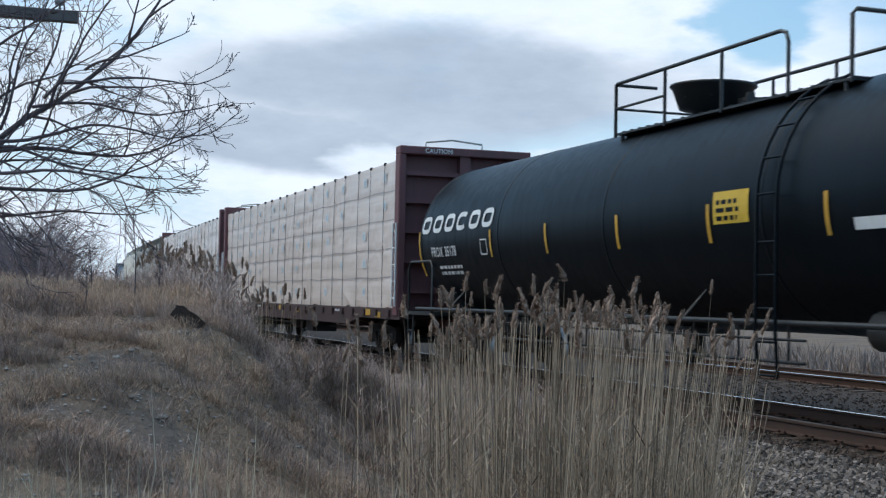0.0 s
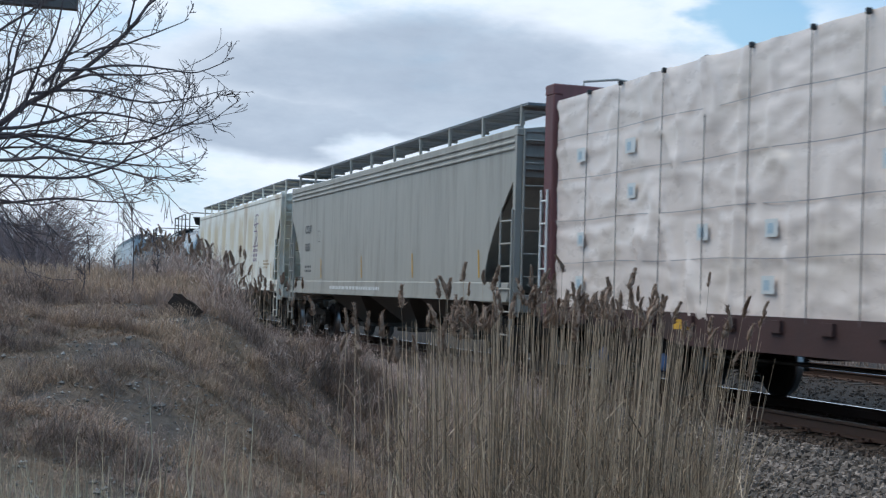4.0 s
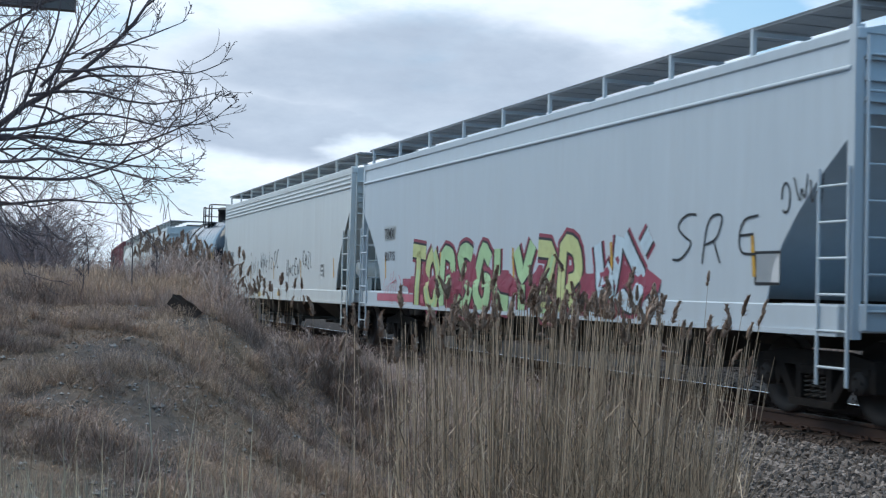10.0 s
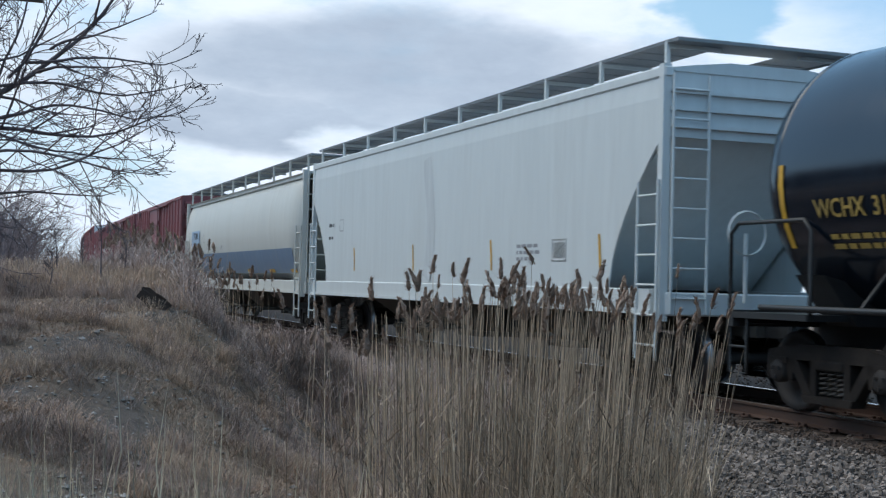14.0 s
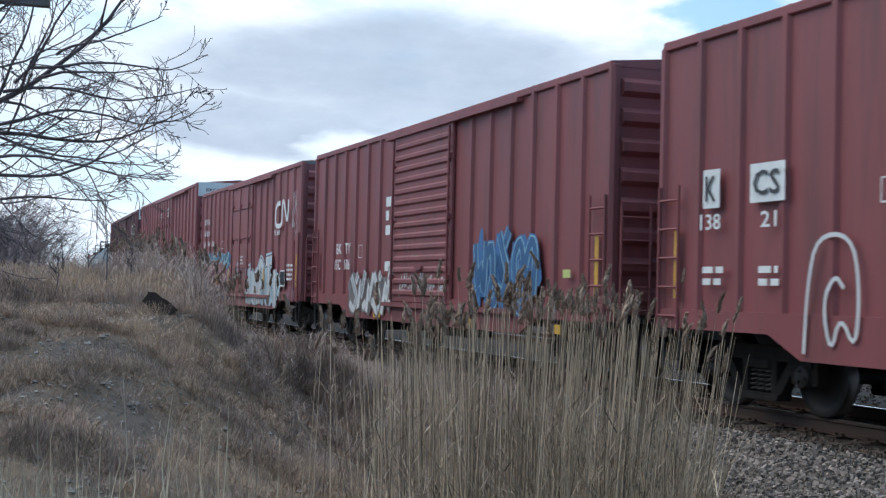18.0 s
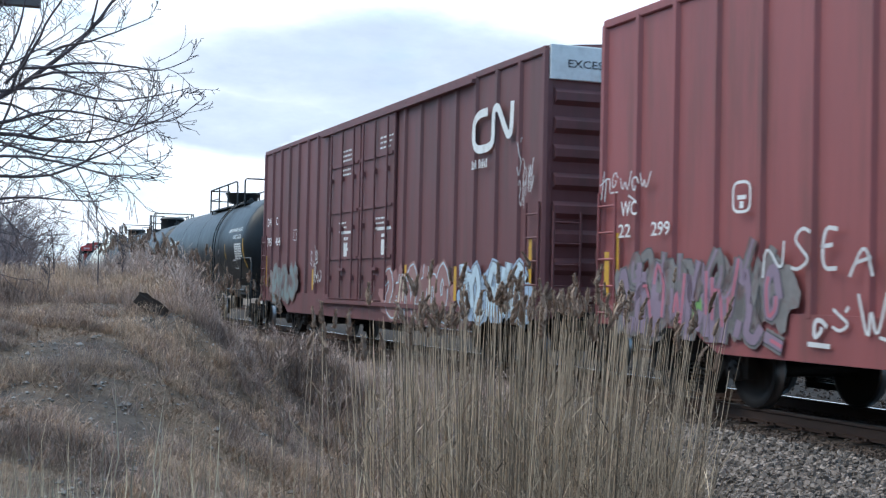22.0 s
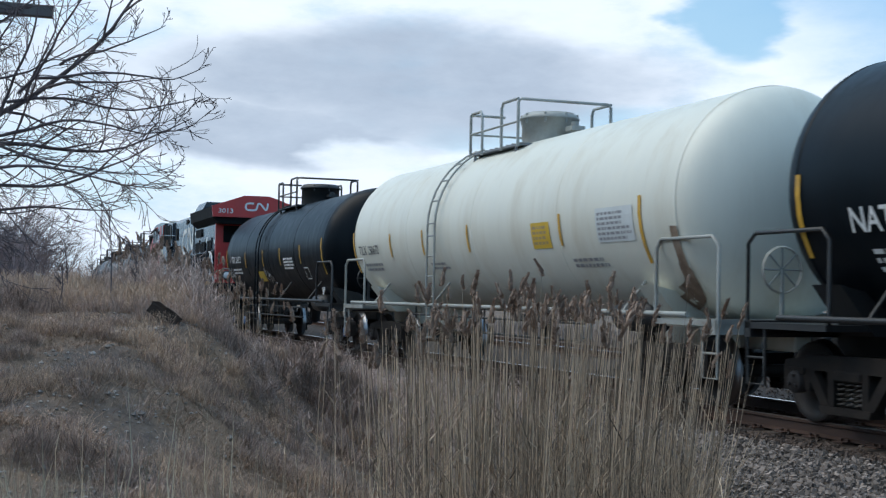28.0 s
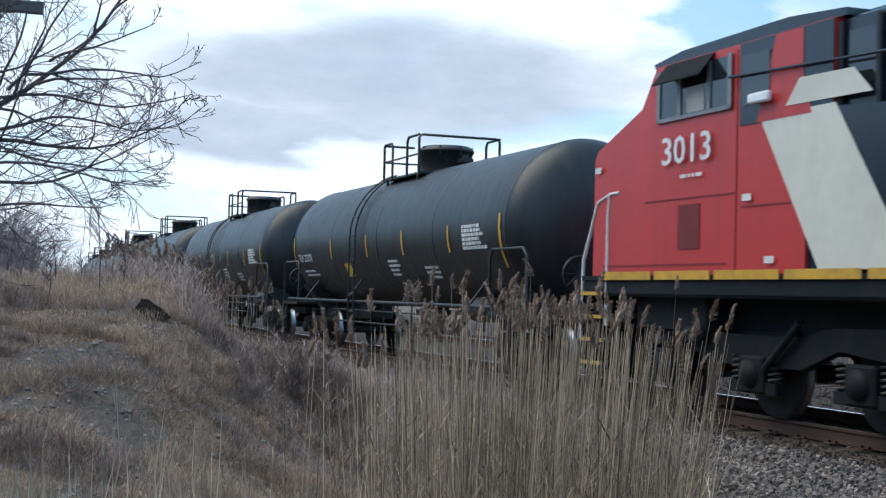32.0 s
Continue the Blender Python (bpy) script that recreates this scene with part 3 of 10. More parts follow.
def build_track(name, centre, ties_from, ties_to, label, top):
    tr = thing(name, label, "railway track", kind="structure")
    for off in (-0.7535, 0.7535):
        r = part("rail", arc_strip(centre + off, RAIL_PROF, -30, 420, 3.0), M_RAIL, tr, "rusty steel rail")
        # outermost rails get the dull top: on the near one it paints the train's shade
        part("rail_head", arc_strip(centre + off, RAIL_TOP, -30, 420, 3.0), M_RAILDULL if (off < 0) == (centre == 0) else top, r, "running surface of the rail")
    rng = random.Random(5)
    g = Geo().box(-1.3, 1.3, -0.115, 0.115, -0.36, -0.178, bev=0.012)
    tie_mesh = g.mesh("tie", M_TIE)
    pg = Geo().box(-0.19, 0.19, -0.09, 0.09, -0.178, -0.166)
    for yy in (-0.06, 0.06):
        for xx in (-0.09, 0.09):
            pg.box(xx - 0.018, xx + 0.018, yy - 0.018, yy + 0.018, -0.166, -0.140)
    plate_mesh = pg.mesh("tie_plate", M_RAIL)
    s = ties_from
    while s < ties_to:
        t = new("tie", tie_mesh)
        t.parent = tr
        t.matrix_world = track_pose(s + rng.uniform(-0.03, 0.03)) @ pose(centre + rng.uniform(-0.04, 0.04), 0, rng.uniform(-0.012, 0.004), 0, 0, rng.uniform(-1, 1))
        if s < 45:
            for off in (-0.7535, 0.7535):
                p = new("tie_plate", plate_mesh)
                p.parent = t
                p.matrix_world = track_pose(s) @ pose(centre + off, 0, 0)
        s += 0.56 if s < 60 else 1.12
    return tr


build_track("track_near", 0.0, -4.0, 60.0, "railway track with rusty rails and dark wooden ties in gravel", M_RAILTOP)
build_track("track_far", 6.83, -4.0, 45.0, "second railway track with rusty rails on gravel", M_RAILTOP)


# ---- lettering ----
TEXTS = ["35178", "37491", "33198", "666242", "31165", "217743", "280077", "280672", "264212", "PROX", "UTLX", "WCHX", "GATX", "NATX", "TILX",
         "CCLX", "92057", "516123", "TIMX", "901715", "CCBX", "58186", "TCMX", "450306", "138", "21", "BK", "TY", "15C", "186",
         "CNA", "404", "802", "WC", "22", "299", "DW", "C", "793", "464", "CAUTION", "EXCESS HEIGHT", "AOK", "281", "3013", "257172",
         "INHALATION HAZARD", "AMMONIA ANHYDROUS LIQUEFIED", "K", "CS"]


def make_texts():
    obs = {}
    for s in TEXTS:
        c = bpy.data.curves.new("lettering", "FONT")
        c.body, c.size, c.resolution_u = s, 1.0, 2
        c.offset = 0.012
        obs[s] = new("lettering", c)
    dg = bpy.context.evaluated_depsgraph_get()
    out = {}
    for s, o in obs.items():
        me = bpy.data.meshes.new_from_object(o.evaluated_get(dg))
        vs = [tuple(v.co) for v in me.vertices]
        fs = [tuple(p.vertices) for p in me.polygons]
        xs, ys = [v[0] for v in vs], [v[1] for v in vs]
        w, h = max(xs) - min(xs), max(ys) - min(ys)
        out[s] = ([((v[0] - min(xs)) / w, (v[1] - min(ys)) / h) for v in vs], fs, w / h)
        bpy.data.meshes.remove(me)
    for o in obs.values():
        c = o.data
        bpy.data.objects.remove(o)
        bpy.data.curves.remove(c)
    return out


LETTERS = make_texts()


def flat_side(x):
    return lambda z: x


def round_side(r, zc):
    return lambda z: -math.sqrt(max(r * r - (z - zc) ** 2, 0.01))


def write(geo, text, y_left, z_low, height, surf, width=None, slot=0, lift=0.006):
    vs, fs, ratio = LETTERS[text]
    w = width or ratio * height * 0.92
    geo.add([(surf(z_low + v * height) - lift, y_left - u * w, z_low + v * height) for u, v in vs], fs, slot)
    return w


def panel(geo, y_left, width, z_low, height, surf, slot=0, lift=0.005, slant=0.0, steps=4):
    """A thin painted or stuck-on rectangle that follows the side."""
    vs, fs = [], []
    for k in range(steps + 1):
        f = k / steps
        z = z_low + height * f
        for u in (0, 1):
            vs.append((surf(z) - lift, y_left - u * width - slant * f * height, z))
    for k in range(steps):
        fs.append((2 * k, 2 * k + 1, 2 * k + 3, 2 * k + 2))
    geo.add(vs, fs, slot)


def bars(geo, y_left, width, z_top, rows, pitch, surf, slot=0, seed=1, gap=0.45, lift=0.006):
    """Lines of small writing that cannot be read, as plain bars."""
    rng = random.Random(seed)
    for r in range(rows):
        y, end = y_left, y_left - width * rng.uniform(0.7, 1.0)
        while y > end + 0.02:
            w = min(rng.uniform(0.5, 1.6) * pitch * 1.2, y - end)
            panel(geo, y, w, z_top - (r + 1) * pitch, pitch * (1 - gap), surf, slot, lift, steps=1)
            y -= w + pitch * 0.42
    return geo


def band(geo, pts, width, surf, slot=0, lift=0.007):
    """A painted stroke of even width along (y, z) points."""
    k = len(pts)
    vs, fs = [], []
    for i in range(k):
        a, b = Vector(pts[max(i - 1, 0)]), Vector(pts[min(i + 1, k - 1)])
        d = (b - a).normalized()
        n = Vector((-d.y, d.x)) * width / 2
        for q in (Vector(pts[i]) + n, Vector(pts[i]) - n):
            vs.append((surf(q.y) - lift, q.x, q.y))
    for i in range(k - 1):
        fs.append((2 * i, 2 * i + 1, 2 * i + 3, 2 * i + 2))
    geo.add(vs, fs, slot)


def ring_mark(geo, y_left, width, z_low, height, stroke, surf, slant=0.0, open_at=None, slot=0, lift=0.008):
    """A plain rounded loop, the shape of a company mark's stroke."""
    pts = []
    n = 20
    for i in range(n + 1):
        t = 2 * math.pi * i / n
        c, s = math.cos(t), math.sin(t)
        u = 0.5 + 0.5 * math.copysign(abs(c) ** 0.55, c)
        v = 0.5 + 0.5 * math.copysign(abs(s) ** 0.55, s)
        pts.append((y_left - u * width - slant * v * height, z_low + v * height))
    if open_at:
        pts = pts[open_at[0]:open_at[1]]
    band(geo, pts, stroke, surf, slot, lift)


def spray(geo, y_left, width, z_low, height, surf, n_slots, seed, letters=5, base=True, lift=0.009, forms=None, word=""):
    """A spray-painted piece: fat overlapping letter shapes with outlines and shine, or thin tags. Slots: 0 outline, 1 fill, 2 shade, 3 shine."""
    rng = random.Random(seed)
    letters = len(word) or letters
    lw = width / max(letters, 1)

    def blob(cy, cz, ry, rz, slot, lf, wob=0.2, n=18, phase=0):
        vs = [(surf(cz) - lf, cy, cz)]
        for i in range(n):
            t = 2 * math.pi * i / n
            r = 1 + wob * math.sin(3 * t + phase) + wob * 0.6 * math.sin(5 * t + 2 * phase)
            z = min(max(cz + math.sin(t) * rz * r, z_low), z_low + height * 1.04)
            vs.append((surf(z) - lf, cy + math.cos(t) * ry * r, z))
        geo.add(vs, [(0, i + 1, (i + 1) % n + 1) for i in range(n)], slot)

    if letters == 0:
        n = int(width / (height * 0.28)) * 2
        for k in range(n):
            blob(y_left - width * (k + 0.5) / n, z_low + height * rng.uniform(0.2, 0.75), height * rng.uniform(0.22, 0.34), height * rng.uniform(0.18, 0.32), k % n_slots, lift - 0.006 + 0.0003 * k, 0.2, phase=rng.uniform(0, 6))
        return
    if base:
        for k in range(letters * 3):
            blob(y_left - width * (k + rng.random()) / (letters * 3), z_low + height * rng.uniform(0.25, 0.6), lw * rng.uniform(0.35, 0.6), height * rng.uniform(0.22, 0.4), 2 % n_slots, lift, 0.25, phase=rng.uniform(0, 6))
    for k in range(letters):
        form = STROKES[word[k]] if word else GLYPHS[rng.randrange(len(GLYPHS))]
        one = Geo()
        if forms is not None:
            forms.append(one)
        lean = rng.uniform(-0.15, 0.15)
        y0, z0 = y_left - lw * k, z_low + height * rng.uniform(0.0, 0.06)
        hh, ww = height * rng.uniform(0.84, 0.96), lw * (rng.uniform(0.92, 1.1) if not word else rng.uniform(0.78, 0.88))
        if word:
            y0, lean = y0 - lw * 0.1, lean * 0.6
        fat = min(lw * 0.30, height * 0.26)
        shaped = [[(u + rng.gauss(0, 0.045), v + rng.gauss(0, 0.04)) for u, v in path] for path in form]
        coats = ((fat * 1.75, 2 % n_slots), (fat * 1.32, 0), (fat, 1 if not word or rng.random() < 0.6 else 3 % n_slots), (fat * 0.36, 3 % n_slots))
        for pas, (wd, slot) in enumerate(coats):
            if pas == 0 and not base:
                continue
            for path in shaped:
                pts = []
                for i in range(len(path) - 1):
                    for f in (0, 0.34, 0.67):
                        pts.append(tuple(Vector(path[i]).lerp(Vector(path[i + 1]), f)))
                pts.append(path[-1])
                pts = [pts[0]] + [tuple((Vector(pts[i - 1]) + Vector(pts[i]) * 2 + Vector(pts[i + 1])) / 4) for i in range(1, len(pts) - 1)] + [pts[-1]]
                if pas == 3:
                    pts = pts[len(pts) // 3:]
                    if rng.random() < 0.4 or len(pts) < 2:
                        continue
                band(one, [(y0 - ww * (u + lean * v), z0 + hh * v) for u, v in pts], wd, surf, slot, lift + 0.0024 * (pas + 1) + 0.0004 * (k % 3))


GLYPHS = [  # plain bent strokes in a unit box
    [[(0.05, 0.02), (0.45, 0.85), (0.40, 0.25), (0.95, 1.0)], [(0.7, 0.1), (0.95, 0.3)]],
    [[(0.9, 0.6), (0.55, 0.95), (0.2, 0.7), (0.3, 0.3), (0.65, 0.35), (0.6, 0.6)], [(0.1, 0.1), (0.9, 0.0)]],
    [[(0.1, 0.9), (0.35, 0.1), (0.55, 0.7), (0.75, 0.05), (1.0, 0.95)]],
    [[(0.0, 0.3), (0.5, 0.1), (0.95, 0.45), (0.5, 0.7), (0.1, 0.98)], [(0.75, 0.8), (1.0, 1.0)]],
    [[(0.2, 0.0), (0.1, 0.6), (0.5, 1.0), (0.9, 0.7), (0.7, 0.2)], [(0.45, 0.0), (0.5, 0.55)]],
    [[(0.0, 0.75), (0.35, 0.98), (0.6, 0.55), (0.25, 0.2), (0.7, 0.0), (1.0, 0.25)]],
    [[(0.15, 0.05), (0.25, 0.95)], [(0.5, 0.0), (0.55, 0.85)], [(0.0, 0.55), (0.9, 0.75), (0.95, 0.2)]]]


STROKES = {  # letters as bent strokes in a unit box
    "T": [[(0.0, 0.95), (1.0, 0.95)], [(0.5, 0.95), (0.5, 0.0)]],
    "O": [[(0.5, 1.0), (0.1, 0.8), (0.05, 0.3), (0.4, 0.0), (0.85, 0.15), (0.95, 0.7), (0.5, 1.0)]],
    "P": [[(0.1, 0.0), (0.1, 1.0), (0.75, 0.95), (0.9, 0.7), (0.7, 0.48), (0.1, 0.45)]],
    "S": [[(0.9, 0.85), (0.5, 1.0), (0.12, 0.78), (0.5, 0.52), (0.88, 0.28), (0.5, 0.0), (0.08, 0.12)]],
    "G": [[(0.9, 0.8), (0.5, 1.0), (0.1, 0.7), (0.1, 0.25), (0.5, 0.0), (0.9, 0.2), (0.9, 0.5), (0.55, 0.5)]],
    "L": [[(0.15, 1.0), (0.15, 0.05), (0.95, 0.05)]],
    "Y": [[(0.0, 1.0), (0.45, 0.5), (0.95, 1.0)], [(0.45, 0.5), (0.4, 0.0)]],
    "Z": [[(0.05, 0.95), (0.9, 0.95), (0.1, 0.05), (0.95, 0.05)]],
    "R": [[(0.1, 0.0), (0.1, 1.0), (0.75, 0.95), (0.9, 0.7), (0.7, 0.48), (0.1, 0.45)], [(0.45, 0.45), (0.95, 0.0)]],
    "I": [[(0.5, 0.0), (0.5, 0.5), (0.5, 1.0)]],
    "M": [[(0.05, 0.0), (0.1, 1.0), (0.5, 0.35), (0.9, 1.0), (0.95, 0.0)]],
    "C": [[(0.9, 0.85), (0.5, 1.0), (0.1, 0.7), (0.1, 0.3), (0.5, 0.0), (0.92, 0.15)]],
    "U": [[(0.08, 1.0), (0.1, 0.3), (0.45, 0.0), (0.85, 0.25), (0.92, 1.0)]],
    "E": [[(0.9, 0.95), (0.1, 0.95), (0.1, 0.05), (0.9, 0.05)], [(0.1, 0.5), (0.7, 0.5)]],
    "A": [[(0.0, 0.0), (0.5, 1.0), (0.95, 0.0)], [(0.2, 0.4), (0.8, 0.4)]],
    "B": [[(0.1, 0.0), (0.1, 1.0), (0.7, 0.9), (0.65, 0.58), (0.15, 0.52), (0.85, 0.45), (0.85, 0.1), (0.1, 0.0)]],
    "K": [[(0.1, 0.0), (0.1, 1.0)], [(0.85, 1.0), (0.15, 0.45), (0.9, 0.0)]],
    "N": [[(0.05, 0.0), (0.1, 1.0), (0.85, 0.05), (0.9, 1.0)]],
    "W": [[(0.0, 1.0), (0.25, 0.0), (0.5, 0.7), (0.75, 0.0), (1.0, 1.0)]]}


def tag(geo, y_left, width, z_low, height, surf, seed, stroke=0.03, slot=0, lift=0.008, forms=None, word=""):
    """A scrawl of hooks and slashes with a spray can."""
    rng = random.Random(seed)
    n = len(word) or max(3, int(width / (height * 0.62)))
    slant = rng.uniform(-0.25, 0.1)
    for k in range(n):
        if forms is not None:
            geo = Geo()
            forms.append(geo)
        y0, w = y_left - width * k / n, width / n * (rng.uniform(0.62, 0.85) if word else rng.uniform(0.75, 1.15))
        z0, hh = z_low + height * rng.uniform(0.0, 0.22), height * rng.uniform(0.55, 1.0)
        thick = stroke * rng.uniform(0.5, 0.75)
        if word:
            paths = [[(u + rng.gauss(0, 0.05), v + rng.gauss(0, 0.05)) for u, v in path] for path in STROKES[word[k]]]
        elif rng.random() < 0.08:
            turns, a = rng.uniform(0.6, 0.9), rng.uniform(0, 6)
            paths = [[(0.5 + 0.42 * math.cos(a + 6.28 * turns * i / 15) + 0.1 * i / 15, 0.5 + 0.45 * math.sin(a + 6.28 * turns * i / 15)) for i in range(16)]]
        else:
            paths = [[(u + rng.gauss(0, 0.07), v + rng.gauss(0, 0.07)) for u, v in path] for path in GLYPHS[rng.randrange(len(GLYPHS))]]
        for path in paths:
            pts = path
            for _ in range(2 if len(path) < 12 else 0):
                pts = [pts[0]] + [q for a, b in zip(pts, pts[1:]) for q in ((a[0] * 0.75 + b[0] * 0.25, a[1] * 0.75 + b[1] * 0.25), (a[0] * 0.25 + b[0] * 0.75, a[1] * 0.25 + b[1] * 0.75))] + [pts[-1]]
            band(geo, [(y0 - w * (u - slant * v), z0 + hh * v) for u, v in pts], thick, surf, slot, lift)


C_PRINTBLUE = mat("print_blue", (0.40, 0.52, 0.60), 0.5, vary=0.1)
C_CAPBLUE = mat("bearing_cap_blue", (0.06, 0.13, 0.28), 0.5, vary=0.2)


# ---- bogie, shared by all wagons ----
WHEEL_R = 0.457


def wheelset_mesh():
    g = Geo()
    g.tube([(-1.02, 0, 0), (1.02, 0, 0)], 0.085, 12)
    for sgn in (-1, 1):
        prof = [(0.0, 0.09), (0.0, 0.14), (0.018, 0.15), (0.030, 0.30), (0.012, 0.37), (0.0, 0.385), (0.0, WHEEL_R - 0.012), (0.010, WHEEL_R)]
        g.lathe([(sgn * (0.832 - a), r) for a, r in prof], (0, 0, 0), "x", 36)
        g.lathe([(sgn * (0.832 - a), r) for a, r in ((0.010, WHEEL_R), (0.098, WHEEL_R + 0.004), (0.105, WHEEL_R + 0.026), (0.132, WHEEL_R + 0.022), (0.139, WHEEL_R - 0.01))], (0, 0, 0), "x", 36, 1)
        g.lathe([(sgn * (0.832 - a), r) for a, r in ((0.139, WHEEL_R - 0.01), (0.139, 0.38), (0.11, 0.3), (0.12, 0.15), (0.16, 0.09))], (0, 0, 0), "x", 36)
        g.lathe([(sgn * a, r) for a, r in ((1.0, 0.13), (1.10, 0.13), (1.12, 0.115), (1.12, 0.0))], (0, 0, 0), "x", 16)
        for k in range(3):
            t = 2 * math.pi * k / 3
            g.tube([(sgn * 1.118, math.cos(t) * 0.07, math.sin(t) * 0.07), (sgn * 1.145, math.cos(t) * 0.07, math.sin(t) * 0.07)], 0.022, 6)
    me = g.mesh("wheelset", [M_WHEEL, M_TREAD])
    fix_normals(me)
    return me


def side_frame_mesh(sgn):
    g = Geo()
    x0, x1 = sgn * 0.93, sgn * 1.07
    g.prism([(-1.13, 0.62), (-1.10, 0.70), (-0.55, 0.78), (0.55, 0.78), (1.10, 0.70), (1.13, 0.62), (0.62, 0.60), (-0.62, 0.60)], x0, x1, "x")
    for s in (-1, 1):
        g.prism([(s * 1.13, 0.64), (s * 1.13, 0.36), (s * 1.03, 0.36), (s * 1.00, 0.60)], x0, x1, "x")
        g.prism([(s * 0.80, 0.62), (s * 0.72, 0.36), (s * 0.66, 0.36), (s * 0.62, 0.62)], x0, x1, "x")
        g.prism([(s * 0.74, 0.60), (s * 0.58, 0.60), (s * 0.26, 0.18), (s * 0.38, 0.14)], x0, x1, "x")
        g.prism([(s * 0.34, 0.64), (s * 0.24, 0.64), (s * 0.24, 0.16), (s * 0.34, 0.16)], x0 + sgn * 0.01, x1 - sgn * 0.01, "x")
        g.box(sgn * 1.0, sgn * 1.09, s * 0.89 - 0.15, s * 0.89 + 0.15, 0.55, 0.62)
    g.prism([(-0.40, 0.14), (0.40, 0.14), (0.44, 0.22), (-0.44, 0.22)], sgn * 0.90, sgn * 1.10, "x")
    g.box(sgn * 0.86, sgn * 1.09, -0.24, 0.24, 0.50, 0.62, bev=0.02)
    me = g.mesh("side_frame", M_TRUCK)
    fix_normals(me)
    return me


def spring_mesh(sgn):
    g = Geo()
    for yy in (0.0,):
        pts = []
        for i in range(41):
            t = i / 40
            pts.append((sgn * 0.99 + 0.055 * math.cos(t * 10 * math.pi), yy + 0.055 * math.sin(t * 10 * math.pi), 0.23 + 0.27 * t))
        g.tube(pts, 0.014, 5)
    return g.mesh("spring", M_SPRING)


def bolster_mesh():
    g = Geo()
    g.prism([(-0.20, 0.40), (0.20, 0.40), (0.20, 0.66), (-0.20, 0.66)], -0.86, 0.86, "x")
    g.lathe([(0.66, 0.0), (0.66, 0.30), (0.74, 0.30), (0.74, 0.0)], (0, 0, 0), "z", 20)
    for s in (-1, 1):
        g.tube([(-0.80, s * 0.42, 0.42), (0.80, s * 0.42, 0.42)], 0.045, 8)
        for x in (-0.75, 0.75):
            g.box(x - 0.05, x + 0.05, s * 0.40, s * 0.50, 0.30, 0.52)
    me = g.mesh("bogie", M_TRUCK)
    fix_normals(me)
    return me


BOG = dict(wheel=wheelset_mesh(), bolster=bolster_mesh(), near=side_frame_mesh(-1), far=side_frame_mesh(1), sn=spring_mesh(-1), sf=spring_mesh(1))
WHEELS = []        # (wheelset, its place along the car, the car's place along the track)


def add_bogies(car, ys, s_mid, caps=None):
    for yb in ys:
        b = part("bogie", BOG["bolster"], None, car, "grimy cast steel bogie")
        b.location = (0, yb, 0)
        part("side_frame", BOG["near"], None, b)
        part("side_frame", BOG["far"], None, b)
        for key in ("sn", "sf"):
            for dy in (-0.15, 0.0, 0.15):
                part("spring", BOG[key], None, b).location = (0, dy, 0)
        for dy in (-0.89, 0.89):
            w = part("wheelset", BOG["wheel"], None, b, "dark steel wheels with bright treads")
            w.location = (0, dy, WHEEL_R)
            WHEELS.append((w, yb + dy, s_mid, dy, WHEEL_R))
            if caps:
                cap = part("bearing_cap", Geo().lathe([(-1.12, 0.125), (-1.155, 0.12), (-1.16, 0.05), (-1.15, 0.001)], (0, 0, 0), "x", 16), caps, w, "blue-painted bearing cap")


def coupler_mesh():
    g = Geo()
    g.box(-0.09, 0.09, 0, 0.55, 0.76, 0.94)
    g.box(-0.16, 0.13, 0.42, 0.72, 0.72, 0.99, bev=0.03)
    g.box(0.05, 0.20, 0.55, 0.80, 0.75, 0.96, bev=0.03)
    g.tube([(-0.3, 0.35, 0.80), (-0.32, 0.48, 0.62), (-0.28, 0.66, 0.45), (-0.2, 0.84, 0.50)], 0.028, 6)
    g.tube([(0.0, 0.3, 1.02), (-0.7, 0.34, 1.0), (-1.35, 0.34, 0.98), (-1.38, 0.36, 0.80)], 0.014, 5)
    me = g.mesh("coupler", M_BLACK)
    fix_normals(me)
    return me


COUPLER = coupler_mesh()


def add_couplers(car, half):
    """Couplers at both ends of a car whose body ends at +-half."""
    for sgn in (-1, 1):
        c = part("coupler", COUPLER, None, car)
        c.matrix_local = pose(0, sgn * half, 0, 0, 0, 0 if sgn > 0 else 180)


CARS = []          # (car, place of its middle along the track at 16 s)


def new_car(name, label, category, s_front, s_back, group="freight train"):
    car = thing(name, label, category, group)
    mid = (s_front + s_back) / 2
    CARS.append((car, mid))
    return car, (s_back - s_front) / 2, mid


def ladder(geo, x, y0, y1, z0, z1, rungs, r=0.016, axis="y"):
    """Two uprights and rungs; along the side (axis y) or across the end (axis x)."""
    def at(u, z):
        return (x, u, z) if axis == "y" else (u, x, z)
    for u in (y0, y1):
        geo.tube([at(u, z0), at(u, z1)], r * 1.3, 6)
    for k in range(rungs):
        z = z0 + (z1 - z0) * (k + 0.5) / rungs
        geo.tube([at(y0, z), at(y1, z)], r, 6)


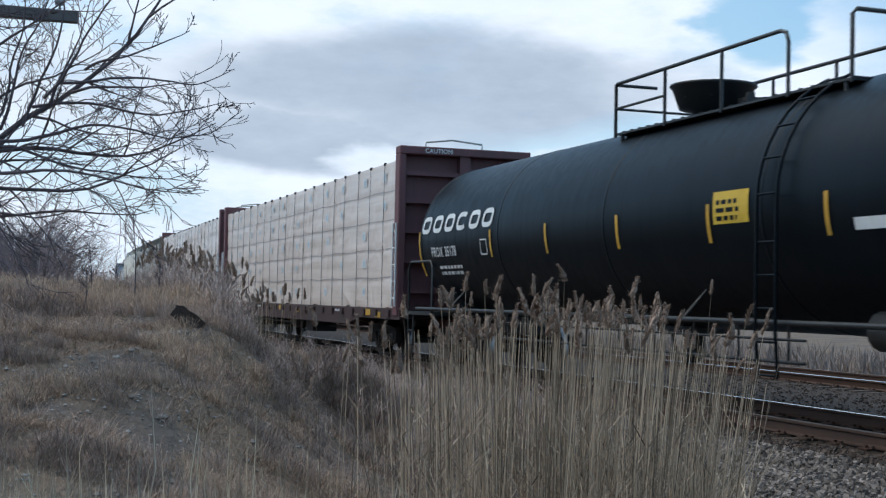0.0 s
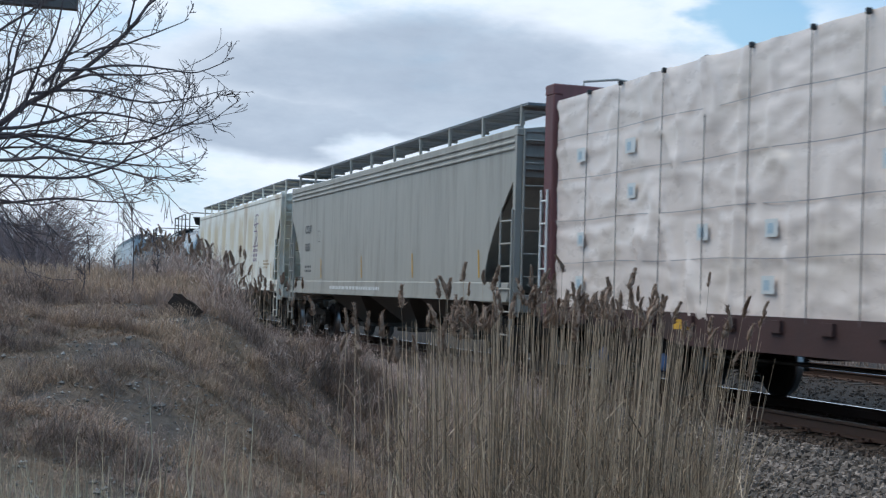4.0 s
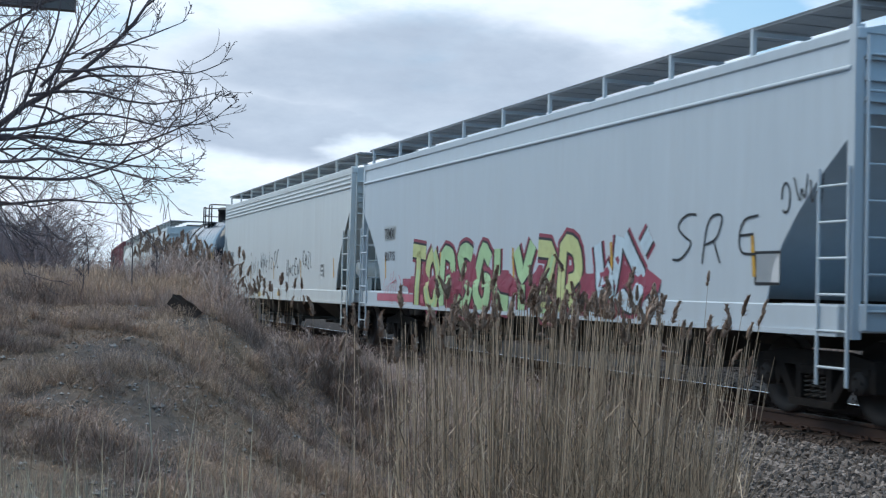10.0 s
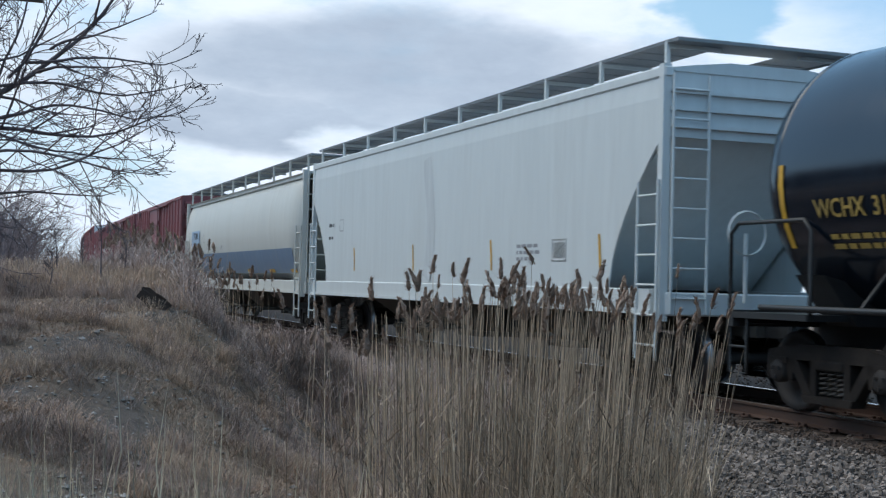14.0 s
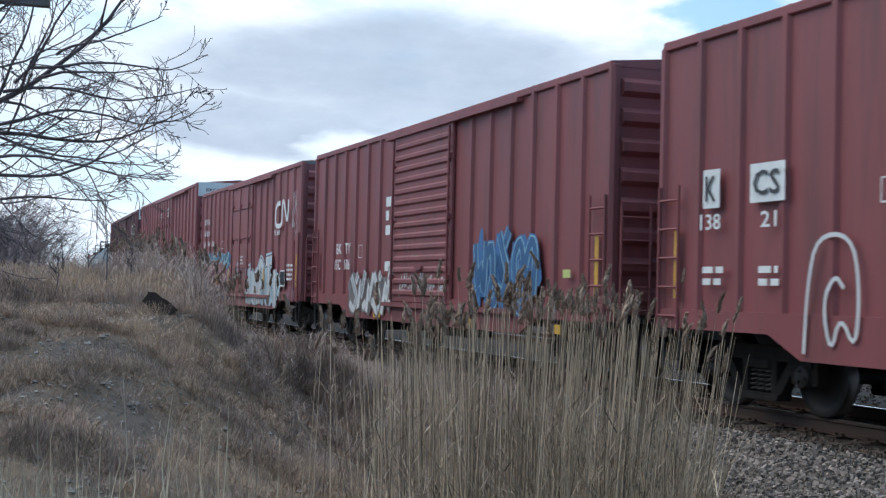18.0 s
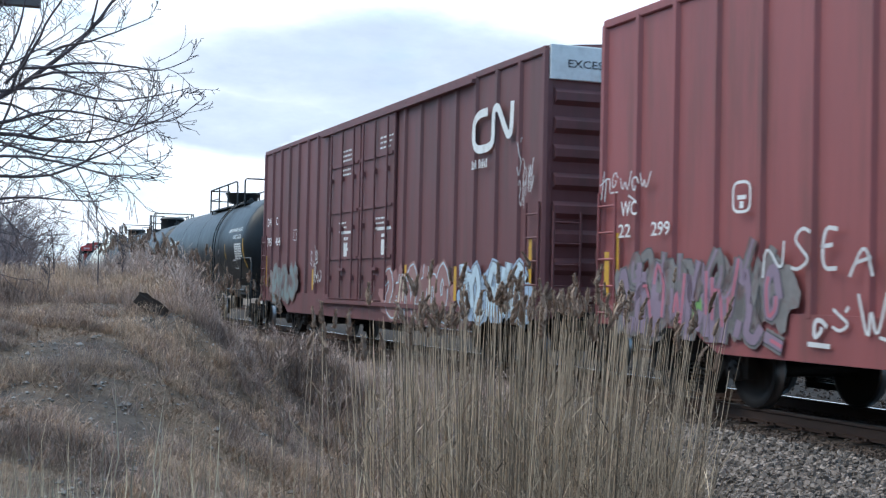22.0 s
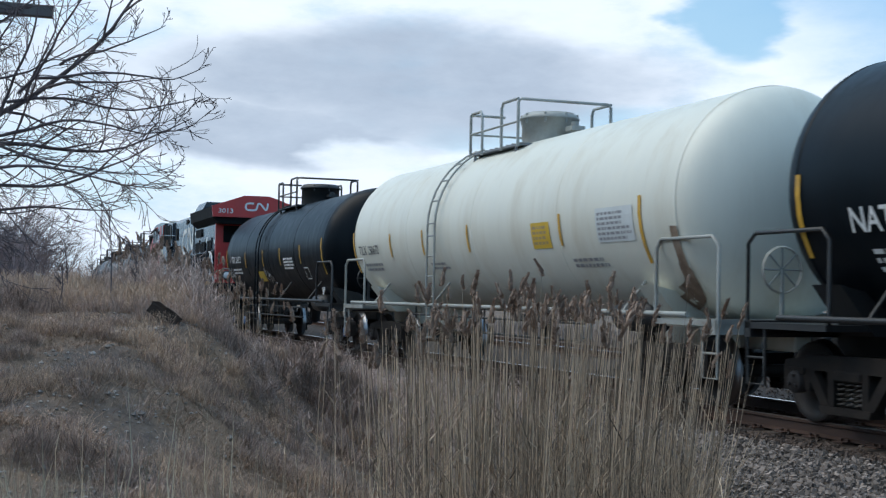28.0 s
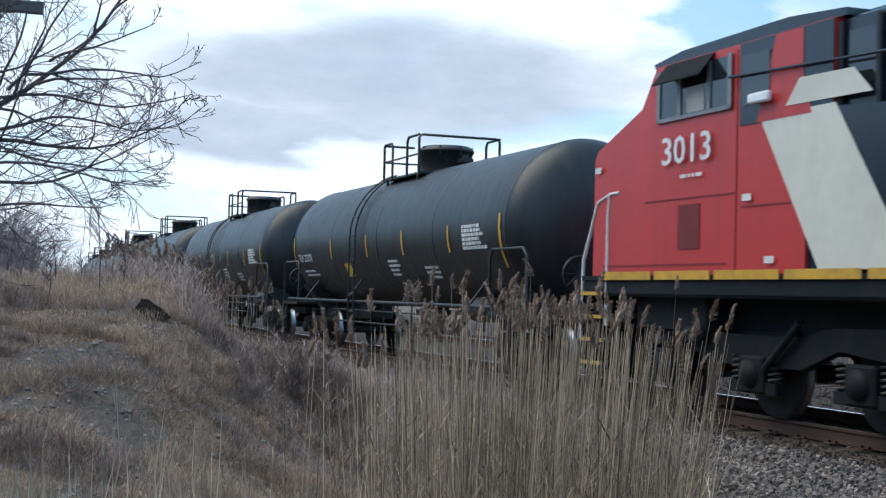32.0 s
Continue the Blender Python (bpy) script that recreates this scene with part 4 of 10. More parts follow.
# ---- tank wagon ----
def tank_car(s_front, s_back, label, paint=M_TANK, metal=M_BLACK, r=1.47, zc=2.56, hatch=0.5, rail_from=0.35, rail_to=0.65, ladder_at=0.5, marks=None, strips=5,
             dome=0.42, dome_r=0.52, hoops=True, seed=1, tub=False, dip=0.0, gate=0.8, shift=(-1.2, 0.6), caps=None):
    """s_front, s_back: seams of the round shell; fractions run from the front (0) to the back (1)."""
    car, h, mid = new_car("tank_car", label, "tank wagon", s_front, s_back)
    at = lambda f: -h + 2 * h * f
    g = Geo()
    prof = [(-h - 0.74 * math.sin(a), r * math.cos(a)) for a in np.linspace(math.pi / 2, 0, 12)]
    prof[0] = (prof[0][0], 0.001)
    n_mid = 16
    for i in range(1, n_mid):
        prof.append((-h + 2 * h * i / n_mid, r))
    prof += [(h + 0.74 * math.sin(a), max(r * math.cos(a), 0.001)) for a in np.linspace(0, math.pi / 2, 12)]
    g.lathe(prof, (0, 0, zc), "y", 64)
    if dip:
        g.v = [(x, y, z - dip * (1 - min(abs(y) / h, 1)) ** 1.0) for x, y, z in g.v]
    shell = part("tank_shell", g, paint, car)
    for f in (0.0, 0.25, 0.5, 0.75, 1.0):
        y = at(f)
        part("weld_seam", Geo().lathe([(-0.03, r), (-0.02, r + 0.006), (0.02, r + 0.006), (0.03, r)], (0, y, zc), "y", 64), paint, shell)
    side = round_side(r, zc)
    # dome with lid and bolts
    yh = at(hatch)
    g = Geo()
    if tub:
        g.lathe([(r - 0.08, dome_r * 0.55), (r + 0.08, dome_r * 0.6), (r + 0.12, dome_r * 0.95), (r + dome, dome_r * 1.15), (r + dome + 0.02, dome_r * 1.22), (r + dome + 0.05, dome_r * 1.22), (r + dome + 0.06, dome_r), (r + dome + 0.02, 0.001)], (0, yh, zc), "z", 24)
    else:
        g.lathe([(r - 0.12, dome_r), (r + dome * 0.75, dome_r), (r + dome * 0.75, dome_r * 1.08), (r + dome * 0.82, dome_r * 1.08), (r + dome, dome_r * 0.9), (r + dome + 0.01, 0.001)], (0, yh, zc), "z", 28)
    d = part("dome", g, metal, car, "round dome with bolted lid on the tank top")
    for k in range(8):
        t = 2 * math.pi * k / 8 + 0.2
        g = Geo().tube([(math.cos(t) * dome_r * 1.0, yh + math.sin(t) * dome_r * 1.0, zc + r + dome * 0.6), (math.cos(t) * dome_r, yh + math.sin(t) * dome_r, zc + r + dome * 0.95)], 0.025, 6)
        part("lid_bolt", g, metal, d)
    part("valve", Geo().tube([(0.15, yh - 0.75, zc + r - 0.05), (0.15, yh - 0.75, zc + r + 0.28)], 0.07, 8).box(0.02, 0.28, yh - 0.88, yh - 0.62, zc + r + 0.12, zc + r + 0.2), metal, car)
    # walkway and rails round the dome
    ya, yb = at(rail_to), at(rail_from)
    zt = zc + r
    zr = zt + 0.64
    long_ = ya - yb > 4
    for sx in (-1, 1):
        g = Geo().box(sx * 0.50, sx * 0.90, yb, ya, zt - 0.17, zt - 0.14)
        for k in range(int((ya - yb) / 0.25) + 1):
            y = yb + (ya - yb) * k / max(int((ya - yb) / 0.25), 1)
            g.box(sx * 0.50, sx * 0.91, y - 0.012, y + 0.012, zt - 0.142, zt - 0.125)
        for y in (yb + 0.15, ya - 0.15):
            g.tube([(sx * 0.86, y, zt - 0.16), (sx * 0.86, y, zc + math.sqrt(r * r - 0.86 ** 2) - 0.02)], 0.03, 6)
        part("walkway", g, M_BLACK if metal is M_BLACK else M_GALV, car)
        x, zb = sx * 0.90, zt - 0.20
        cut = yb + gate
        g = Geo()
        if long_:
            g.tube([(x, ya, zb), (x, ya, zr - 0.03), (x, ya - 0.05, zr - 0.02), (x, cut + 0.62, zr), (x, cut + 0.50, zr - 0.04), (x, cut + 0.45, zr - 0.16), (x, cut + 0.45, zb)], 0.028, 6)
            g.tube([(x, ya, zt + 0.24), (x, ya - 1.5, zt + 0.24)], 0.02, 6)
            n_post = max(2, int((ya - cut) / 1.4))
            for k in range(1, n_post):
                y = cut + 0.45 + (ya - cut - 0.45) * k / n_post
                g.tube([(x, y, zb), (x, y, zr)], 0.026, 6)
        else:
            g.tube([(x, ya, zb), (x, ya, zr - 0.05), (x, ya - 0.06, zr - 0.02), (x, ya - 0.5, zr - 0.02), (x, ya - 0.58, zr - 0.1), (x, ya - 0.58, zb)], 0.028, 6)
            g.tube([(x, yb + 0.75, zb), (x, yb + 0.75, zr - 0.1), (x, yb + 0.68, zr), (x, yb, zr)], 0.028, 6)
            g.tube([(x, ya, zt + 0.24), (x, yb, zt + 0.24)], 0.02, 6)
        part("guard_rail", g, metal, car)
    part("end_rail", Geo().tube([(-0.90, yb, zt - 0.2), (-0.90, yb, zr - 0.06), (-0.84, yb, zr), (0.84, yb, zr), (0.90, yb, zr - 0.06), (0.90, yb, zt - 0.2)], 0.028, 6), metal, car)
    part("end_rail", Geo().tube([(-0.90, ya, zr - 0.03), (-0.2, ya, zr - 0.03)], 0.026, 6), metal, car)
    part("end_rail", Geo().tube([(0.90, ya, zr - 0.03), (0.5, ya, zr - 0.03), (0.5, ya, zt - 0.1)], 0.026, 6), metal, car)
    part("middle_rail", Geo().tube([(-0.90, ya, zt + 0.24), (0.90, ya, zt + 0.24)], 0.02, 6), metal, car)
    # ladder on both sides
    yl = at(ladder_at)
    for sx in (-1, 1):
        g = Geo()
        for dy in (-0.2, 0.2):
            pts = [(sx * (r + 0.10) * math.cos(a), yl + dy, zc + (r + 0.10) * math.sin(a)) for a in np.linspace(1.15, 0, 9)]
            pts += [(sx * (r + 0.1), yl + dy, zc - 0.8), (sx * (r + 0.1), yl + dy, 1.1), (sx * (r + 0.06), yl + dy, 0.55)]
            g.tube(pts, 0.022, 6)
        for a in np.linspace(1.1, 0.05, 5):
            g.tube([(sx * (r + 0.1) * math.cos(a), yl - 0.2, zc + (r + 0.1) * math.sin(a)), (sx * (r + 0.1) * math.cos(a), yl + 0.2, zc + (r + 0.1) * math.sin(a))], 0.016, 5)
        for z in np.arange(0.58, zc - 0.1, 0.38):
            g.tube([(sx * (r + 0.09), yl - 0.2, z), (sx * (r + 0.09), yl + 0.2, z)], 0.016, 5)
        part("ladder", g, paint if metal is M_BLACK else metal, car)
    # side sill pipes, cradles, stub sills
    for sx in (-1, 1):
        g = Geo().tube([(sx * 1.52, -h - 0.3, 1.18), (sx * 1.52, h + 0.3, 1.18)], 0.035, 8)
        for f in (0.1, 0.36, 0.64, 0.9):
            g.tube([(sx * 1.52, at(f), 1.18), (sx * 1.15, at(f), zc - math.sqrt(max(r * r - 1.15 ** 2, 0.01)) + 0.03)], 0.022, 5)
        part("side_rail", g, metal, car)
    g = Geo()
    g.tube([(-1.25, at(0.22), 0.72), (-1.25, at(0.78), 0.72)], 0.022, 6).tube([(-1.25, at(0.22), 0.98), (-1.25, at(0.78), 0.98)], 0.018, 6)
    for f in np.linspace(0.24, 0.76, 9):
        g.tube([(-1.25, at(f), 0.72), (-1.25, at(f), 1.2)], 0.018, 5)
    part("brake_pipe", g, M_BLACK, car)
    for sgn in (-1, 1):
        y = sgn * (h - 1.3) + shift[sgn > 0]
        g = Geo().prism([(-1.35, 1.55), (-0.9, 1.0), (0.9, 1.0), (1.35, 1.55), (0.75, 1.42), (0, 1.36), (-0.75, 1.42)], y - 0.25, y + 0.25, "y")
        part("saddle", g, M_BLACK if metal is M_BLACK else paint, car)
        part("stub_sill", Geo().box(-0.32, 0.32, sgn * (h - 2.8), sgn * (h + 0.85), 0.74, 1.12, bev=0.02), M_BLACK if metal is M_BLACK else paint, car)
    g = Geo().lathe([(1.5, 0.22), (0.95, 0.22), (0.9, 0.16), (0.55, 0.14), (0.5, 0.02)], (0, at(0.5), 0), "z", 14).box(-0.35, 0.35, at(0.5) - 0.5, at(0.5) + 0.5, 0.95, 1.05)
    for dy in (-0.45, 0.45):
        g.tube([(-0.2, at(0.5) + dy, 1.35), (-0.2, at(0.5) + dy * 0.3, 0.5)], 0.03, 5)
    part("bottom_outlet", g, M_BLACK, car)
    g = Geo().lathe([(-0.55, 0.02), (-0.5, 0.22), (0.5, 0.22), (0.55, 0.02)], (-1.0, at(0.12) + 0.1, 1.12), "y", 14)
    part("air_tank", g, M_BLACK, car)
    # end platforms with hoops
    for sgn in (-1, 1):
        y0, y1 = sgn * (h - 0.55), sgn * (h + 0.95)
        g = Geo().box(-1.52, -0.34, y0, y1, 1.05, 1.12).box(0.34, 1.52, y0, y1, 1.05, 1.12).box(-1.52, 1.52, y1 - sgn * 0.12, y1, 0.95, 1.14)
        part("end_platform", g, metal, car)
        if hoops:
            for sx in (-1, 1):
                g = Geo()
                g.tube([(sx * 1.48, y0, 1.12), (sx * 1.48, y0, 2.02), (sx * 1.48, y0 + sgn * 0.12, 2.14), (sx * 1.48, y1 - sgn * 0.15, 2.14), (sx * 1.48, y1, 2.02), (sx * 1.48, y1, 1.1)], 0.026, 6)
                g.tube([(sx * 1.48, y1, 1.1), (sx * 1.48, y1, 0.42), (sx * 1.48, y1 - sgn * 0.35, 0.42), (sx * 1.48, y1 - sgn * 0.35, 1.1)], 0.02, 6)
                g.tube([(sx * 1.48, y1, 0.72), (sx * 1.48, y1 - sgn * 0.35, 0.72)], 0.016, 6)
                part("grab_hoop", g, metal, car)
    g = Geo().lathe([(-0.03, 0.28), (0.0, 0.30), (0.03, 0.28)], (-0.55, -h - 0.9, 1.75), "y", 18).tube([(-0.55, -h - 0.9, 1.1), (-0.55, -h - 0.9, 1.75)], 0.03, 6)
    for k in range(4):
        t = math.pi * k / 4
        g.tube([(-0.55 - 0.28 * math.cos(t), -h - 0.9, 1.75 - 0.28 * math.sin(t)), (-0.55 + 0.28 * math.cos(t), -h - 0.9, 1.75 + 0.28 * math.sin(t))], 0.012, 5)
    part("brake_wheel", g, metal, car)
    # reflective strips
    for k in range(strips if strips > 1 else 0):
        g = Geo()
        panel(g, at(0.015 + 0.97 * k / (strips - 1)) + 0.05, 0.10, 2.12 if 0 < k < strips - 1 else 1.85, 0.55 if 0 < k < strips - 1 else 0.95, side, lift=0.014, steps=6)
        part("reflective_strip", g, M_YELLOW, car, "yellow reflective strip")
    if marks:
        marks(car, at, side, h)
    add_bogies(car, (-h + 1.3 + shift[0], h - 1.3 + shift[1]), mid, caps)
    add_couplers(car, h + 0.45)
    return car


# ---- covered hopper ----
def hopper_car(s_front, s_back, label, paint, accent=None, top=4.32, rounded=False, panels=9, marks=None, walk_posts=9, cut=1.4, cut_from=3.3, tank_end=False, beads=0, sill=1.24, seed=1, shift=(0.1, 0.1), eave=4.0, walk_h=0.325):
    car, h, mid = new_car("covered_hopper", label, "hopper wagon", s_front, s_back)
    W = 1.56
    # side sheets with the slanted cut at both ends
    def side_x(z):
        if rounded:
            return 0.75 + 0.83 * math.sqrt(max(1 - ((z - 2.85) / 1.75) ** 2, 0.02))
        return W if z < 3.9 else W - (z - 3.9) * 0.12
    def edge(z):
        """Half length of the side sheet at height z."""
        if rounded:
            return h - 0.06 - 0.60 * max(2.6 - z, 0.0) ** 1.5 - 0.9 * max(z - 3.55, 0.0) ** 2
        return h - 0.06 - cut * (1 - (1 - min(max((cut_from - z) / (cut_from - sill - 0.2), 0.0), 1.0)) ** 1.7)
    zs = sorted({sill + 0.2, 1.75, 2.0, 2.3, 2.6, 2.75, 3.0, 3.3, 3.15, 3.4, 3.45, 3.6, 3.8, eave, cut_from})
    for sx in (-1, 1):
        g = Geo()
        ny = panels * 2
        vs, fs = [], []
        for z in zs:
            e = edge(z)
            for i in range(ny + 1):
                y = -e + 2 * e * i / ny
                vs.append((sx * side_x(z), y, z))
        n = ny + 1
        for k in range(len(zs) - 1):
            for i in range(ny):
                fs.append((k * n + i, k * n + i + 1, (k + 1) * n + i + 1, (k + 1) * n + i))
        g.add(vs, fs, 0, rounded)
        sh = part("side_sheet", g, paint, car)
        md = sh.modifiers.new("thickness", "SOLIDIFY")
        md.thickness = 0.02
        md.offset = 0
        # seams between the sheets
        for k in range(1, panels):
            y = -h + cut + (2 * h - 2 * cut) * k / panels
            sg = Geo()
            band(sg, [(y, z) for z in np.linspace(sill + 0.3, eave - 0.05, 10)], 0.03, lambda z: sx * side_x(z), lift=sx * -0.012 if sx > 0 else 0.012)
            part("sheet_seam", sg, paint, sh)
        for b in range(beads):
            z = 3.78 + b * 0.11
            part("roof_bead", Geo().tube([(sx * (side_x(z) + 0.01), -h + 0.1, z), (sx * (side_x(z) + 0.01), h - 0.1, z)], 0.03, 6), paint, sh)
        # side sill
        g = Geo().box(sx * (W - 0.10), sx * (W + 0.03), -h + 0.25, h - 0.25, sill, sill + 0.30, bev=0.015).box(sx * (W - 0.10), sx * (W + 0.05), -h + 0.25, h - 0.25, sill - 0.03, sill + 0.03)
        part("side_sill", g, accent or paint, car)
        g = Geo().box(sx * (W - 0.12), sx * (side_x(eave) + 0.035), -h, h, eave - 0.02, eave + 0.12, bev=0.02)
        part("top_chord", g, paint, car)
    # roof
    prof = [(-1.50, eave + 0.10), (-1.1, top - 0.06), (-0.6, top), (0.6, top), (1.1, top - 0.06), (1.50, eave + 0.10), (1.4, eave + 0.06), (-1.4, eave + 0.06)]
    part("roof", Geo().prism(prof, -h + 0.02, h - 0.02, "y"), paint, car)
    g = Geo()
    nh = max(5, int(2 * h / 1.6))
    g.box(-0.34, 0.34, -h + 0.9, h - 0.9, top, top + 0.10, bev=0.02)
    hatch = part("trough_hatch", g, M_HOPDARK, car)
    for k in range(nh):
        y = -h + 1.0 + (2 * h - 2.0) * (k + 0.5) / nh
        part("hatch_clamp", Geo().box(-0.42, 0.42, y - 0.04, y + 0.04, top + 0.08, top + 0.15), M_HOPDARK, hatch)
    # running boards on posts
    for sx in (-1, 1):
        g = Geo()
        for k in range(14):
            x = sx * (0.56 + 0.065 * k)
            g.box(x - 0.026, x + 0.026, -h + 0.15, h - 0.15, top + walk_h - 0.013, top + walk_h - 0.005)
        g.box(sx * 1.40, sx * 1.425, -h + 0.15, h - 0.15, top + walk_h - 0.04, top + walk_h)
        for k in range(walk_posts * 4):
            y = -h + 0.2 + (2 * h - 0.4) * k / (walk_posts * 4 - 1)
            g.box(sx * 0.55, sx * 1.42, y - 0.01, y + 0.01, top + walk_h - 0.021, top + walk_h - 0.013)
        wb = part("running_board", g, M_GALV, car, "steel grating roof walk")
        for k in range(walk_posts + 1):
            y = -h + 0.25 + (2 * h - 0.5) * k / walk_posts
            part("walk_bracket", Geo().box(sx * 1.38, sx * 1.43, y - 0.03, y + 0.03, eave + 0.08, top + walk_h + 0.005).box(sx * 0.6, sx * 1.4, y - 0.02, y + 0.02, top + walk_h - 0.095, top + walk_h - 0.045), accent or paint, wb)
    for sgn in (-1, 1):
        g = Geo().box(-1.42, 1.42, sgn * (h - 0.55), sgn * (h + 0.05), top + walk_h - 0.045, top + walk_h)
        part("end_walk", g, M_GALV, car)
        # slope sheet
        y1, y0 = sgn * (h - 0.10), sgn * (h - 3.2)
        g = Geo().prism([(y1, 3.35), (y1, eave + 0.08), (y0, eave + 0.08), (y0 - sgn * 0.2, 1.35), (y0 + sgn * 0.6, 1.35)], -1.0 if rounded else -1.46, 1.0 if rounded else 1.46, "x")
        part("slope_sheet", g, paint, car)
        we = 1.15 if rounded else 1.46
        g = Geo().box(-we, we, sgn * (h - 0.12), sgn * (h - 0.04), 3.3, eave + 0.1)
        es = part("end_sheet", g, paint, car)
        for k in range(3):
            part("end_rib", Geo().box(-we, we, sgn * (h - 0.05), sgn * (h + 0.02), 3.42 + k * 0.22, 3.47 + k * 0.22), paint, es)
        # corner posts, ladder, end sill
        for sx in (-1, 1):
            g = Geo()
            g.box(sx * (W - 0.09), sx * (W + 0.02), sgn * (h - 0.02), sgn * (h - 0.14), 0.95, eave + 0.15)
            part("corner_post", g, accent or paint, car)
            g = Geo()
            ladder(g, sx * (W + 0.05), sgn * (h - 0.06), sgn * (h - 0.58), 0.45, 2.75, 6)
            part("side_ladder", g, accent or paint, car)
            g = Geo()
            ladder(g, sgn * (h + 0.04), sx * (W - 0.1), sx * (W - 0.62), 1.05, 4.1, 8, axis="x")
            part("end_ladder", g, accent or paint, car)
        part("end_sill", Geo().box(-1.5, 1.5, sgn * (h - 0.30), sgn * (h + 0.02), 1.02, 1.32, bev=0.02).box(-1.5, -0.3, sgn * (h - 1.4), sgn * (h - 0.3), 1.26, 1.31), accent or paint, car)
        part("shear_plate", Geo().prism([(sgn * (h - 0.3), 1.30), (sgn * (h - 2.4), 1.30), (sgn * (h - 2.4), 1.18), (sgn * (h - 0.3), 1.12)], -1.4, 1.4, "x"), paint, car)
    # three discharge bays
    for k in range(3):
        yc = (-1 + k) * (2 * h - 5.4) / 3
        L2 = (2 * h - 5.4) / 6
        g = Geo()
        vs = [(sx * 1.4, yc + sy * L2, 1.40) for sx in (-1, 1) for sy in (-1, 1)] + [(sx * 0.55, yc + sy * 0.35, 0.50) for sx in (-1, 1) for sy in (-1, 1)]
        g.add(vs, [(0, 1, 5, 4), (2, 6, 7, 3), (0, 4, 6, 2), (1, 3, 7, 5), (4, 5, 7, 6)])
        bay = part("discharge_bay", g, M_HOPDARK, car)
        part("outlet_gate", Geo().box(-0.75, 0.75, yc - 0.4, yc + 0.4, 0.40, 0.50, bev=0.02).tube([(-0.95, yc, 0.45), (0.95, yc, 0.45)], 0.04, 6), M_HOPDARK, bay)
    part("centre_sill", Geo().box(-0.22, 0.22, -h - 0.1, h + 0.1, 0.76, 1.12), M_HOPDARK, car)
    g = Geo().lathe([(-0.03, 0.28), (0.0, 0.30), (0.03, 0.28)], (-0.4, -h - 0.12, 2.1), "y", 18).tube([(-0.4, -h - 0.1, 1.2), (-0.4, -h - 0.1, 2.1)], 0.03, 6)
    part("brake_wheel", g, accent or paint, car)
    if tank_end:
        part("air_tank", Geo().lathe([(-1.2, 0.02), (-1.17, 0.15), (-1.1, 0.21), (0.6, 0.21), (0.65, 0.02)], (0, -h + 0.85, 1.86), "x", 20).box(-0.9, -0.8, -h + 0.8, -h + 0.9, 1.28, 1.7).box(0.3, 0.4, -h + 0.8, -h + 0.9, 1.28, 1.7), accent or paint, car)
    for k in range(panels + 1):
        if k % 2 == 0:
            g = Geo()
            panel(g, -h + cut + 0.3 + (2 * h - 2 * cut - 0.6) * k / panels, 0.07, 1.60, 0.50, lambda z: -side_x(z), lift=0.016, slant=-0.12)
            part("reflective_strip", g, M_YELLOW, car, "worn yellow reflective strip", fix=False)
    if marks:
        marks(car, h, lambda z: -side_x(z))
    add_bogies(car, (-h + 1.35 + shift[0], h - 1.35 + shift[1]), mid)
    add_couplers(car, h)
    return car


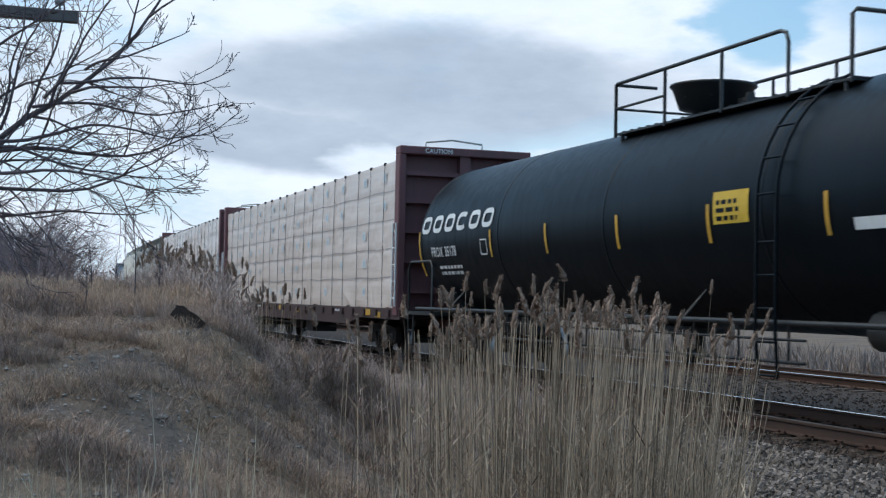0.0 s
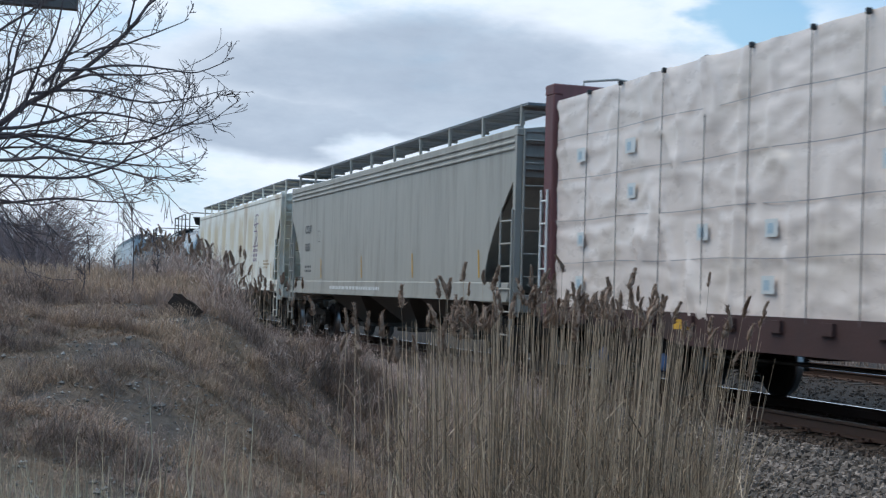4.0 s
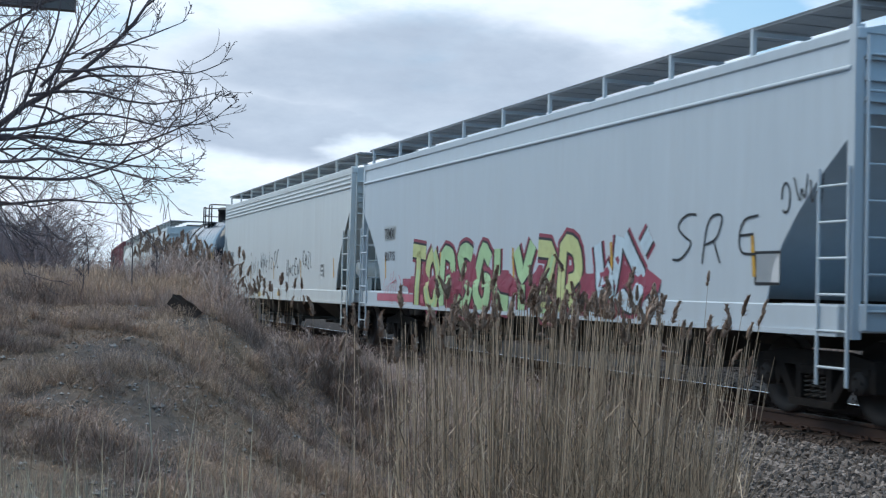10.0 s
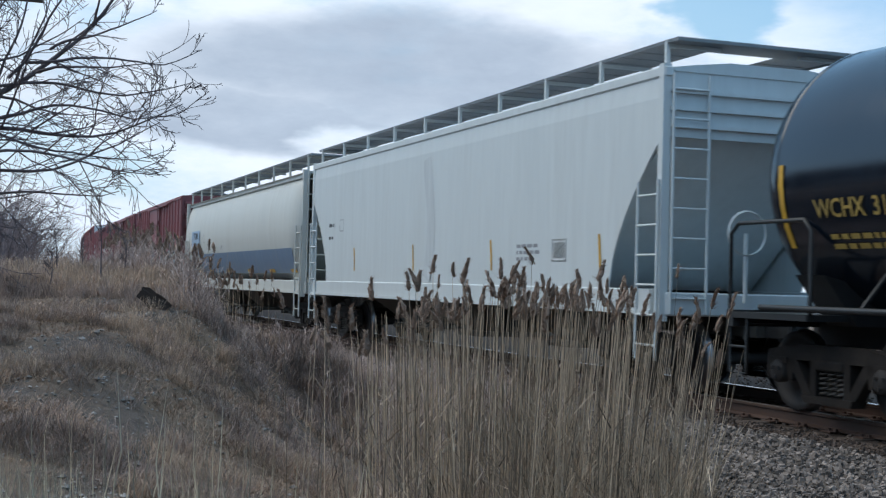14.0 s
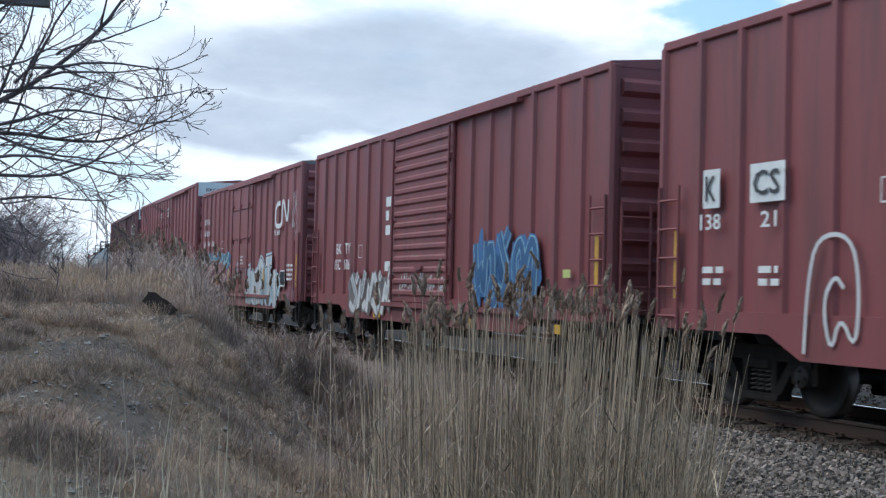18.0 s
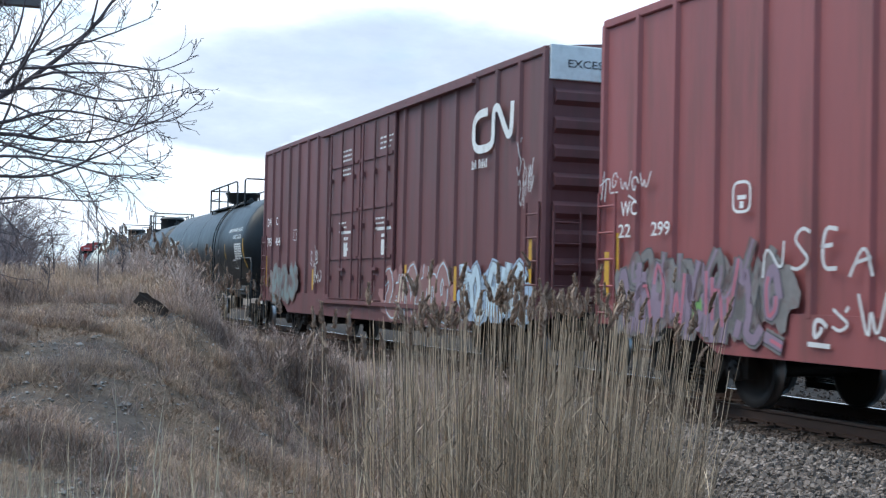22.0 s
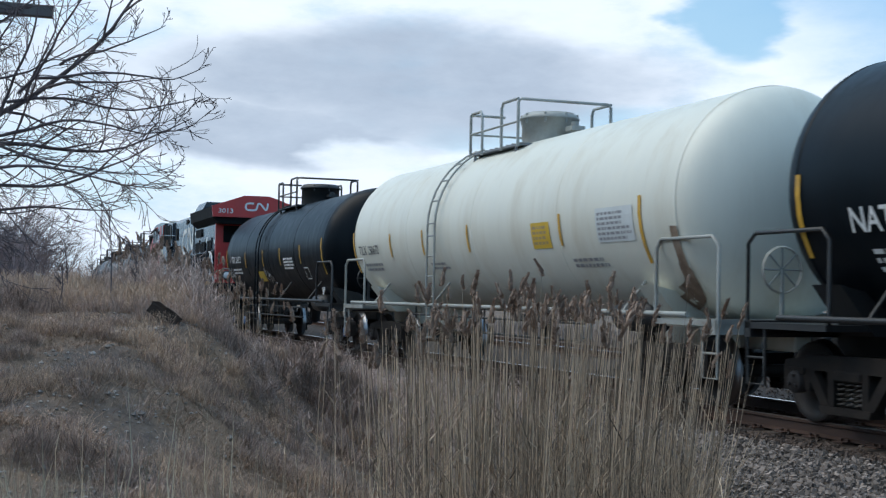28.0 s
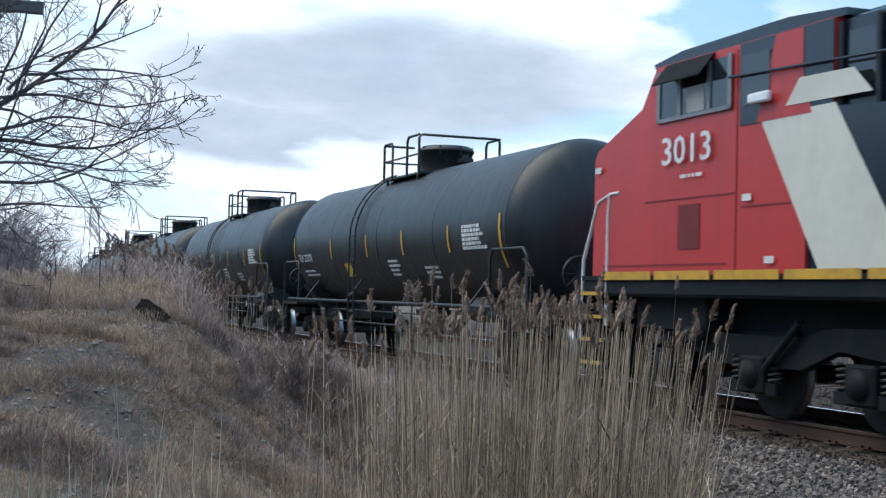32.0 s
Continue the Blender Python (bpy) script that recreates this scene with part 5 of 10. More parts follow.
# ---- boxcar ----
def boxcar(s_front, s_back, label, paint, top=4.62, sill=0.95, ribs=16, doors=((0.42, 0.62),), corrugated=False, plug=False, white_end=False, marks=None, seed=1, door_paint=None, peaked=True, shift=(0.0, 0.0)):
    car, h, mid = new_car("boxcar", label, "boxcar", s_front, s_back)
    W = 1.56
    at = lambda f: -h + 2 * h * f
    for sx in (-1, 1):
        g = Geo().box(sx * (W - 0.05), sx * W, -h + 0.03, h - 0.03, sill + 0.15, top - 0.10)
        wall = part("side_wall", g, paint, car)
        for k in range(ribs + 1):
            f = k / ribs
            if any(a - 0.01 < f < b + 0.01 for a, b in doors):
                continue
            y = at(f) * 0.995
            part("side_post", Geo().prism([(sx * W, y - 0.075), (sx * (W + 0.055), y - 0.04), (sx * (W + 0.055), y + 0.04), (sx * W, y + 0.075)], sill + 0.18, top - 0.12, "z"), paint, wall)
        g = Geo().box(sx * (W - 0.03), sx * (W + 0.045), -h + 0.02, h - 0.02, top - 0.16, top - 0.04, bev=0.015)
        part("top_chord", g, paint, car)
        # fishbelly side sill, deeper between the bogies
        g = Geo().prism([(-h + 0.05, sill + 0.22), (-h + 0.05, sill - 0.02), (-h + 2.4, sill - 0.02), (-h + 3.0, sill - 0.28), (h - 3.0, sill - 0.28), (h - 2.4, sill - 0.02), (h - 0.05, sill - 0.02), (h - 0.05, sill + 0.22)], sx * (W - 0.02), sx * (W + 0.05), "x")
        part("side_sill", g, paint, car)
        for a, b in doors:
            y0, y1 = at(a), at(b)
            g = Geo().box(sx * (W + 0.01), sx * (W + 0.075), y0, y1, sill + 0.12, top - 0.22, bev=0.012)
            ribs_ = []
            if corrugated:
                for k in range(14):
                    z = sill + 0.3 + (top - sill - 0.75) * k / 13
                    ribs_.append(Geo().prism([(sx * (W + 0.07), z - 0.07), (sx * (W + 0.115), z - 0.03), (sx * (W + 0.115), z + 0.03), (sx * (W + 0.07), z + 0.07)], y0 + 0.12, y1 - 0.12, "y"))
            else:
                for k in range(1, 4):
                    z = sill + (top - sill) * k / 4
                    ribs_.append(Geo().box(sx * (W + 0.07), sx * (W + 0.105), y0 + 0.05, y1 - 0.05, z - 0.03, z + 0.03))
            dr = part("door", g, door_paint or paint, car)
            for rb in ribs_:
                part("door_rib", rb, door_paint or paint, dr)
            for y in ((y0 + 0.06, y1 - 0.06) if not plug else (y0 + 0.3, (y0 + y1) / 2, y1 - 0.3)):
                g = Geo().tube([(sx * (W + 0.125), y, sill + 0.15), (sx * (W + 0.125), y, top - 0.3)], 0.022, 6)
                for z in (sill + 0.6, sill + 1.7, sill + 2.8):
                    g.box(sx * (W + 0.08), sx * (W + 0.15), y - 0.05, y + 0.05, z - 0.05, z + 0.05)
                part("locking_bar", g, door_paint or paint, dr)
            part("door_handle", Geo().box(sx * (W + 0.10), sx * (W + 0.16), (y0 + y1) / 2 - 0.3, (y0 + y1) / 2 + 0.1, sill + 0.75, sill + 0.81), paint, dr)
        a, b = min(d[0] for d in doors), max(d[1] for d in doors)
        ext = (b - a)
        y0, y1 = at(max(a - ext * 0.9, 0.02)), at(min(b + ext * 0.15, 0.98))
        part("door_track", Geo().box(sx * (W + 0.02), sx * (W + 0.14), y0, y1, sill + 0.02, sill + 0.10), paint, car)
        part("door_track", Geo().box(sx * (W + 0.02), sx * (W + 0.13), y0, y1, top - 0.24, top - 0.17), paint, car)
    # roof panels
    g = Geo().prism([(-W - 0.03, top - 0.05), (0, top + (0.10 if peaked else 0.03)), (W + 0.03, top - 0.05), (W, top - 0.12), (-W, top - 0.12)], -h, h, "y")
    roof = part("roof", g, M_ROOF if not peaked else paint, car)
    for k in range(13):
        y = -h + 0.1 + (2 * h - 0.2) * k / 12
        part("roof_seam", Geo().prism([(-W - 0.03, top - 0.05), (0, top + 0.10), (W + 0.03, top - 0.05), (W + 0.03, top - 0.035), (0, top + 0.125), (-W - 0.03, top - 0.035)], y - 0.03, y + 0.03, "y"), paint, roof)
    # corrugated ends
    for sgn in (-1, 1):
        g = Geo().box(-W + 0.02, W - 0.02, sgn * (h - 0.06), sgn * (h - 0.01), sill + 0.1, top - 0.1)
        e = part("end_wall", g, paint, car)
        if white_end:
            if sgn < 0:
                vs, fs, ratio = LETTERS["EXCESS HEIGHT"]
                part("warning_lettering", Geo().add([(-1.25 + u * 1.5, -h - 0.056, top - 0.36 + v * 0.12) for u, v in vs], fs), M_DARKTXT, e, fix=False)
            part("end_panel", Geo().box(-W + 0.02, W - 0.02, sgn * (h - 0.01), sgn * (h + 0.05), top - 0.55, top - 0.02, bev=0.01), M_WHITE, e, "white upper end panel")
        nc = 8
        for k in range(nc):
            z = sill + 0.35 + (top - sill - (1.15 if white_end else 0.75)) * k / (nc - 1)
            part("end_corrugation", Geo().prism([(sgn * (h - 0.02), z - 0.14), (sgn * (h + 0.07), z - 0.06), (sgn * (h + 0.07), z + 0.06), (sgn * (h - 0.02), z + 0.14)], -W + 0.12, W - 0.12, "x"), paint, e)
        for sx in (-1, 1):
            part("corner_post", Geo().box(sx * (W - 0.09), sx * (W + 0.03), sgn * (h - 0.10), sgn * (h + 0.015), sill, top - 0.08, bev=0.01), paint, car)
            g = Geo()
            ladder(g, sx * (W + 0.08), sgn * (h - 0.06), sgn * (h - 0.52), sill - 0.05, sill + 1.75, 5)
            part("side_ladder", g, paint, car)
            g = Geo()
            g.tube([(sx * W, sgn * (h - 0.08), sill), (sx * W, sgn * (h - 0.08), 0.42), (sx * W, sgn * (h - 0.48), 0.42), (sx * W, sgn * (h - 0.48), sill)], 0.022, 6)
            part("step", g, M_BLACK, car)
            g = Geo()
            ladder(g, sgn * (h + 0.10), sx * (W - 0.1), sx * (W - 0.55), sill, sill + 1.6, 5, axis="x")
            part("end_ladder", g, paint, car)
    for f in (0.02, 0.97):
        g = Geo()
        panel(g, at(f) + 0.06, 0.11, sill + 0.35, 0.85, flat_side(-W - 0.06), lift=0.004)
        part("reflective_strip", g, M_YELLOW, car, "yellow reflective strip", fix=False)
    part("underframe", Geo().box(-1.4, 1.4, -h + 0.05, h - 0.05, sill - 0.02, sill + 0.12).box(-0.25, 0.25, -h, h, 0.72, sill), M_BLACK, car)
    g = Geo().lathe([(-0.5, 0.02), (-0.45, 0.2), (0.45, 0.2), (0.5, 0.02)], (-0.7, 0.6, 0.62), "y", 14).tube([(-0.5, -h + 3, 0.6), (-0.5, h - 3, 0.6)], 0.025, 6).box(-1.0, -0.4, -0.9, -0.4, 0.45, 0.8)
    part("brake_gear", g, M_BLACK, car)
    g = Geo().lathe([(-0.03, 0.28), (0.0, 0.30), (0.03, 0.28)], (-0.5, -h - 0.16, 1.9), "y", 18).tube([(-0.5, -h - 0.1, 1.2), (-0.5, -h - 0.1, 1.9)], 0.03, 6)
    part("brake_wheel", g, paint, car)
    if marks:
        marks(car, at, flat_side(-W - 0.06), h)
    add_bogies(car, (-h + 1.75 + shift[0], h - 1.75 + shift[1]), mid)
    add_couplers(car, h)
    return car


# ---- centre-beam flat wagon with wrapped lumber ----
def centerbeam(s_front, s_back, label, seed, loose=False):
    car, h, mid = new_car("centerbeam_flatcar", label, "flat wagon", s_front, s_back)
    rng = random.Random(seed)
    W = 1.42
    part("deck", Geo().box(-W, W, -h - 0.5, h + 0.5, 1.08, 1.16), M_DECK, car)
    for sx in (-1, 1):
        part("side_sill", Geo().prism([(-h - 0.4, 1.16), (-h - 0.4, 0.92), (-h + 3.0, 0.92), (-h + 4.0, 0.74), (h - 4.0, 0.74), (h - 3.0, 0.92), (h + 0.4, 0.92), (h + 0.4, 1.16)], sx * (W - 0.02), sx * (W + 0.06), "x"), M_DECK, car)
        for k in range(22):
            y = -h + 0.4 + (2 * h - 0.8) * k / 21
            if sx < 0 and not loose and 7.0 < y < 9.5:
                continue
            part("strap_winch", Geo().box(sx * (W + 0.06), sx * (W + 0.11), y - 0.12, y + 0.12, 0.98, 1.12), M_DECK, car)
        for k in range(3):
            if sx < 0:
                g = Geo()
                panel(g, -h + 1.5 + (2 * h - 3) * k / 2.3, 0.42, 0.94, 0.13, flat_side(-W - 0.06), lift=0.006)
                part("reflective_strip", g, M_YELLOW, car, fix=False)
    part("centre_beam", Geo().box(-0.08, 0.08, -h, h, 4.36, 4.52).box(-0.2, 0.2, -h - 0.5, h + 0.5, 0.74, 1.1), M_RED3, car)
    for k in range(1, 9):
        y = -h + 2 * h * k / 9
        part("beam_post", Geo().box(-0.07, 0.07, y - 0.1, y + 0.1, 1.16, 4.4), M_RED3, car)
    for sgn in (-1, 1):
        blk = part("bulkhead", Geo().box(-1.37, 1.37, sgn * (h - 0.02), sgn * (h + 0.04), 1.1, 4.52), M_RED3, car)
        for sx in (-1, 1):
            part("corner_post", Geo().box(sx * 1.36, sx * 1.52, sgn * (h - 0.02), sgn * (h + 0.30), 1.0, 4.51, bev=0.02), M_RED3, blk)
        part("top_beam", Geo().box(-1.52, 1.52, sgn * (h - 0.02), sgn * (h + 0.32), 4.50, 4.68, bev=0.02), M_RED3, blk)
        for z in (1.55, 2.2, 2.85, 3.5, 4.1):
            part("bulkhead_rib", Geo().box(-1.36, 1.36, sgn * (h + 0.04), sgn * (h + 0.22), z - 0.05, z + 0.05), M_RED3, blk)
        part("bulkhead_post", Geo().box(-0.12, 0.12, sgn * (h + 0.04), sgn * (h + 0.25), 1.1, 4.5), M_RED3, blk)
        g = Geo()
        ladder(g, -1.56, sgn * (h + 0.05), sgn * (h + 0.28), 1.2, 3.0, 5)
        part("ladder", g, M_WHITE, car)
        g = Geo()
        if sgn < 0:
            vs, fs, ratio = LETTERS["CAUTION"]
            for x0 in (-0.95,):
                g.add([(x0 + u * 0.62, -h - 0.325, 4.54 + v * 0.10) for u, v in vs], fs)
            part("warning_lettering", g, M_WHITE, car)
        part("buffer_deck", Geo().box(-W, W, sgn * (h + 0.3), sgn * (h + 0.62), 0.98, 1.08), M_RED3, car)
        part("hand_rail", Geo().tube([(-0.9, sgn * (h + 0.2), 4.68), (-0.9, sgn * (h + 0.2), 4.78), (-0.3, sgn * (h + 0.2), 4.86), (0.4, sgn * (h + 0.2), 4.80), (0.4, sgn * (h + 0.2), 4.68)], 0.02, 6), M_GREY_PIPE, car)
    g = Geo().lathe([(-0.5, 0.02), (-0.45, 0.2), (0.45, 0.2), (0.5, 0.02)], (-0.7, 1.6, 0.62), "y", 14).tube([(-0.6, -h + 3, 0.58), (-0.6, h - 3, 0.58)], 0.03, 6).box(-1.0, -0.3, -1.4, -0.6, 0.40, 0.8)
    part("brake_gear", g, M_BLACK, car)
    for k in range(9):
        y = -h + 3.6 + (2 * h - 7.2) * k / 8
        part("cross_bearer", Geo().prism([(-W, 1.08), (-W, 0.86), (-0.3, 0.62), (0.3, 0.62), (W, 0.86), (W, 1.08)], y - 0.08, y + 0.08, "y"), M_DECK, car)
    # bundles: six lengths, five high, on both sides
    lengths = [0.0, 0.17, 0.34, 0.50, 0.665, 0.83, 1.0]
    zs = [1.18, 1.84, 2.48, 3.12, 3.76, 4.40]
    film = M_WRAP_LOOSE if loose else M_WRAP
    for sx in (-1, 1):
        for i in range(6):
            y0, y1 = -h + 0.06 + (2 * h - 0.12) * lengths[i], -h + 0.06 + (2 * h - 0.12) * lengths[i + 1]
            for k in range(5):
                g = Geo().box(sx * 0.16, sx * 1.365, y0 + 0.006, y1 - 0.006, zs[k] + 0.006, zs[k + 1] - 0.002, bev=0.02)
                part("lumber_bundle", g, film, car, "stack of lumber in white plastic wrap")
    # slack outer film with folds, its lower hem hanging uneven
    ph = rng.uniform(0, 6)
    amp = 0.030 if loose else 0.014
    ny, nz = 340, 52
    vs, fs = [], []
    for k in range(nz + 1):
        f = k / nz
        for i in range(ny + 1):
            y = -h + 0.04 + (2 * h - 0.08) * i / ny
            hem = 0.05 * math.sin(y * 1.7 + ph) + 0.03 * math.sin(y * 5.3) - (0.12 if loose else 0.0) * abs(math.sin(y * 0.9 + ph))
            z = 1.12 + hem * (1 - f) ** 2 + (4.41 - 1.12) * f
            # folds run slantwise down from the straps, with flat cloth between
            u = y + (z - 2.6) * 0.45 * math.sin(y * 0.35 + ph)
            fold = (1 - abs(noise.noise(Vector((u * 2.2, z * 0.5, ph))))) ** 7 * max(0.0, noise.noise(Vector((y * 0.4, z * 0.4, ph + 4))) + 0.45)
            fine = (1 - abs(noise.noise(Vector((y * 1.4 + z, z * 3.2, ph + 9))))) ** 9
            slack = noise.noise(Vector((y * 0.9, z * 0.9, ph + 2)))
            seam = math.exp(-((f * 5 - round(f * 5)) / 0.07) ** 2)
            vs.append((-1.385 - amp * (1 + 3.2 * fold + 0.9 * fine + 0.6 * slack) + 0.012 * seam, y, z))
    n = ny + 1
    for k in range(nz):
        for i in range(ny):
            fs.append((k * n + i, k * n + i + 1, (k + 1) * n + i + 1, (k + 1) * n + i))
    part("wrap_film", Geo().add(vs, fs, 0, True), film, car, "white plastic film with folds", fix=False)
    for k in range(1, 5):
        g = Geo()
        pts = [(y, zs[k] + 0.012 * math.sin(y * 2.3 + k)) for y in np.linspace(h - 0.1, -h + 0.1, 60)]
        band(g, pts, 0.012 if loose else 0.020, flat_side(-1.385 - amp * 2.3), lift=0.008)
        part("wrap_seam", g, M_TAPE, car, fix=False)
    for k in range(1, 19):
        y = -h + 2 * h * k / 19 + rng.uniform(-0.10, 0.10)
        x = -1.385 - amp * 2.6 - 0.012
        tilt = rng.uniform(-0.03, 0.03)
        g = Geo().tube([(x, y + tilt, 1.10), (x - 0.004, y, 2.8), (x + 0.01, y, 4.41), (-0.1, y, 4.43)], 0.008, 5)
        st = part("tie_down_strap", g, M_STRAP, car)
        part("corner_guard", Geo().box(x - 0.010, x + 0.06, y - 0.022, y + 0.022, 4.36, 4.43, bev=0.01), M_BLACK, st)
    for i in range(6):
        for c_ in range(2):
            yc = -h + 2 * h * (lengths[i] + (lengths[i + 1] - lengths[i]) * (0.3 + 0.42 * c_))
            for r_ in range(5):
                if rng.random() < (0.45 if loose else 0.25):
                    continue
                g = Geo()
                yy = yc + rng.uniform(-0.1, 0.1)
                panel(g, yy + 0.14, rng.uniform(0.24, 0.30), zs[r_] + 0.24, 0.21, flat_side(-1.385 - amp * 2.3), lift=0.006, steps=1)
                for q in range(2):
                    panel(g, yy + 0.08 - 0.06 * q, 0.05, zs[r_] + 0.28, 0.12, flat_side(-1.385 - amp * 2.3), 1, lift=0.009, steps=1)
                part("wrap_print", g, [M_INK, C_PRINTBLUE], car, "pale blue printed mark on the wrap", fix=False)
    add_bogies(car, (-h + 1.9 + (-0.25 if loose else 0.45), h - 2.1), mid, C_CAPBLUE if loose else None)
    add_couplers(car, h + 0.4)
    return car


# ---- spray paint colours ----
def paint_mat(name, c, rough=0.5):
    return mat("spray_" + name, c, rough, vary=0.12, grain=5, dirt=tuple(v * 0.6 for v in c), dirt_amount=0.5, dirt_scale=3)


C_BLK, C_WHT, C_GRY = paint_mat("black", (0.02, 0.02, 0.022)), paint_mat("white", (0.62, 0.62, 0.62)), paint_mat("grey", (0.27, 0.27, 0.28))
C_GRN, C_TEAL, C_BLUE = paint_mat("green", (0.16, 0.33, 0.10)), paint_mat("teal", (0.08, 0.30, 0.33)), paint_mat("blue", (0.05, 0.15, 0.34))
C_SKY, C_PINK, C_RED = paint_mat("sky_blue", (0.30, 0.50, 0.58)), paint_mat("pink", (0.50, 0.15, 0.20)), paint_mat("red", (0.33, 0.03, 0.05))
C_YEL, C_LIME, C_PURP = paint_mat("yellow", (0.60, 0.42, 0.12)), paint_mat("lime", (0.52, 0.58, 0.20)), paint_mat("purple", (0.12, 0.07, 0.14))
C_TAN, C_OLIVE, C_PALEBLUE = paint_mat("tan", (0.38, 0.27, 0.14)), paint_mat("olive", (0.20, 0.175, 0.08)), paint_mat("pale_blue", (0.34, 0.45, 0.58))
C_STEELBLUE = mat("steel_blue_stripe", (0.17, 0.24, 0.34), 0.45, vary=0.1, stretch=STREAK, dirt=(0.25, 0.27, 0.29), dirt_amount=0.4)
C_PALEMAUVE = mat("worn_mauve_print", (0.47, 0.42, 0.44), 0.6, vary=0.2, grain=8)
C_MAUVE = paint_mat("faded_mauve", (0.26, 0.19, 0.25))
C_LIMEGREEN = paint_mat("pale_green", (0.33, 0.50, 0.20))
C_FADEPURP = mat("spray_faded_purple", (0.14, 0.085, 0.10), 0.6, vary=0.2, grain=4, dirt=(0.2, 0.13, 0.13), dirt_amount=0.6, dirt_scale=2)
C_SMOKE = paint_mat("smoke_grey", (0.085, 0.085, 0.09))
C_FADEGREY = mat("spray_faded_grey", (0.21, 0.20, 0.195), 0.6, vary=0.2, grain=4, dirt=(0.20, 0.12, 0.11), dirt_amount=0.7, dirt_scale=1.8)
C_CYAN = paint_mat("cyan", (0.09, 0.36, 0.46))
C_SLATE = paint_mat("slate", (0.13, 0.13, 0.145))
C_DARKGREEN = paint_mat("dark_green", (0.03, 0.12, 0.055))
C_DEEPBLUE = paint_mat("deep_blue", (0.035, 0.11, 0.24))
C_ROSE = mat("spray_dusty_rose", (0.30, 0.15, 0.145), 0.6, vary=0.25, grain=6, dirt=(0.36, 0.27, 0.22), dirt_amount=0.6, dirt_scale=2.2)
C_WORNTEAL = mat("spray_worn_teal", (0.20, 0.25, 0.25), 0.6, vary=0.25, grain=9, dirt=(0.16, 0.10, 0.10), dirt_amount=0.9, dirt_scale=2.6)
C_TEALBLUE = paint_mat("teal_blue", (0.05, 0.15, 0.22))
C_OLDGREY = mat("spray_worn_grey", (0.20, 0.185, 0.18), 0.6, vary=0.25, grain=9, dirt=(0.17, 0.065, 0.065), dirt_amount=1.0, dirt_scale=2.6)
C_BRIGHTYEL = paint_mat("label_yellow", (0.62, 0.40, 0.035))
C_ICE = paint_mat("ice_blue", (0.50, 0.62, 0.69))
C_CREAM = paint_mat("cream", (0.62, 0.53, 0.42))
C_MAROON = paint_mat("maroon", (0.27, 0.045, 0.075))
C_PALELIME = paint_mat("pale_lime", (0.52, 0.56, 0.25))
C_MINT = paint_mat("mint", (0.40, 0.60, 0.32))


def rounded(pts):
    """Cuts the corners of a path once."""
    out = [pts[0]]
    for a, b in zip(pts, pts[1:]):
        out.append((a[0] * 0.75 + b[0] * 0.25, a[1] * 0.75 + b[1] * 0.25))
        out.append((a[0] * 0.25 + b[0] * 0.75, a[1] * 0.25 + b[1] * 0.75))
    return out + [pts[-1]]


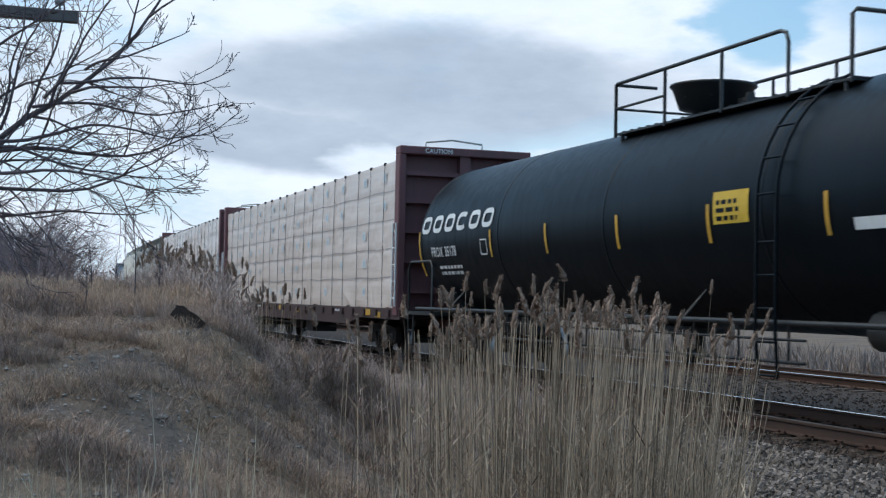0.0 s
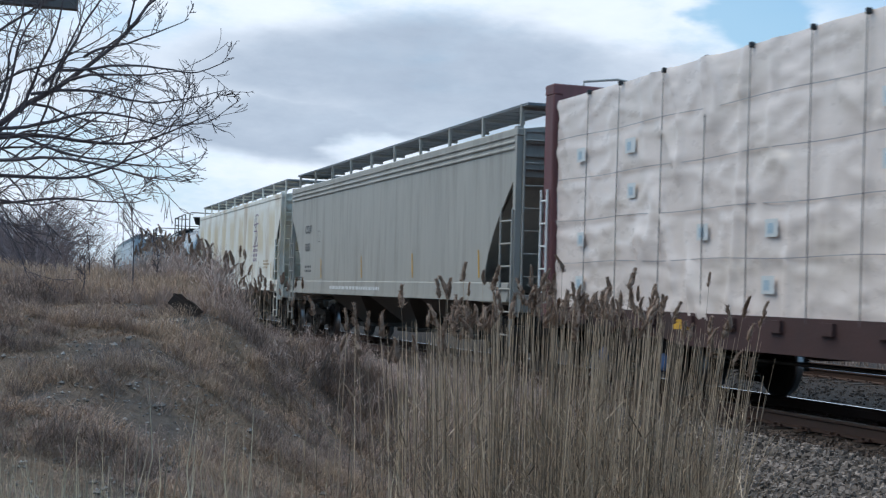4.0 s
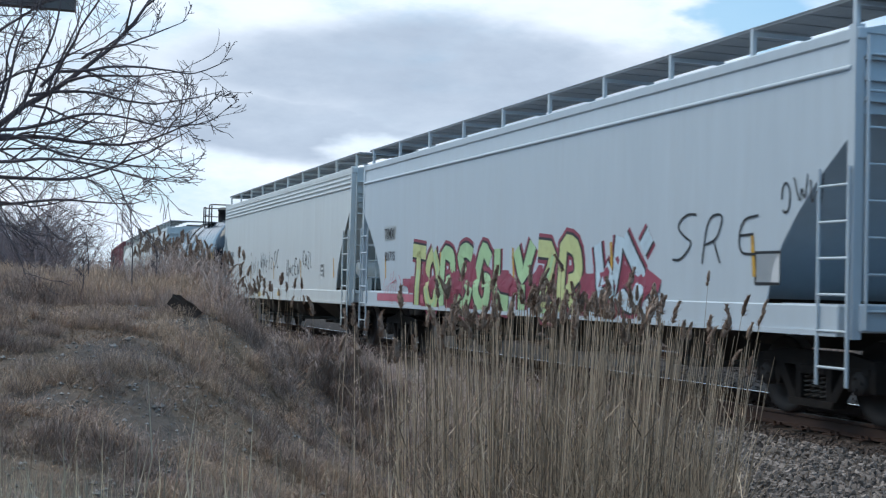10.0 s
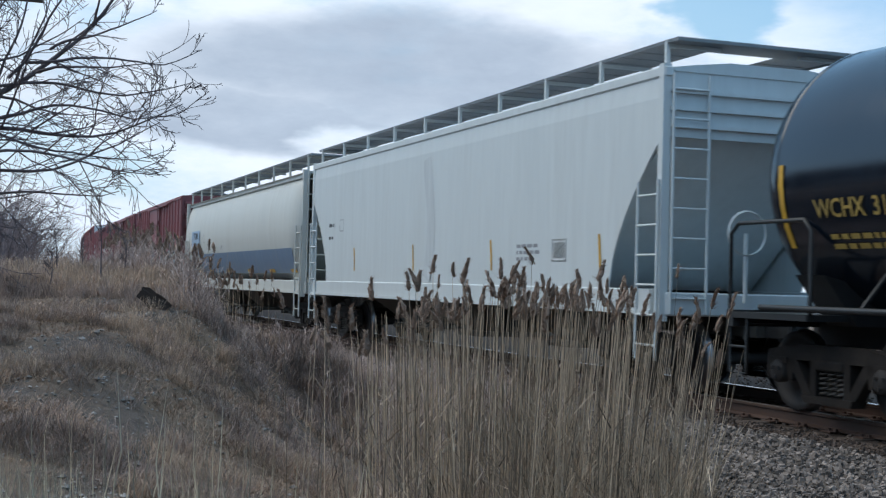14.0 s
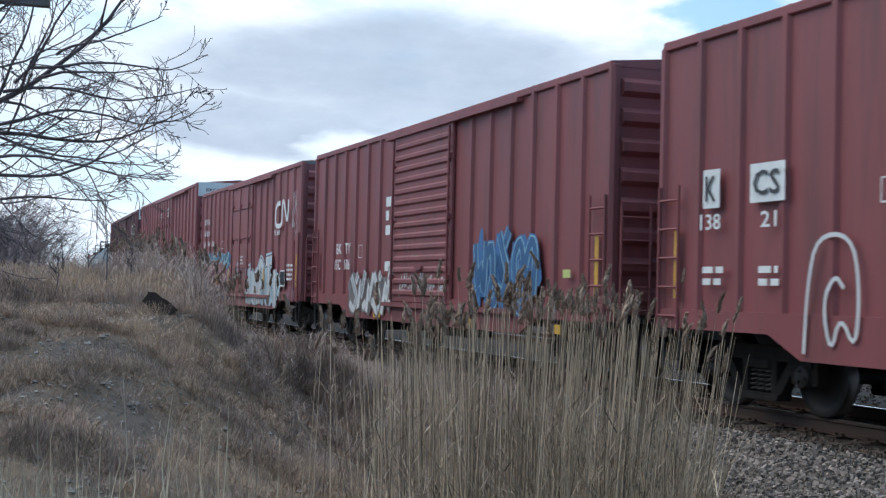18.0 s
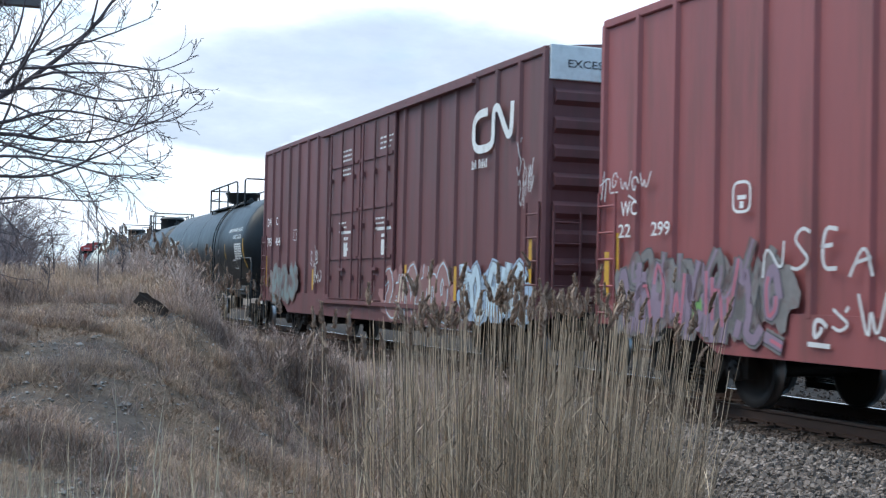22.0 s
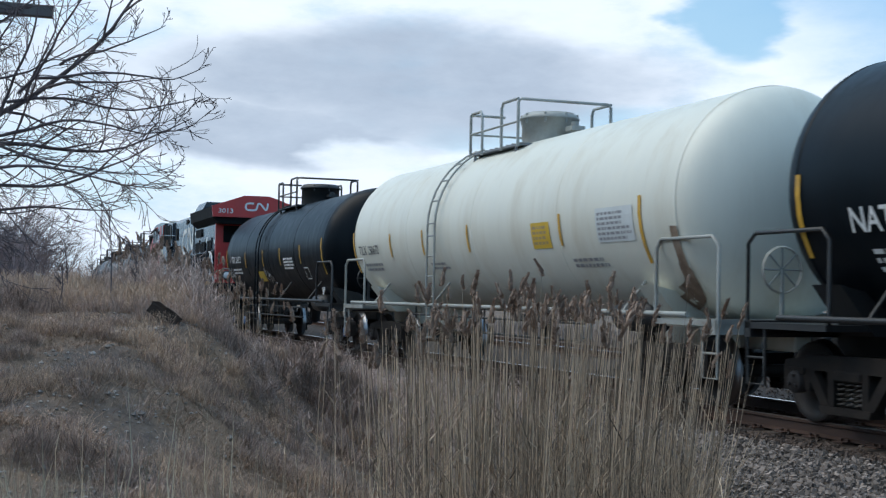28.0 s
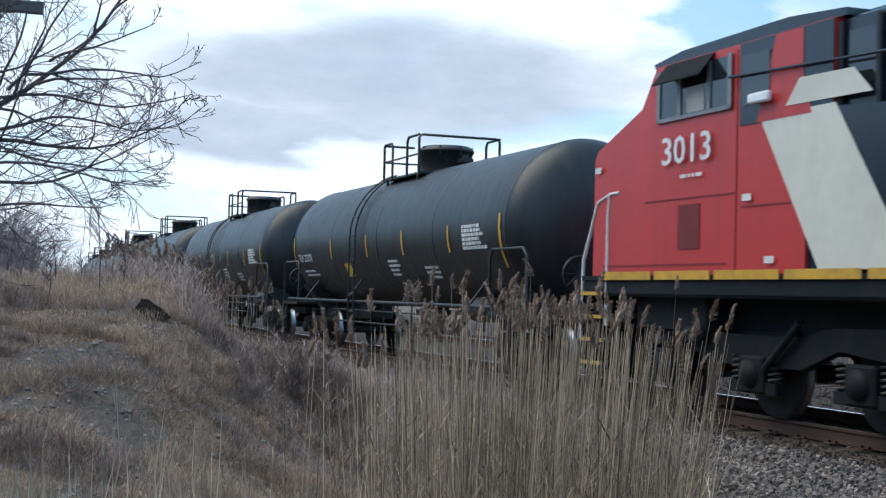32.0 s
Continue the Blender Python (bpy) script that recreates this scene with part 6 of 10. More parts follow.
class Marks:
    """Puts markings on one wagon; places are given along the train, as for the wagons themselves."""

    def __init__(self, car, mid, side):
        self.car, self.mid, self.side = car, mid, side

    def y(self, s):
        return s - self.mid

    def text(self, t, s, z, hgt, m=M_WHITE, width=None):
        g = Geo()
        w = write(g, t, self.y(s), z, hgt, self.side, width, lift=0.026)
        part("lettering", g, m, self.car, fix=False)
        return s - w

    def line(self, words, s, z, hgt, m=M_WHITE, gap=0.6):
        for t in words:
            s = self.text(t, s, z, hgt, m) - hgt * gap

    def bars(self, s, width, z_top, rows, pitch, m=M_WHITE, seed=1, gap=0.45):
        g = Geo()
        bars(g, self.y(s), width, z_top, rows, pitch, self.side, seed=seed, gap=gap, lift=0.012)
        tagged(part("small_print", g, m, self.car, fix=False), kind="stuff")

    def word(self, s, sizes, z, hgt, m=M_WHITE, gap=0.5):
        """A company's name as upright bars, in groups."""
        for n in sizes:
            g = Geo()
            for k in range(n):
                panel(g, self.y(s), hgt * 0.26, z, hgt * (0.72 if k % 2 else 1.0), self.side, lift=0.012, steps=1)
                s -= hgt * 0.52
            part("company_name", g, m, self.car, fix=False)
            s -= hgt * gap

    def panel(self, s, width, z, hgt, m, name="label_plate", label="", slant=0.0, lift=0.010):
        g = Geo()
        panel(g, self.y(s), width, z, hgt, self.side, lift=lift, slant=slant)
        return part(name, g, m, self.car, label, fix=False)

    def outline(self, s, width, z, hgt, m=M_WHITE, stroke=0.03, slant=0.0):
        g = Geo()
        y = self.y(s)
        k = slant
        band(g, [(y, z), (y - width, z), (y - width - k * hgt, z + hgt), (y - k * hgt, z + hgt), (y, z)], stroke, self.side, lift=0.012)
        part("frame_mark", g, m, self.car, fix=False)

    def strips(self, places, z=2.14, hgt=0.48, w=0.075):
        for s in places:
            self.panel(s + w / 2, w, z, hgt, M_YELLOW, "reflective_strip", lift=0.014)

    def block_word(self, s_left, s_right, z, hgt, m=M_WHITE, n=6, slant=0.18):
        """Company word mark, as plain slanted loops."""
        wl = (s_left - s_right) / n
        for k in range(n):
            g = Geo()
            ring_mark(g, self.y(s_left - wl * k) - wl * 0.10, wl * 0.62, z + hgt * 0.12, hgt * 0.76, hgt * 0.26, self.side, slant, lift=0.013,
                      open_at=(2, 19) if k == 3 else None)
            part("company_mark", g, m, self.car, fix=False)

    def noodle(self, s_left, s_right, z0, z1, stroke, m=M_WHITE):
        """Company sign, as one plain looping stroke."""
        yl, yr = self.y(s_left), self.y(s_right)
        w, h = yl - yr, z1 - z0
        g = Geo()
        P = [(0.36, 0.92), (0.16, 0.92), (0.05, 0.82), (0.0, 0.66), (0.0, 0.26), (0.05, 0.10), (0.14, 0.02), (0.34, 0.02), (0.44, 0.06), (0.50, 0.18), (0.50, 0.80),
             (0.53, 0.94), (0.58, 0.97), (0.64, 0.90), (0.84, 0.24), (0.90, 0.22), (0.94, 0.30), (0.96, 1.0)]
        P = rounded(P)
        band(g, [(yl - u * w, z0 + v * h) for u, v in P], stroke, self.side, lift=0.012)
        part("company_sign", g, m, self.car, fix=False)

    def graffiti(self, s_left, s_right, z0, z1, colours, seed, letters=5, base=True, label="spray-painted graffiti lettering", word=""):
        g, forms = Geo(), []
        spray(g, self.y(s_left), s_left - s_right, z0, z1 - z0, self.side, 4, seed, letters, base, forms=forms, word=word)
        back = part("graffiti", g, colours, self.car, label, fix=False)
        for f in forms:
            part("painted_letter", f, colours, back, fix=False)

    def mural(self, s_left, s_right, z0, z1):
        """Four tall block letters, white above and green below, with black sides and stripes of cyan."""
        n = 4
        wl = (s_left - s_right) / n
        rng = random.Random(7)
        back, letters = Geo(), [Geo() for _ in range(n)]

        def shape(k, pts, slot, lift, loose=0.03):
            h = z1 - z0 + 0.11 * k
            out = []
            for u, v in pts:
                z = z0 + h * (v + rng.uniform(-loose, loose))
                out.append((self.side(z) - lift, self.y(s_left - wl * (k + u + rng.uniform(-loose, loose))), z))
            (back if lift < 0.0145 else letters[k]).add(out, [tuple(range(len(out)))], slot)

        def disc(u, v, ru, rv):
            return [(u + ru * math.cos(0.628 * i), v + rv * math.sin(0.628 * i)) for i in range(10)]
        for k in range(n):
            e = 0.001 * k
            shape(k, [(-0.04, -0.02), (1.05, -0.02), (1.06, 0.92), (0.98, 1.12), (0.82, 1.15), (0.62, 1.0), (0.30, 0.88), (-0.02, 0.72)], 0, 0.010 + e)
            shape(k, [(0.74, 1.00), (0.86, 1.10), (0.98, 1.04), (0.98, 0.86), (0.84, 0.90)], 5, 0.015)
            shape(k, [(0.05, 0.44), (0.05, 0.62), (0.28, 0.82), (0.72, 0.99), (0.70, 0.80), (0.58, 0.58), (0.50, 0.44)], 1, 0.016)
            shape(k, [(0.05, 0.06), (0.28, 0.04), (0.32, 0.30), (0.44, 0.46), (0.05, 0.46)], 2, 0.017)
            shape(k, [(0.05, 0.30), (0.20, 0.34), (0.16, 0.62), (0.05, 0.58)], 2, 0.018)
            shape(k, [(0.60, 0.50), (0.78, 0.46), (0.78, 0.90), (0.70, 0.84)], 3, 0.018)
            shape(k, [(0.62, 0.04), (0.76, 0.02), (0.80, 0.26), (0.62, 0.34)], 3, 0.018)
            shape(k, disc(0.50, 0.47, 0.19, 0.13), 6, 0.020)
            shape(k, disc(0.50, 0.30, 0.14, 0.12), 0, 0.021)
            shape(k, [(0.30, 0.02), (0.52, 0.0), (0.60, 0.20), (0.44, 0.28), (0.36, 0.16)], 1 if k % 2 else 6, 0.022)
            shape(k, [(0.40, 0.22), (0.52, 0.16), (0.56, 0.30), (0.46, 0.36)], 4 if k % 2 else 1, 0.023)
            for j in range(5):
                v = 0.06 + 0.17 * j
                shape(k, [(0.84, v + 0.09), (1.00, v), (1.00, v + 0.07), (0.84, v + 0.16)], 4, 0.019, 0.012)
        # the wide cyan face at the end of the last letter, with its striped foot
        shape(3, [(1.02, 0.60), (1.34, 0.44), (1.36, 0.66), (1.10, 0.93)], 4, 0.024, 0.01)
        shape(3, [(1.00, 0.36), (1.30, 0.14), (1.34, 0.40), (1.02, 0.56)], 0, 0.023, 0.01)
        for j in range(5):
            v = 0.02 + 0.09 * j
            shape(3, [(0.94, v + 0.12), (1.24, v - 0.02), (1.24, v + 0.02), (0.94, v + 0.17)], 4, 0.025, 0.008)
        for k in range(26):
            shape(rng.randrange(4), disc(rng.uniform(0.0, 1.0), rng.uniform(-0.02, 0.12), rng.uniform(0.05, 0.12), rng.uniform(0.025, 0.06)), rng.choice((0, 1, 2, 3, 6, 6, 4)), 0.026 + 0.0004 * k)
        paints = [C_BLK, C_WHT, C_LIMEGREEN, C_GRN, C_CYAN, C_SLATE, C_DARKGREEN]
        piece = part("graffiti", back, paints, self.car, "large green and white graffiti letters with black sides", fix=False)
        for one in letters:
            part("painted_letter", one, paints, piece, fix=False)

    def stones(self, s_left, s_right, z0, z1, seed):
        """Grey cobbles on black, lit along one edge."""
        g = Geo()
        rng = random.Random(seed)
        w = s_left - s_right
        edge = [(0.0, 0.0), (1.0, 0.0), (1.0, 0.62), (0.82, 0.80), (0.50, 1.0), (0.30, 1.0), (0.28, 0.45), (0.0, 0.30)]
        g.add([(self.side(z0) - 0.028, self.y(s_left - u * w), z0 + v * (z1 - z0)) for u, v in edge], [(0, 1, 2, 7), (2, 6, 7), (2, 3, 4, 5, 6)], 0)
        piece = part("graffiti", g, [C_BLK], self.car, "spray-painted grey stones", fix=False)
        for row in range(7):
            z = z0 + (z1 - z0) * (row + 0.5) / 7
            for c in range(3):
                u, v = (c + 0.5 + 0.5 * (row % 2)) / 3 - 0.06 + rng.uniform(-0.05, 0.05), (row + 0.5) / 7
                u = min(u, 0.88)
                if u > 0.98 - 0.35 * max(v - 0.6, 0) * 2 or (v > 0.38 and u < 0.36):
                    continue
                ry, rz = w / 6 * rng.uniform(0.80, 1.1), (z1 - z0) / 14 * rng.uniform(0.85, 1.25)
                cy, cz, turn = self.y(s_left - u * w) + rng.uniform(-0.02, 0.02), z + rng.uniform(-0.02, 0.02), rng.uniform(0, 1)
                g = Geo()
                radii = [rng.uniform(0.82, 1.08) for _ in range(9)]
                for slot, q, dy, dz in ((1, 1.0, 0, 0), (2, 0.86, 0.018, -0.014), (3, 0.5, 0.03, -0.03)):
                    g.add([(self.side(cz) - 0.030 - 0.001 * slot, cy + dy + math.cos(0.698 * i + turn) * ry * q * radii[i], cz + dz + math.sin(0.698 * i + turn) * rz * q * radii[i]) for i in range(9)], [tuple(range(9))], slot)
                part("painted_stone", g, [C_BLK, C_GRY, C_SLATE, C_SMOKE], piece, fix=False)

    def faded(self, s_left, s_right, z0, z1, m, seed, label="faded spray-painted patch"):
        """An old coat of sprayed paint with a ragged top."""
        rng = random.Random(seed)
        g = Geo()
        n = int((s_left - s_right) / 0.08)
        for k in range(n):
            top = z1 - 0.09 * (1 + math.sin(k * 0.45) * math.sin(k * 0.17 + 1)) - abs(rng.gauss(0, 0.025))
            low = z0 + rng.uniform(0, 0.06)
            panel(g, self.y(s_left - (s_left - s_right) * k / n), (s_left - s_right) / n, low, top - low, self.side, lift=0.008, steps=1)
        part("graffiti", g, m, self.car, label, fix=False)

    def scrawl(self, s_left, s_right, z0, z1, m, seed, stroke=0.035, word=""):
        forms = []
        tag(None, self.y(s_left), s_left - s_right, z0, z1 - z0, self.side, seed, stroke, lift=0.02, forms=forms, word=word)
        first = part("graffiti_tag", forms[0], m, self.car, fix=False)
        for one in forms[1:]:
            part("tag_letter", one, m, first, fix=False)

    def diamond(self, s, z, size, m=M_WHITE):
        y = self.y(s)
        x = self.side(z) - 0.03
        g = Geo().add([(x, y, z - size), (x, y - size * 0.7, z), (x, y, z + size), (x, y + size * 0.7, z)], [(0, 1, 2, 3)])
        p = part("hazard_placard", g, m, self.car, "white diamond hazard placard", fix=False)
        g = Geo().add([(x - 0.004, y, z - size * 0.4), (x - 0.004, y - size * 0.28, z), (x - 0.004, y, z + size * 0.4), (x - 0.004, y + size * 0.28, z)], [(0, 1, 2, 3)])
        part("placard_symbol", g, C_GRY, p, fix=False)


def tank(s0, s1, label, paint, hatch, rail, ladder_s, strips, r=1.47, zc=2.56, **kw):
    f = lambda s: (s - s0) / (s1 - s0)
    car = tank_car(s0, s1, label, paint, hatch=f(hatch), rail_from=f(rail[0]), rail_to=f(rail[1]), ladder_at=f(ladder_s), strips=0, r=r, zc=zc, **kw)
    mk = Marks(car, (s0 + s1) / 2, round_side(r, zc))
    mk.strips(strips[1:-1])
    mk.strips([strips[0], strips[-1]], 1.84, 0.9, 0.085)
    return mk


def hopper(s0, s1, label, paint, **kw):
    car = hopper_car(s0, s1, label, paint, **kw)
    if kw.get("rounded"):
        side = lambda z: -(0.775 + 0.83 * math.sqrt(max(1 - ((z - 2.85) / 1.75) ** 2, 0.02)))
    else:
        side = lambda z: -(1.585 if z < 1.5 else 1.56 if z < 3.9 else 1.56 - (z - 3.9) * 0.12)
    return Marks(car, (s0 + s1) / 2, side)


def box(s0, s1, label, paint, doors, **kw):
    d = tuple(((a - s0) / (s1 - s0), (b - s0) / (s1 - s0)) for a, b in doors)
    car = boxcar(s0, s1, label, paint, doors=d, **kw)
    return Marks(car, (s0 + s1) / 2, flat_side(-1.632))


# ---- the train, front to back ----
def build_train():
    m = tank(-204.6, -188.1, "black tank wagon with white company mark and roof railing", M_TANK, -196.8, (-201.3, -195.45), -200.75,
             (-204.4, -201.75, -199.3, -196.8, -194.3, -191.9, -188.0), shift=(-0.9, 0.6), tub=True, r=1.54, zc=2.57)
    m.block_word(-188.1, -192.1, 2.68, 0.34)
    m.line(["PROX", "35178"], -188.75, 2.20, 0.20)
    m.bars(-189.0, 1.7, 2.08, 2, 0.11)
    m.outline(-191.4, 0.3, 2.2, 0.26)
    m.panel(-199.42, 0.80, 2.36, 0.40, C_BRIGHTYEL, "warning_label", "yellow warning label")
    m.bars(-199.50, 0.62, 2.70, 3, 0.10, M_TANK, 4)
    m.panel(-202.2, 1.1, 2.18, 0.13, M_WHITE)

    car = centerbeam(-186.2, -163.9, "centre-beam wagon stacked with lumber in white wrap", 3)
    m = Marks(car, (-186.2 - 163.9) / 2, flat_side(-1.482))
    m.text("AOK", -166.2, 0.96, 0.17, M_WHITE, 0.50)
    m.text("281", -167.25, 0.96, 0.17, M_WHITE, 0.46)
    for a in (-164.85, -174.0, -183.9):
        m.panel(a, 0.42, 0.98, 0.14, M_YELLOW, "reflective_strip")
    for k, a in enumerate((-170.5, -178.2, -181.0)):
        m.bars(a, 0.8, 1.12, 1, 0.08, M_WHITE, k)
    centerbeam(-162.3, -141.2, "centre-beam wagon stacked with lumber in wrinkled wrap", 4, loose=True)

    m = hopper(-139.9, -122.9, "plain grey covered hopper wagon with dark lettering", M_HOPGREY, shift=(0.1, 0.2), top=4.22, sill=1.22, panels=7, beads=3)
    m.text("CCLX", -124.7, 2.80, 0.22, M_DARKTXT)
    m.text("92057", -124.7, 2.33, 0.20, M_DARKTXT)
    m.bars(-124.7, 1.0, 1.98, 2, 0.11, M_DARKTXT, 3)
    m.outline(-126.1, 0.22, 2.55, 0.28, M_DARKTXT, 0.02)
    m.bars(-127.6, 5.0, 1.46, 1, 0.14, M_WHITE, 5)

    m = hopper(-121.45, -104.4, "rust-stained cream covered hopper wagon with black graffiti tags", M_HOPCREAM, shift=(0.3, -0.42), top=4.22, sill=1.24, panels=9, cut_from=3.6, cut=1.05)
    m.text("516123", -106.15, 2.0, 0.20, M_DARKTXT)
    m.panel(-106.1, 0.75, 2.36, 0.34, C_PALEMAUVE)
    for sgn, pts in ((0, [(-117.75, 3.60), (-117.5, 3.68), (-117.15, 3.55), (-117.1, 3.35), (-117.35, 3.22)]), (1, [(-117.0, 3.32), (-117.8, 3.36)]), (2, [(-117.4, 3.55), (-117.42, 2.66)]),
                     (3, [(-117.1, 3.12), (-117.65, 3.12), (-117.7, 2.95), (-117.45, 2.86), (-117.1, 2.66)]), (4, [(-117.45, 2.9), (-117.8, 2.66)]), (5, [(-116.95, 2.62), (-117.8, 2.64)])):
        g = Geo()
        band(g, rounded(rounded([(m.y(a), b) for a, b in pts])), 0.045, m.side, lift=0.02)
        part("company_sign", g, C_MAUVE, m.car, fix=False)
    m.bars(-116.98, 0.78, 2.60, 3, 0.155, C_MAUVE, 2, 0.35)
    m.scrawl(-107.3, -110.4, 1.50, 2.0, C_BLK, 5, 0.032)
    m.scrawl(-107.6, -110.6, 1.48, 1.85, C_BLK, 55, 0.026)
    m.scrawl(-110.4, -112.4, 1.50, 2.1, C_GRY, 6, 0.035)
    m.scrawl(-110.6, -112.2, 1.80, 2.15, C_RED, 56, 0.03)
    m.scrawl(-112.9, -115.1, 1.48, 2.3, C_GRY, 7, 0.07)
    m.panel(-118.1, 0.42, 1.62, 0.34, C_GRY, "notice_board")
    m.bars(-118.8, 1.0, 2.2, 3, 0.10, C_TAN, 8)

    m = tank(-102.6, -85.2, "glossy black tank wagon with white company mark", M_TANK_GLOSS, -94.3, (-95.3, -88.9), -88.9,
             (-102.4, -98.8, -96.0, -93.4, -91.0, -88.6, -85.0), shift=(-0.69, 0.54), tub=True, r=1.55, zc=2.60, gate=1.3)
    m.block_word(-85.75, -89.0, 2.70, 0.34)
    m.line(["PROX", "37491"], -86.2, 2.15, 0.20)
    m.bars(-86.4, 1.7, 2.03, 2, 0.10)
    m.outline(-88.95, 0.28, 2.18, 0.28)
    m.panel(-91.8, 1.9, 1.78, 0.11, M_WHITE, slant=0.4)
    m.panel(-92.4, 1.2, 1.62, 0.10, M_WHITE, slant=0.4)
    m.bars(-99.1, 1.8, 2.30, 2, 0.12, M_WHITE, 6, 0.3)
    m.bars(-101.0, 1.2, 2.64, 7, 0.08, M_WHITE, 3, 0.3)
    m.outline(-100.9, 0.42, 1.66, 0.30, slant=0.3)

    m = tank(-82.2, -70.7, "short dusty black tank wagon with yellow numbers", M_TANK, -76.2, (-78.0, -75.5), -83.4,
             (-82.1, -80.0, -77.9, -75.3, -73.1, -70.7), shift=(-1.08, 0.66), r=1.44, zc=2.60, dome=0.22, dome_r=0.5)
    m.line(["UTLX", "666242"], -70.95, 2.14, 0.21, M_YTXT)
    g = Geo().lathe([(-0.45, 1.442), (-0.44, 1.452), (0.44, 1.452), (0.45, 1.442)], (0, m.y(-76.1), 2.60), "y", 64)
    part("jacket_patch", g, mat("bare_metal_jacket", (0.16, 0.17, 0.18), 0.4, 0.5, vary=0.25, stretch=STREAK), m.car, "bare grey metal band round the tank")
    m.panel(-77.95, 0.95, 2.10, 0.36, C_OLIVE)
    m.panel(-81.0, 1.2, 1.92, 0.36, C_OLIVE)
    m.panel(-81.0, 1.2, 2.36, 0.40, C_TAN)
    m.bars(-81.05, 1.05, 2.72, 8, 0.09, M_TANK, 7)
    m.outline(-79.9, 0.55, 1.72, 0.32, slant=0.2)
    m.diamond(-81.8, 1.5, 0.24)

    m = hopper(-68.55, -50.2, "pale blue-grey hopper with a large lime graffiti piece", M_HOPBLUE, shift=(0.07, -0.23), eave=4.08, walk_h=0.25, top=4.33, sill=1.0, panels=8, beads=1, cut_from=3.1, cut=1.6)
    m.panel(-51.95, 0.85, 2.40, 0.32, M_HOPWHITE)
    m.text("TIMX", -52.03, 2.44, 0.23, M_DARKTXT)
    m.text("901715", -52.05, 1.97, 0.20, M_DARKTXT)
    m.scrawl(-52.0, -53.5, 1.0, 1.9, C_PINK, 12, 0.03)
    m.panel(-51.6, 4.5, 1.10, 0.16, C_PINK, "paint_smear")
    m.graffiti(-53.9, -62.1, 1.00, 2.20, [C_BLK, C_PALELIME, C_MAROON, C_MINT], 21, word="TOPSGLYZR")
    m.graffiti(-62.5, -64.1, 1.02, 2.25, [C_BLK, C_ICE, C_MAROON, C_WHT], 22, 2)
    m.scrawl(-64.7, -67.0, 1.70, 2.35, C_BLK, 14, 0.055, "SRE")
    m.scrawl(-67.2, -68.0, 2.2, 2.8, C_BLK, 15, 0.035)
    m.panel(-66.7, 0.5, 1.52, 0.36, C_WHT)
    m.outline(-66.7, 0.5, 1.52, 0.36, C_BLK, 0.04)

    m = hopper(-49.2, -31.1, "white covered hopper wagon with black graffiti tags", M_HOPWHITE, shift=(0.15, 0.0), eave=4.14, walk_h=0.245, top=4.38, sill=1.0, panels=8, beads=4, cut=1.3, tank_end=True)
    m.text("CCBX", -32.55, 2.36, 0.18, M_DARKTXT)
    m.text("58186", -32.55, 2.05, 0.17, M_DARKTXT)
    m.outline(-33.9, 0.3, 2.3, 0.22, C_GRY, 0.02)
    m.scrawl(-36.3, -37.9, 1.62, 2.2, C_BLK, 31, 0.05, "RNI")
    m.scrawl(-38.1, -40.9, 1.80, 2.40, C_BLK, 32, 0.055, "WNEIZSC")
    m.scrawl(-44.1, -45.3, 1.85, 2.45, C_BLK, 33, 0.055, "CRZL")
    m.scrawl(-42.0, -43.8, 1.55, 2.10, C_BLK, 35, 0.055, "UNCEN")
    m.panel(-46.2, 0.40, 1.62, 0.34, C_BLK)
    m.bars(-46.24, 0.32, 1.92, 3, 0.11, M_WHITE, 8)
    m.panel(-37.9, 0.4, 1.04, 0.14, C_YEL)
    m.panel(-40.9, 0.2, 1.08, 0.14, C_BRIGHTYEL)

    m = tank(-28.3, -14.2, "glossy black tank wagon with yellow lettering and strips", M_TANK_GLOSS, -22.15, (-22.75, -20.3), -20.4,
             (-28.2, -25.55, -22.5, -19.3, -17.2, -14.3), shift=(-1.42, 0.95), dome=0.55, dome_r=0.52, r=1.55, zc=2.61)
    m.line(["WCHX", "31165"], -14.85, 2.14, 0.20, M_YTXT)
    m.bars(-15.0, 1.6, 2.02, 2, 0.10, M_YTXT, 3)
    m.panel(-23.1, 0.85, 1.98, 0.30, C_BRIGHTYEL, "warning_label", "yellow warning label")
    m.bars(-23.15, 0.7, 2.24, 3, 0.08, M_TANK, 2)
    m.bars(-26.95, 1.15, 2.68, 7, 0.075, M_YTXT, 4, 0.2)
    m.outline(-27.7, 0.36, 1.62, 0.26, slant=0.25)
    m.bars(-27.0, 0.8, 1.85, 2, 0.12, M_YTXT, 9)
    m.panel(-28.6, 0.7, 1.10, 0.09, C_BRIGHTYEL)

    m = hopper(-11.85, 5.15, "white ribbed covered hopper wagon with grey streaks", M_HOPWHITE, shift=(0.14, 0.14), eave=4.08, walk_h=0.27, top=4.30, sill=1.06, panels=7)
    m.bars(3.6, 0.5, 2.75, 1, 0.14, M_DARKTXT, 2)
    m.bars(3.6, 0.55, 2.45, 1, 0.13, M_DARKTXT, 3)
    m.outline(2.7, 0.3, 2.5, 0.25, C_GRY, 0.02)
    m.bars(-7.3, 0.9, 2.05, 3, 0.10, C_GRY, 5)
    m.panel(-8.6, 0.5, 1.72, 0.34, C_BLK)
    m.outline(-8.65, 0.4, 1.76, 0.26, M_WHITE, 0.03)
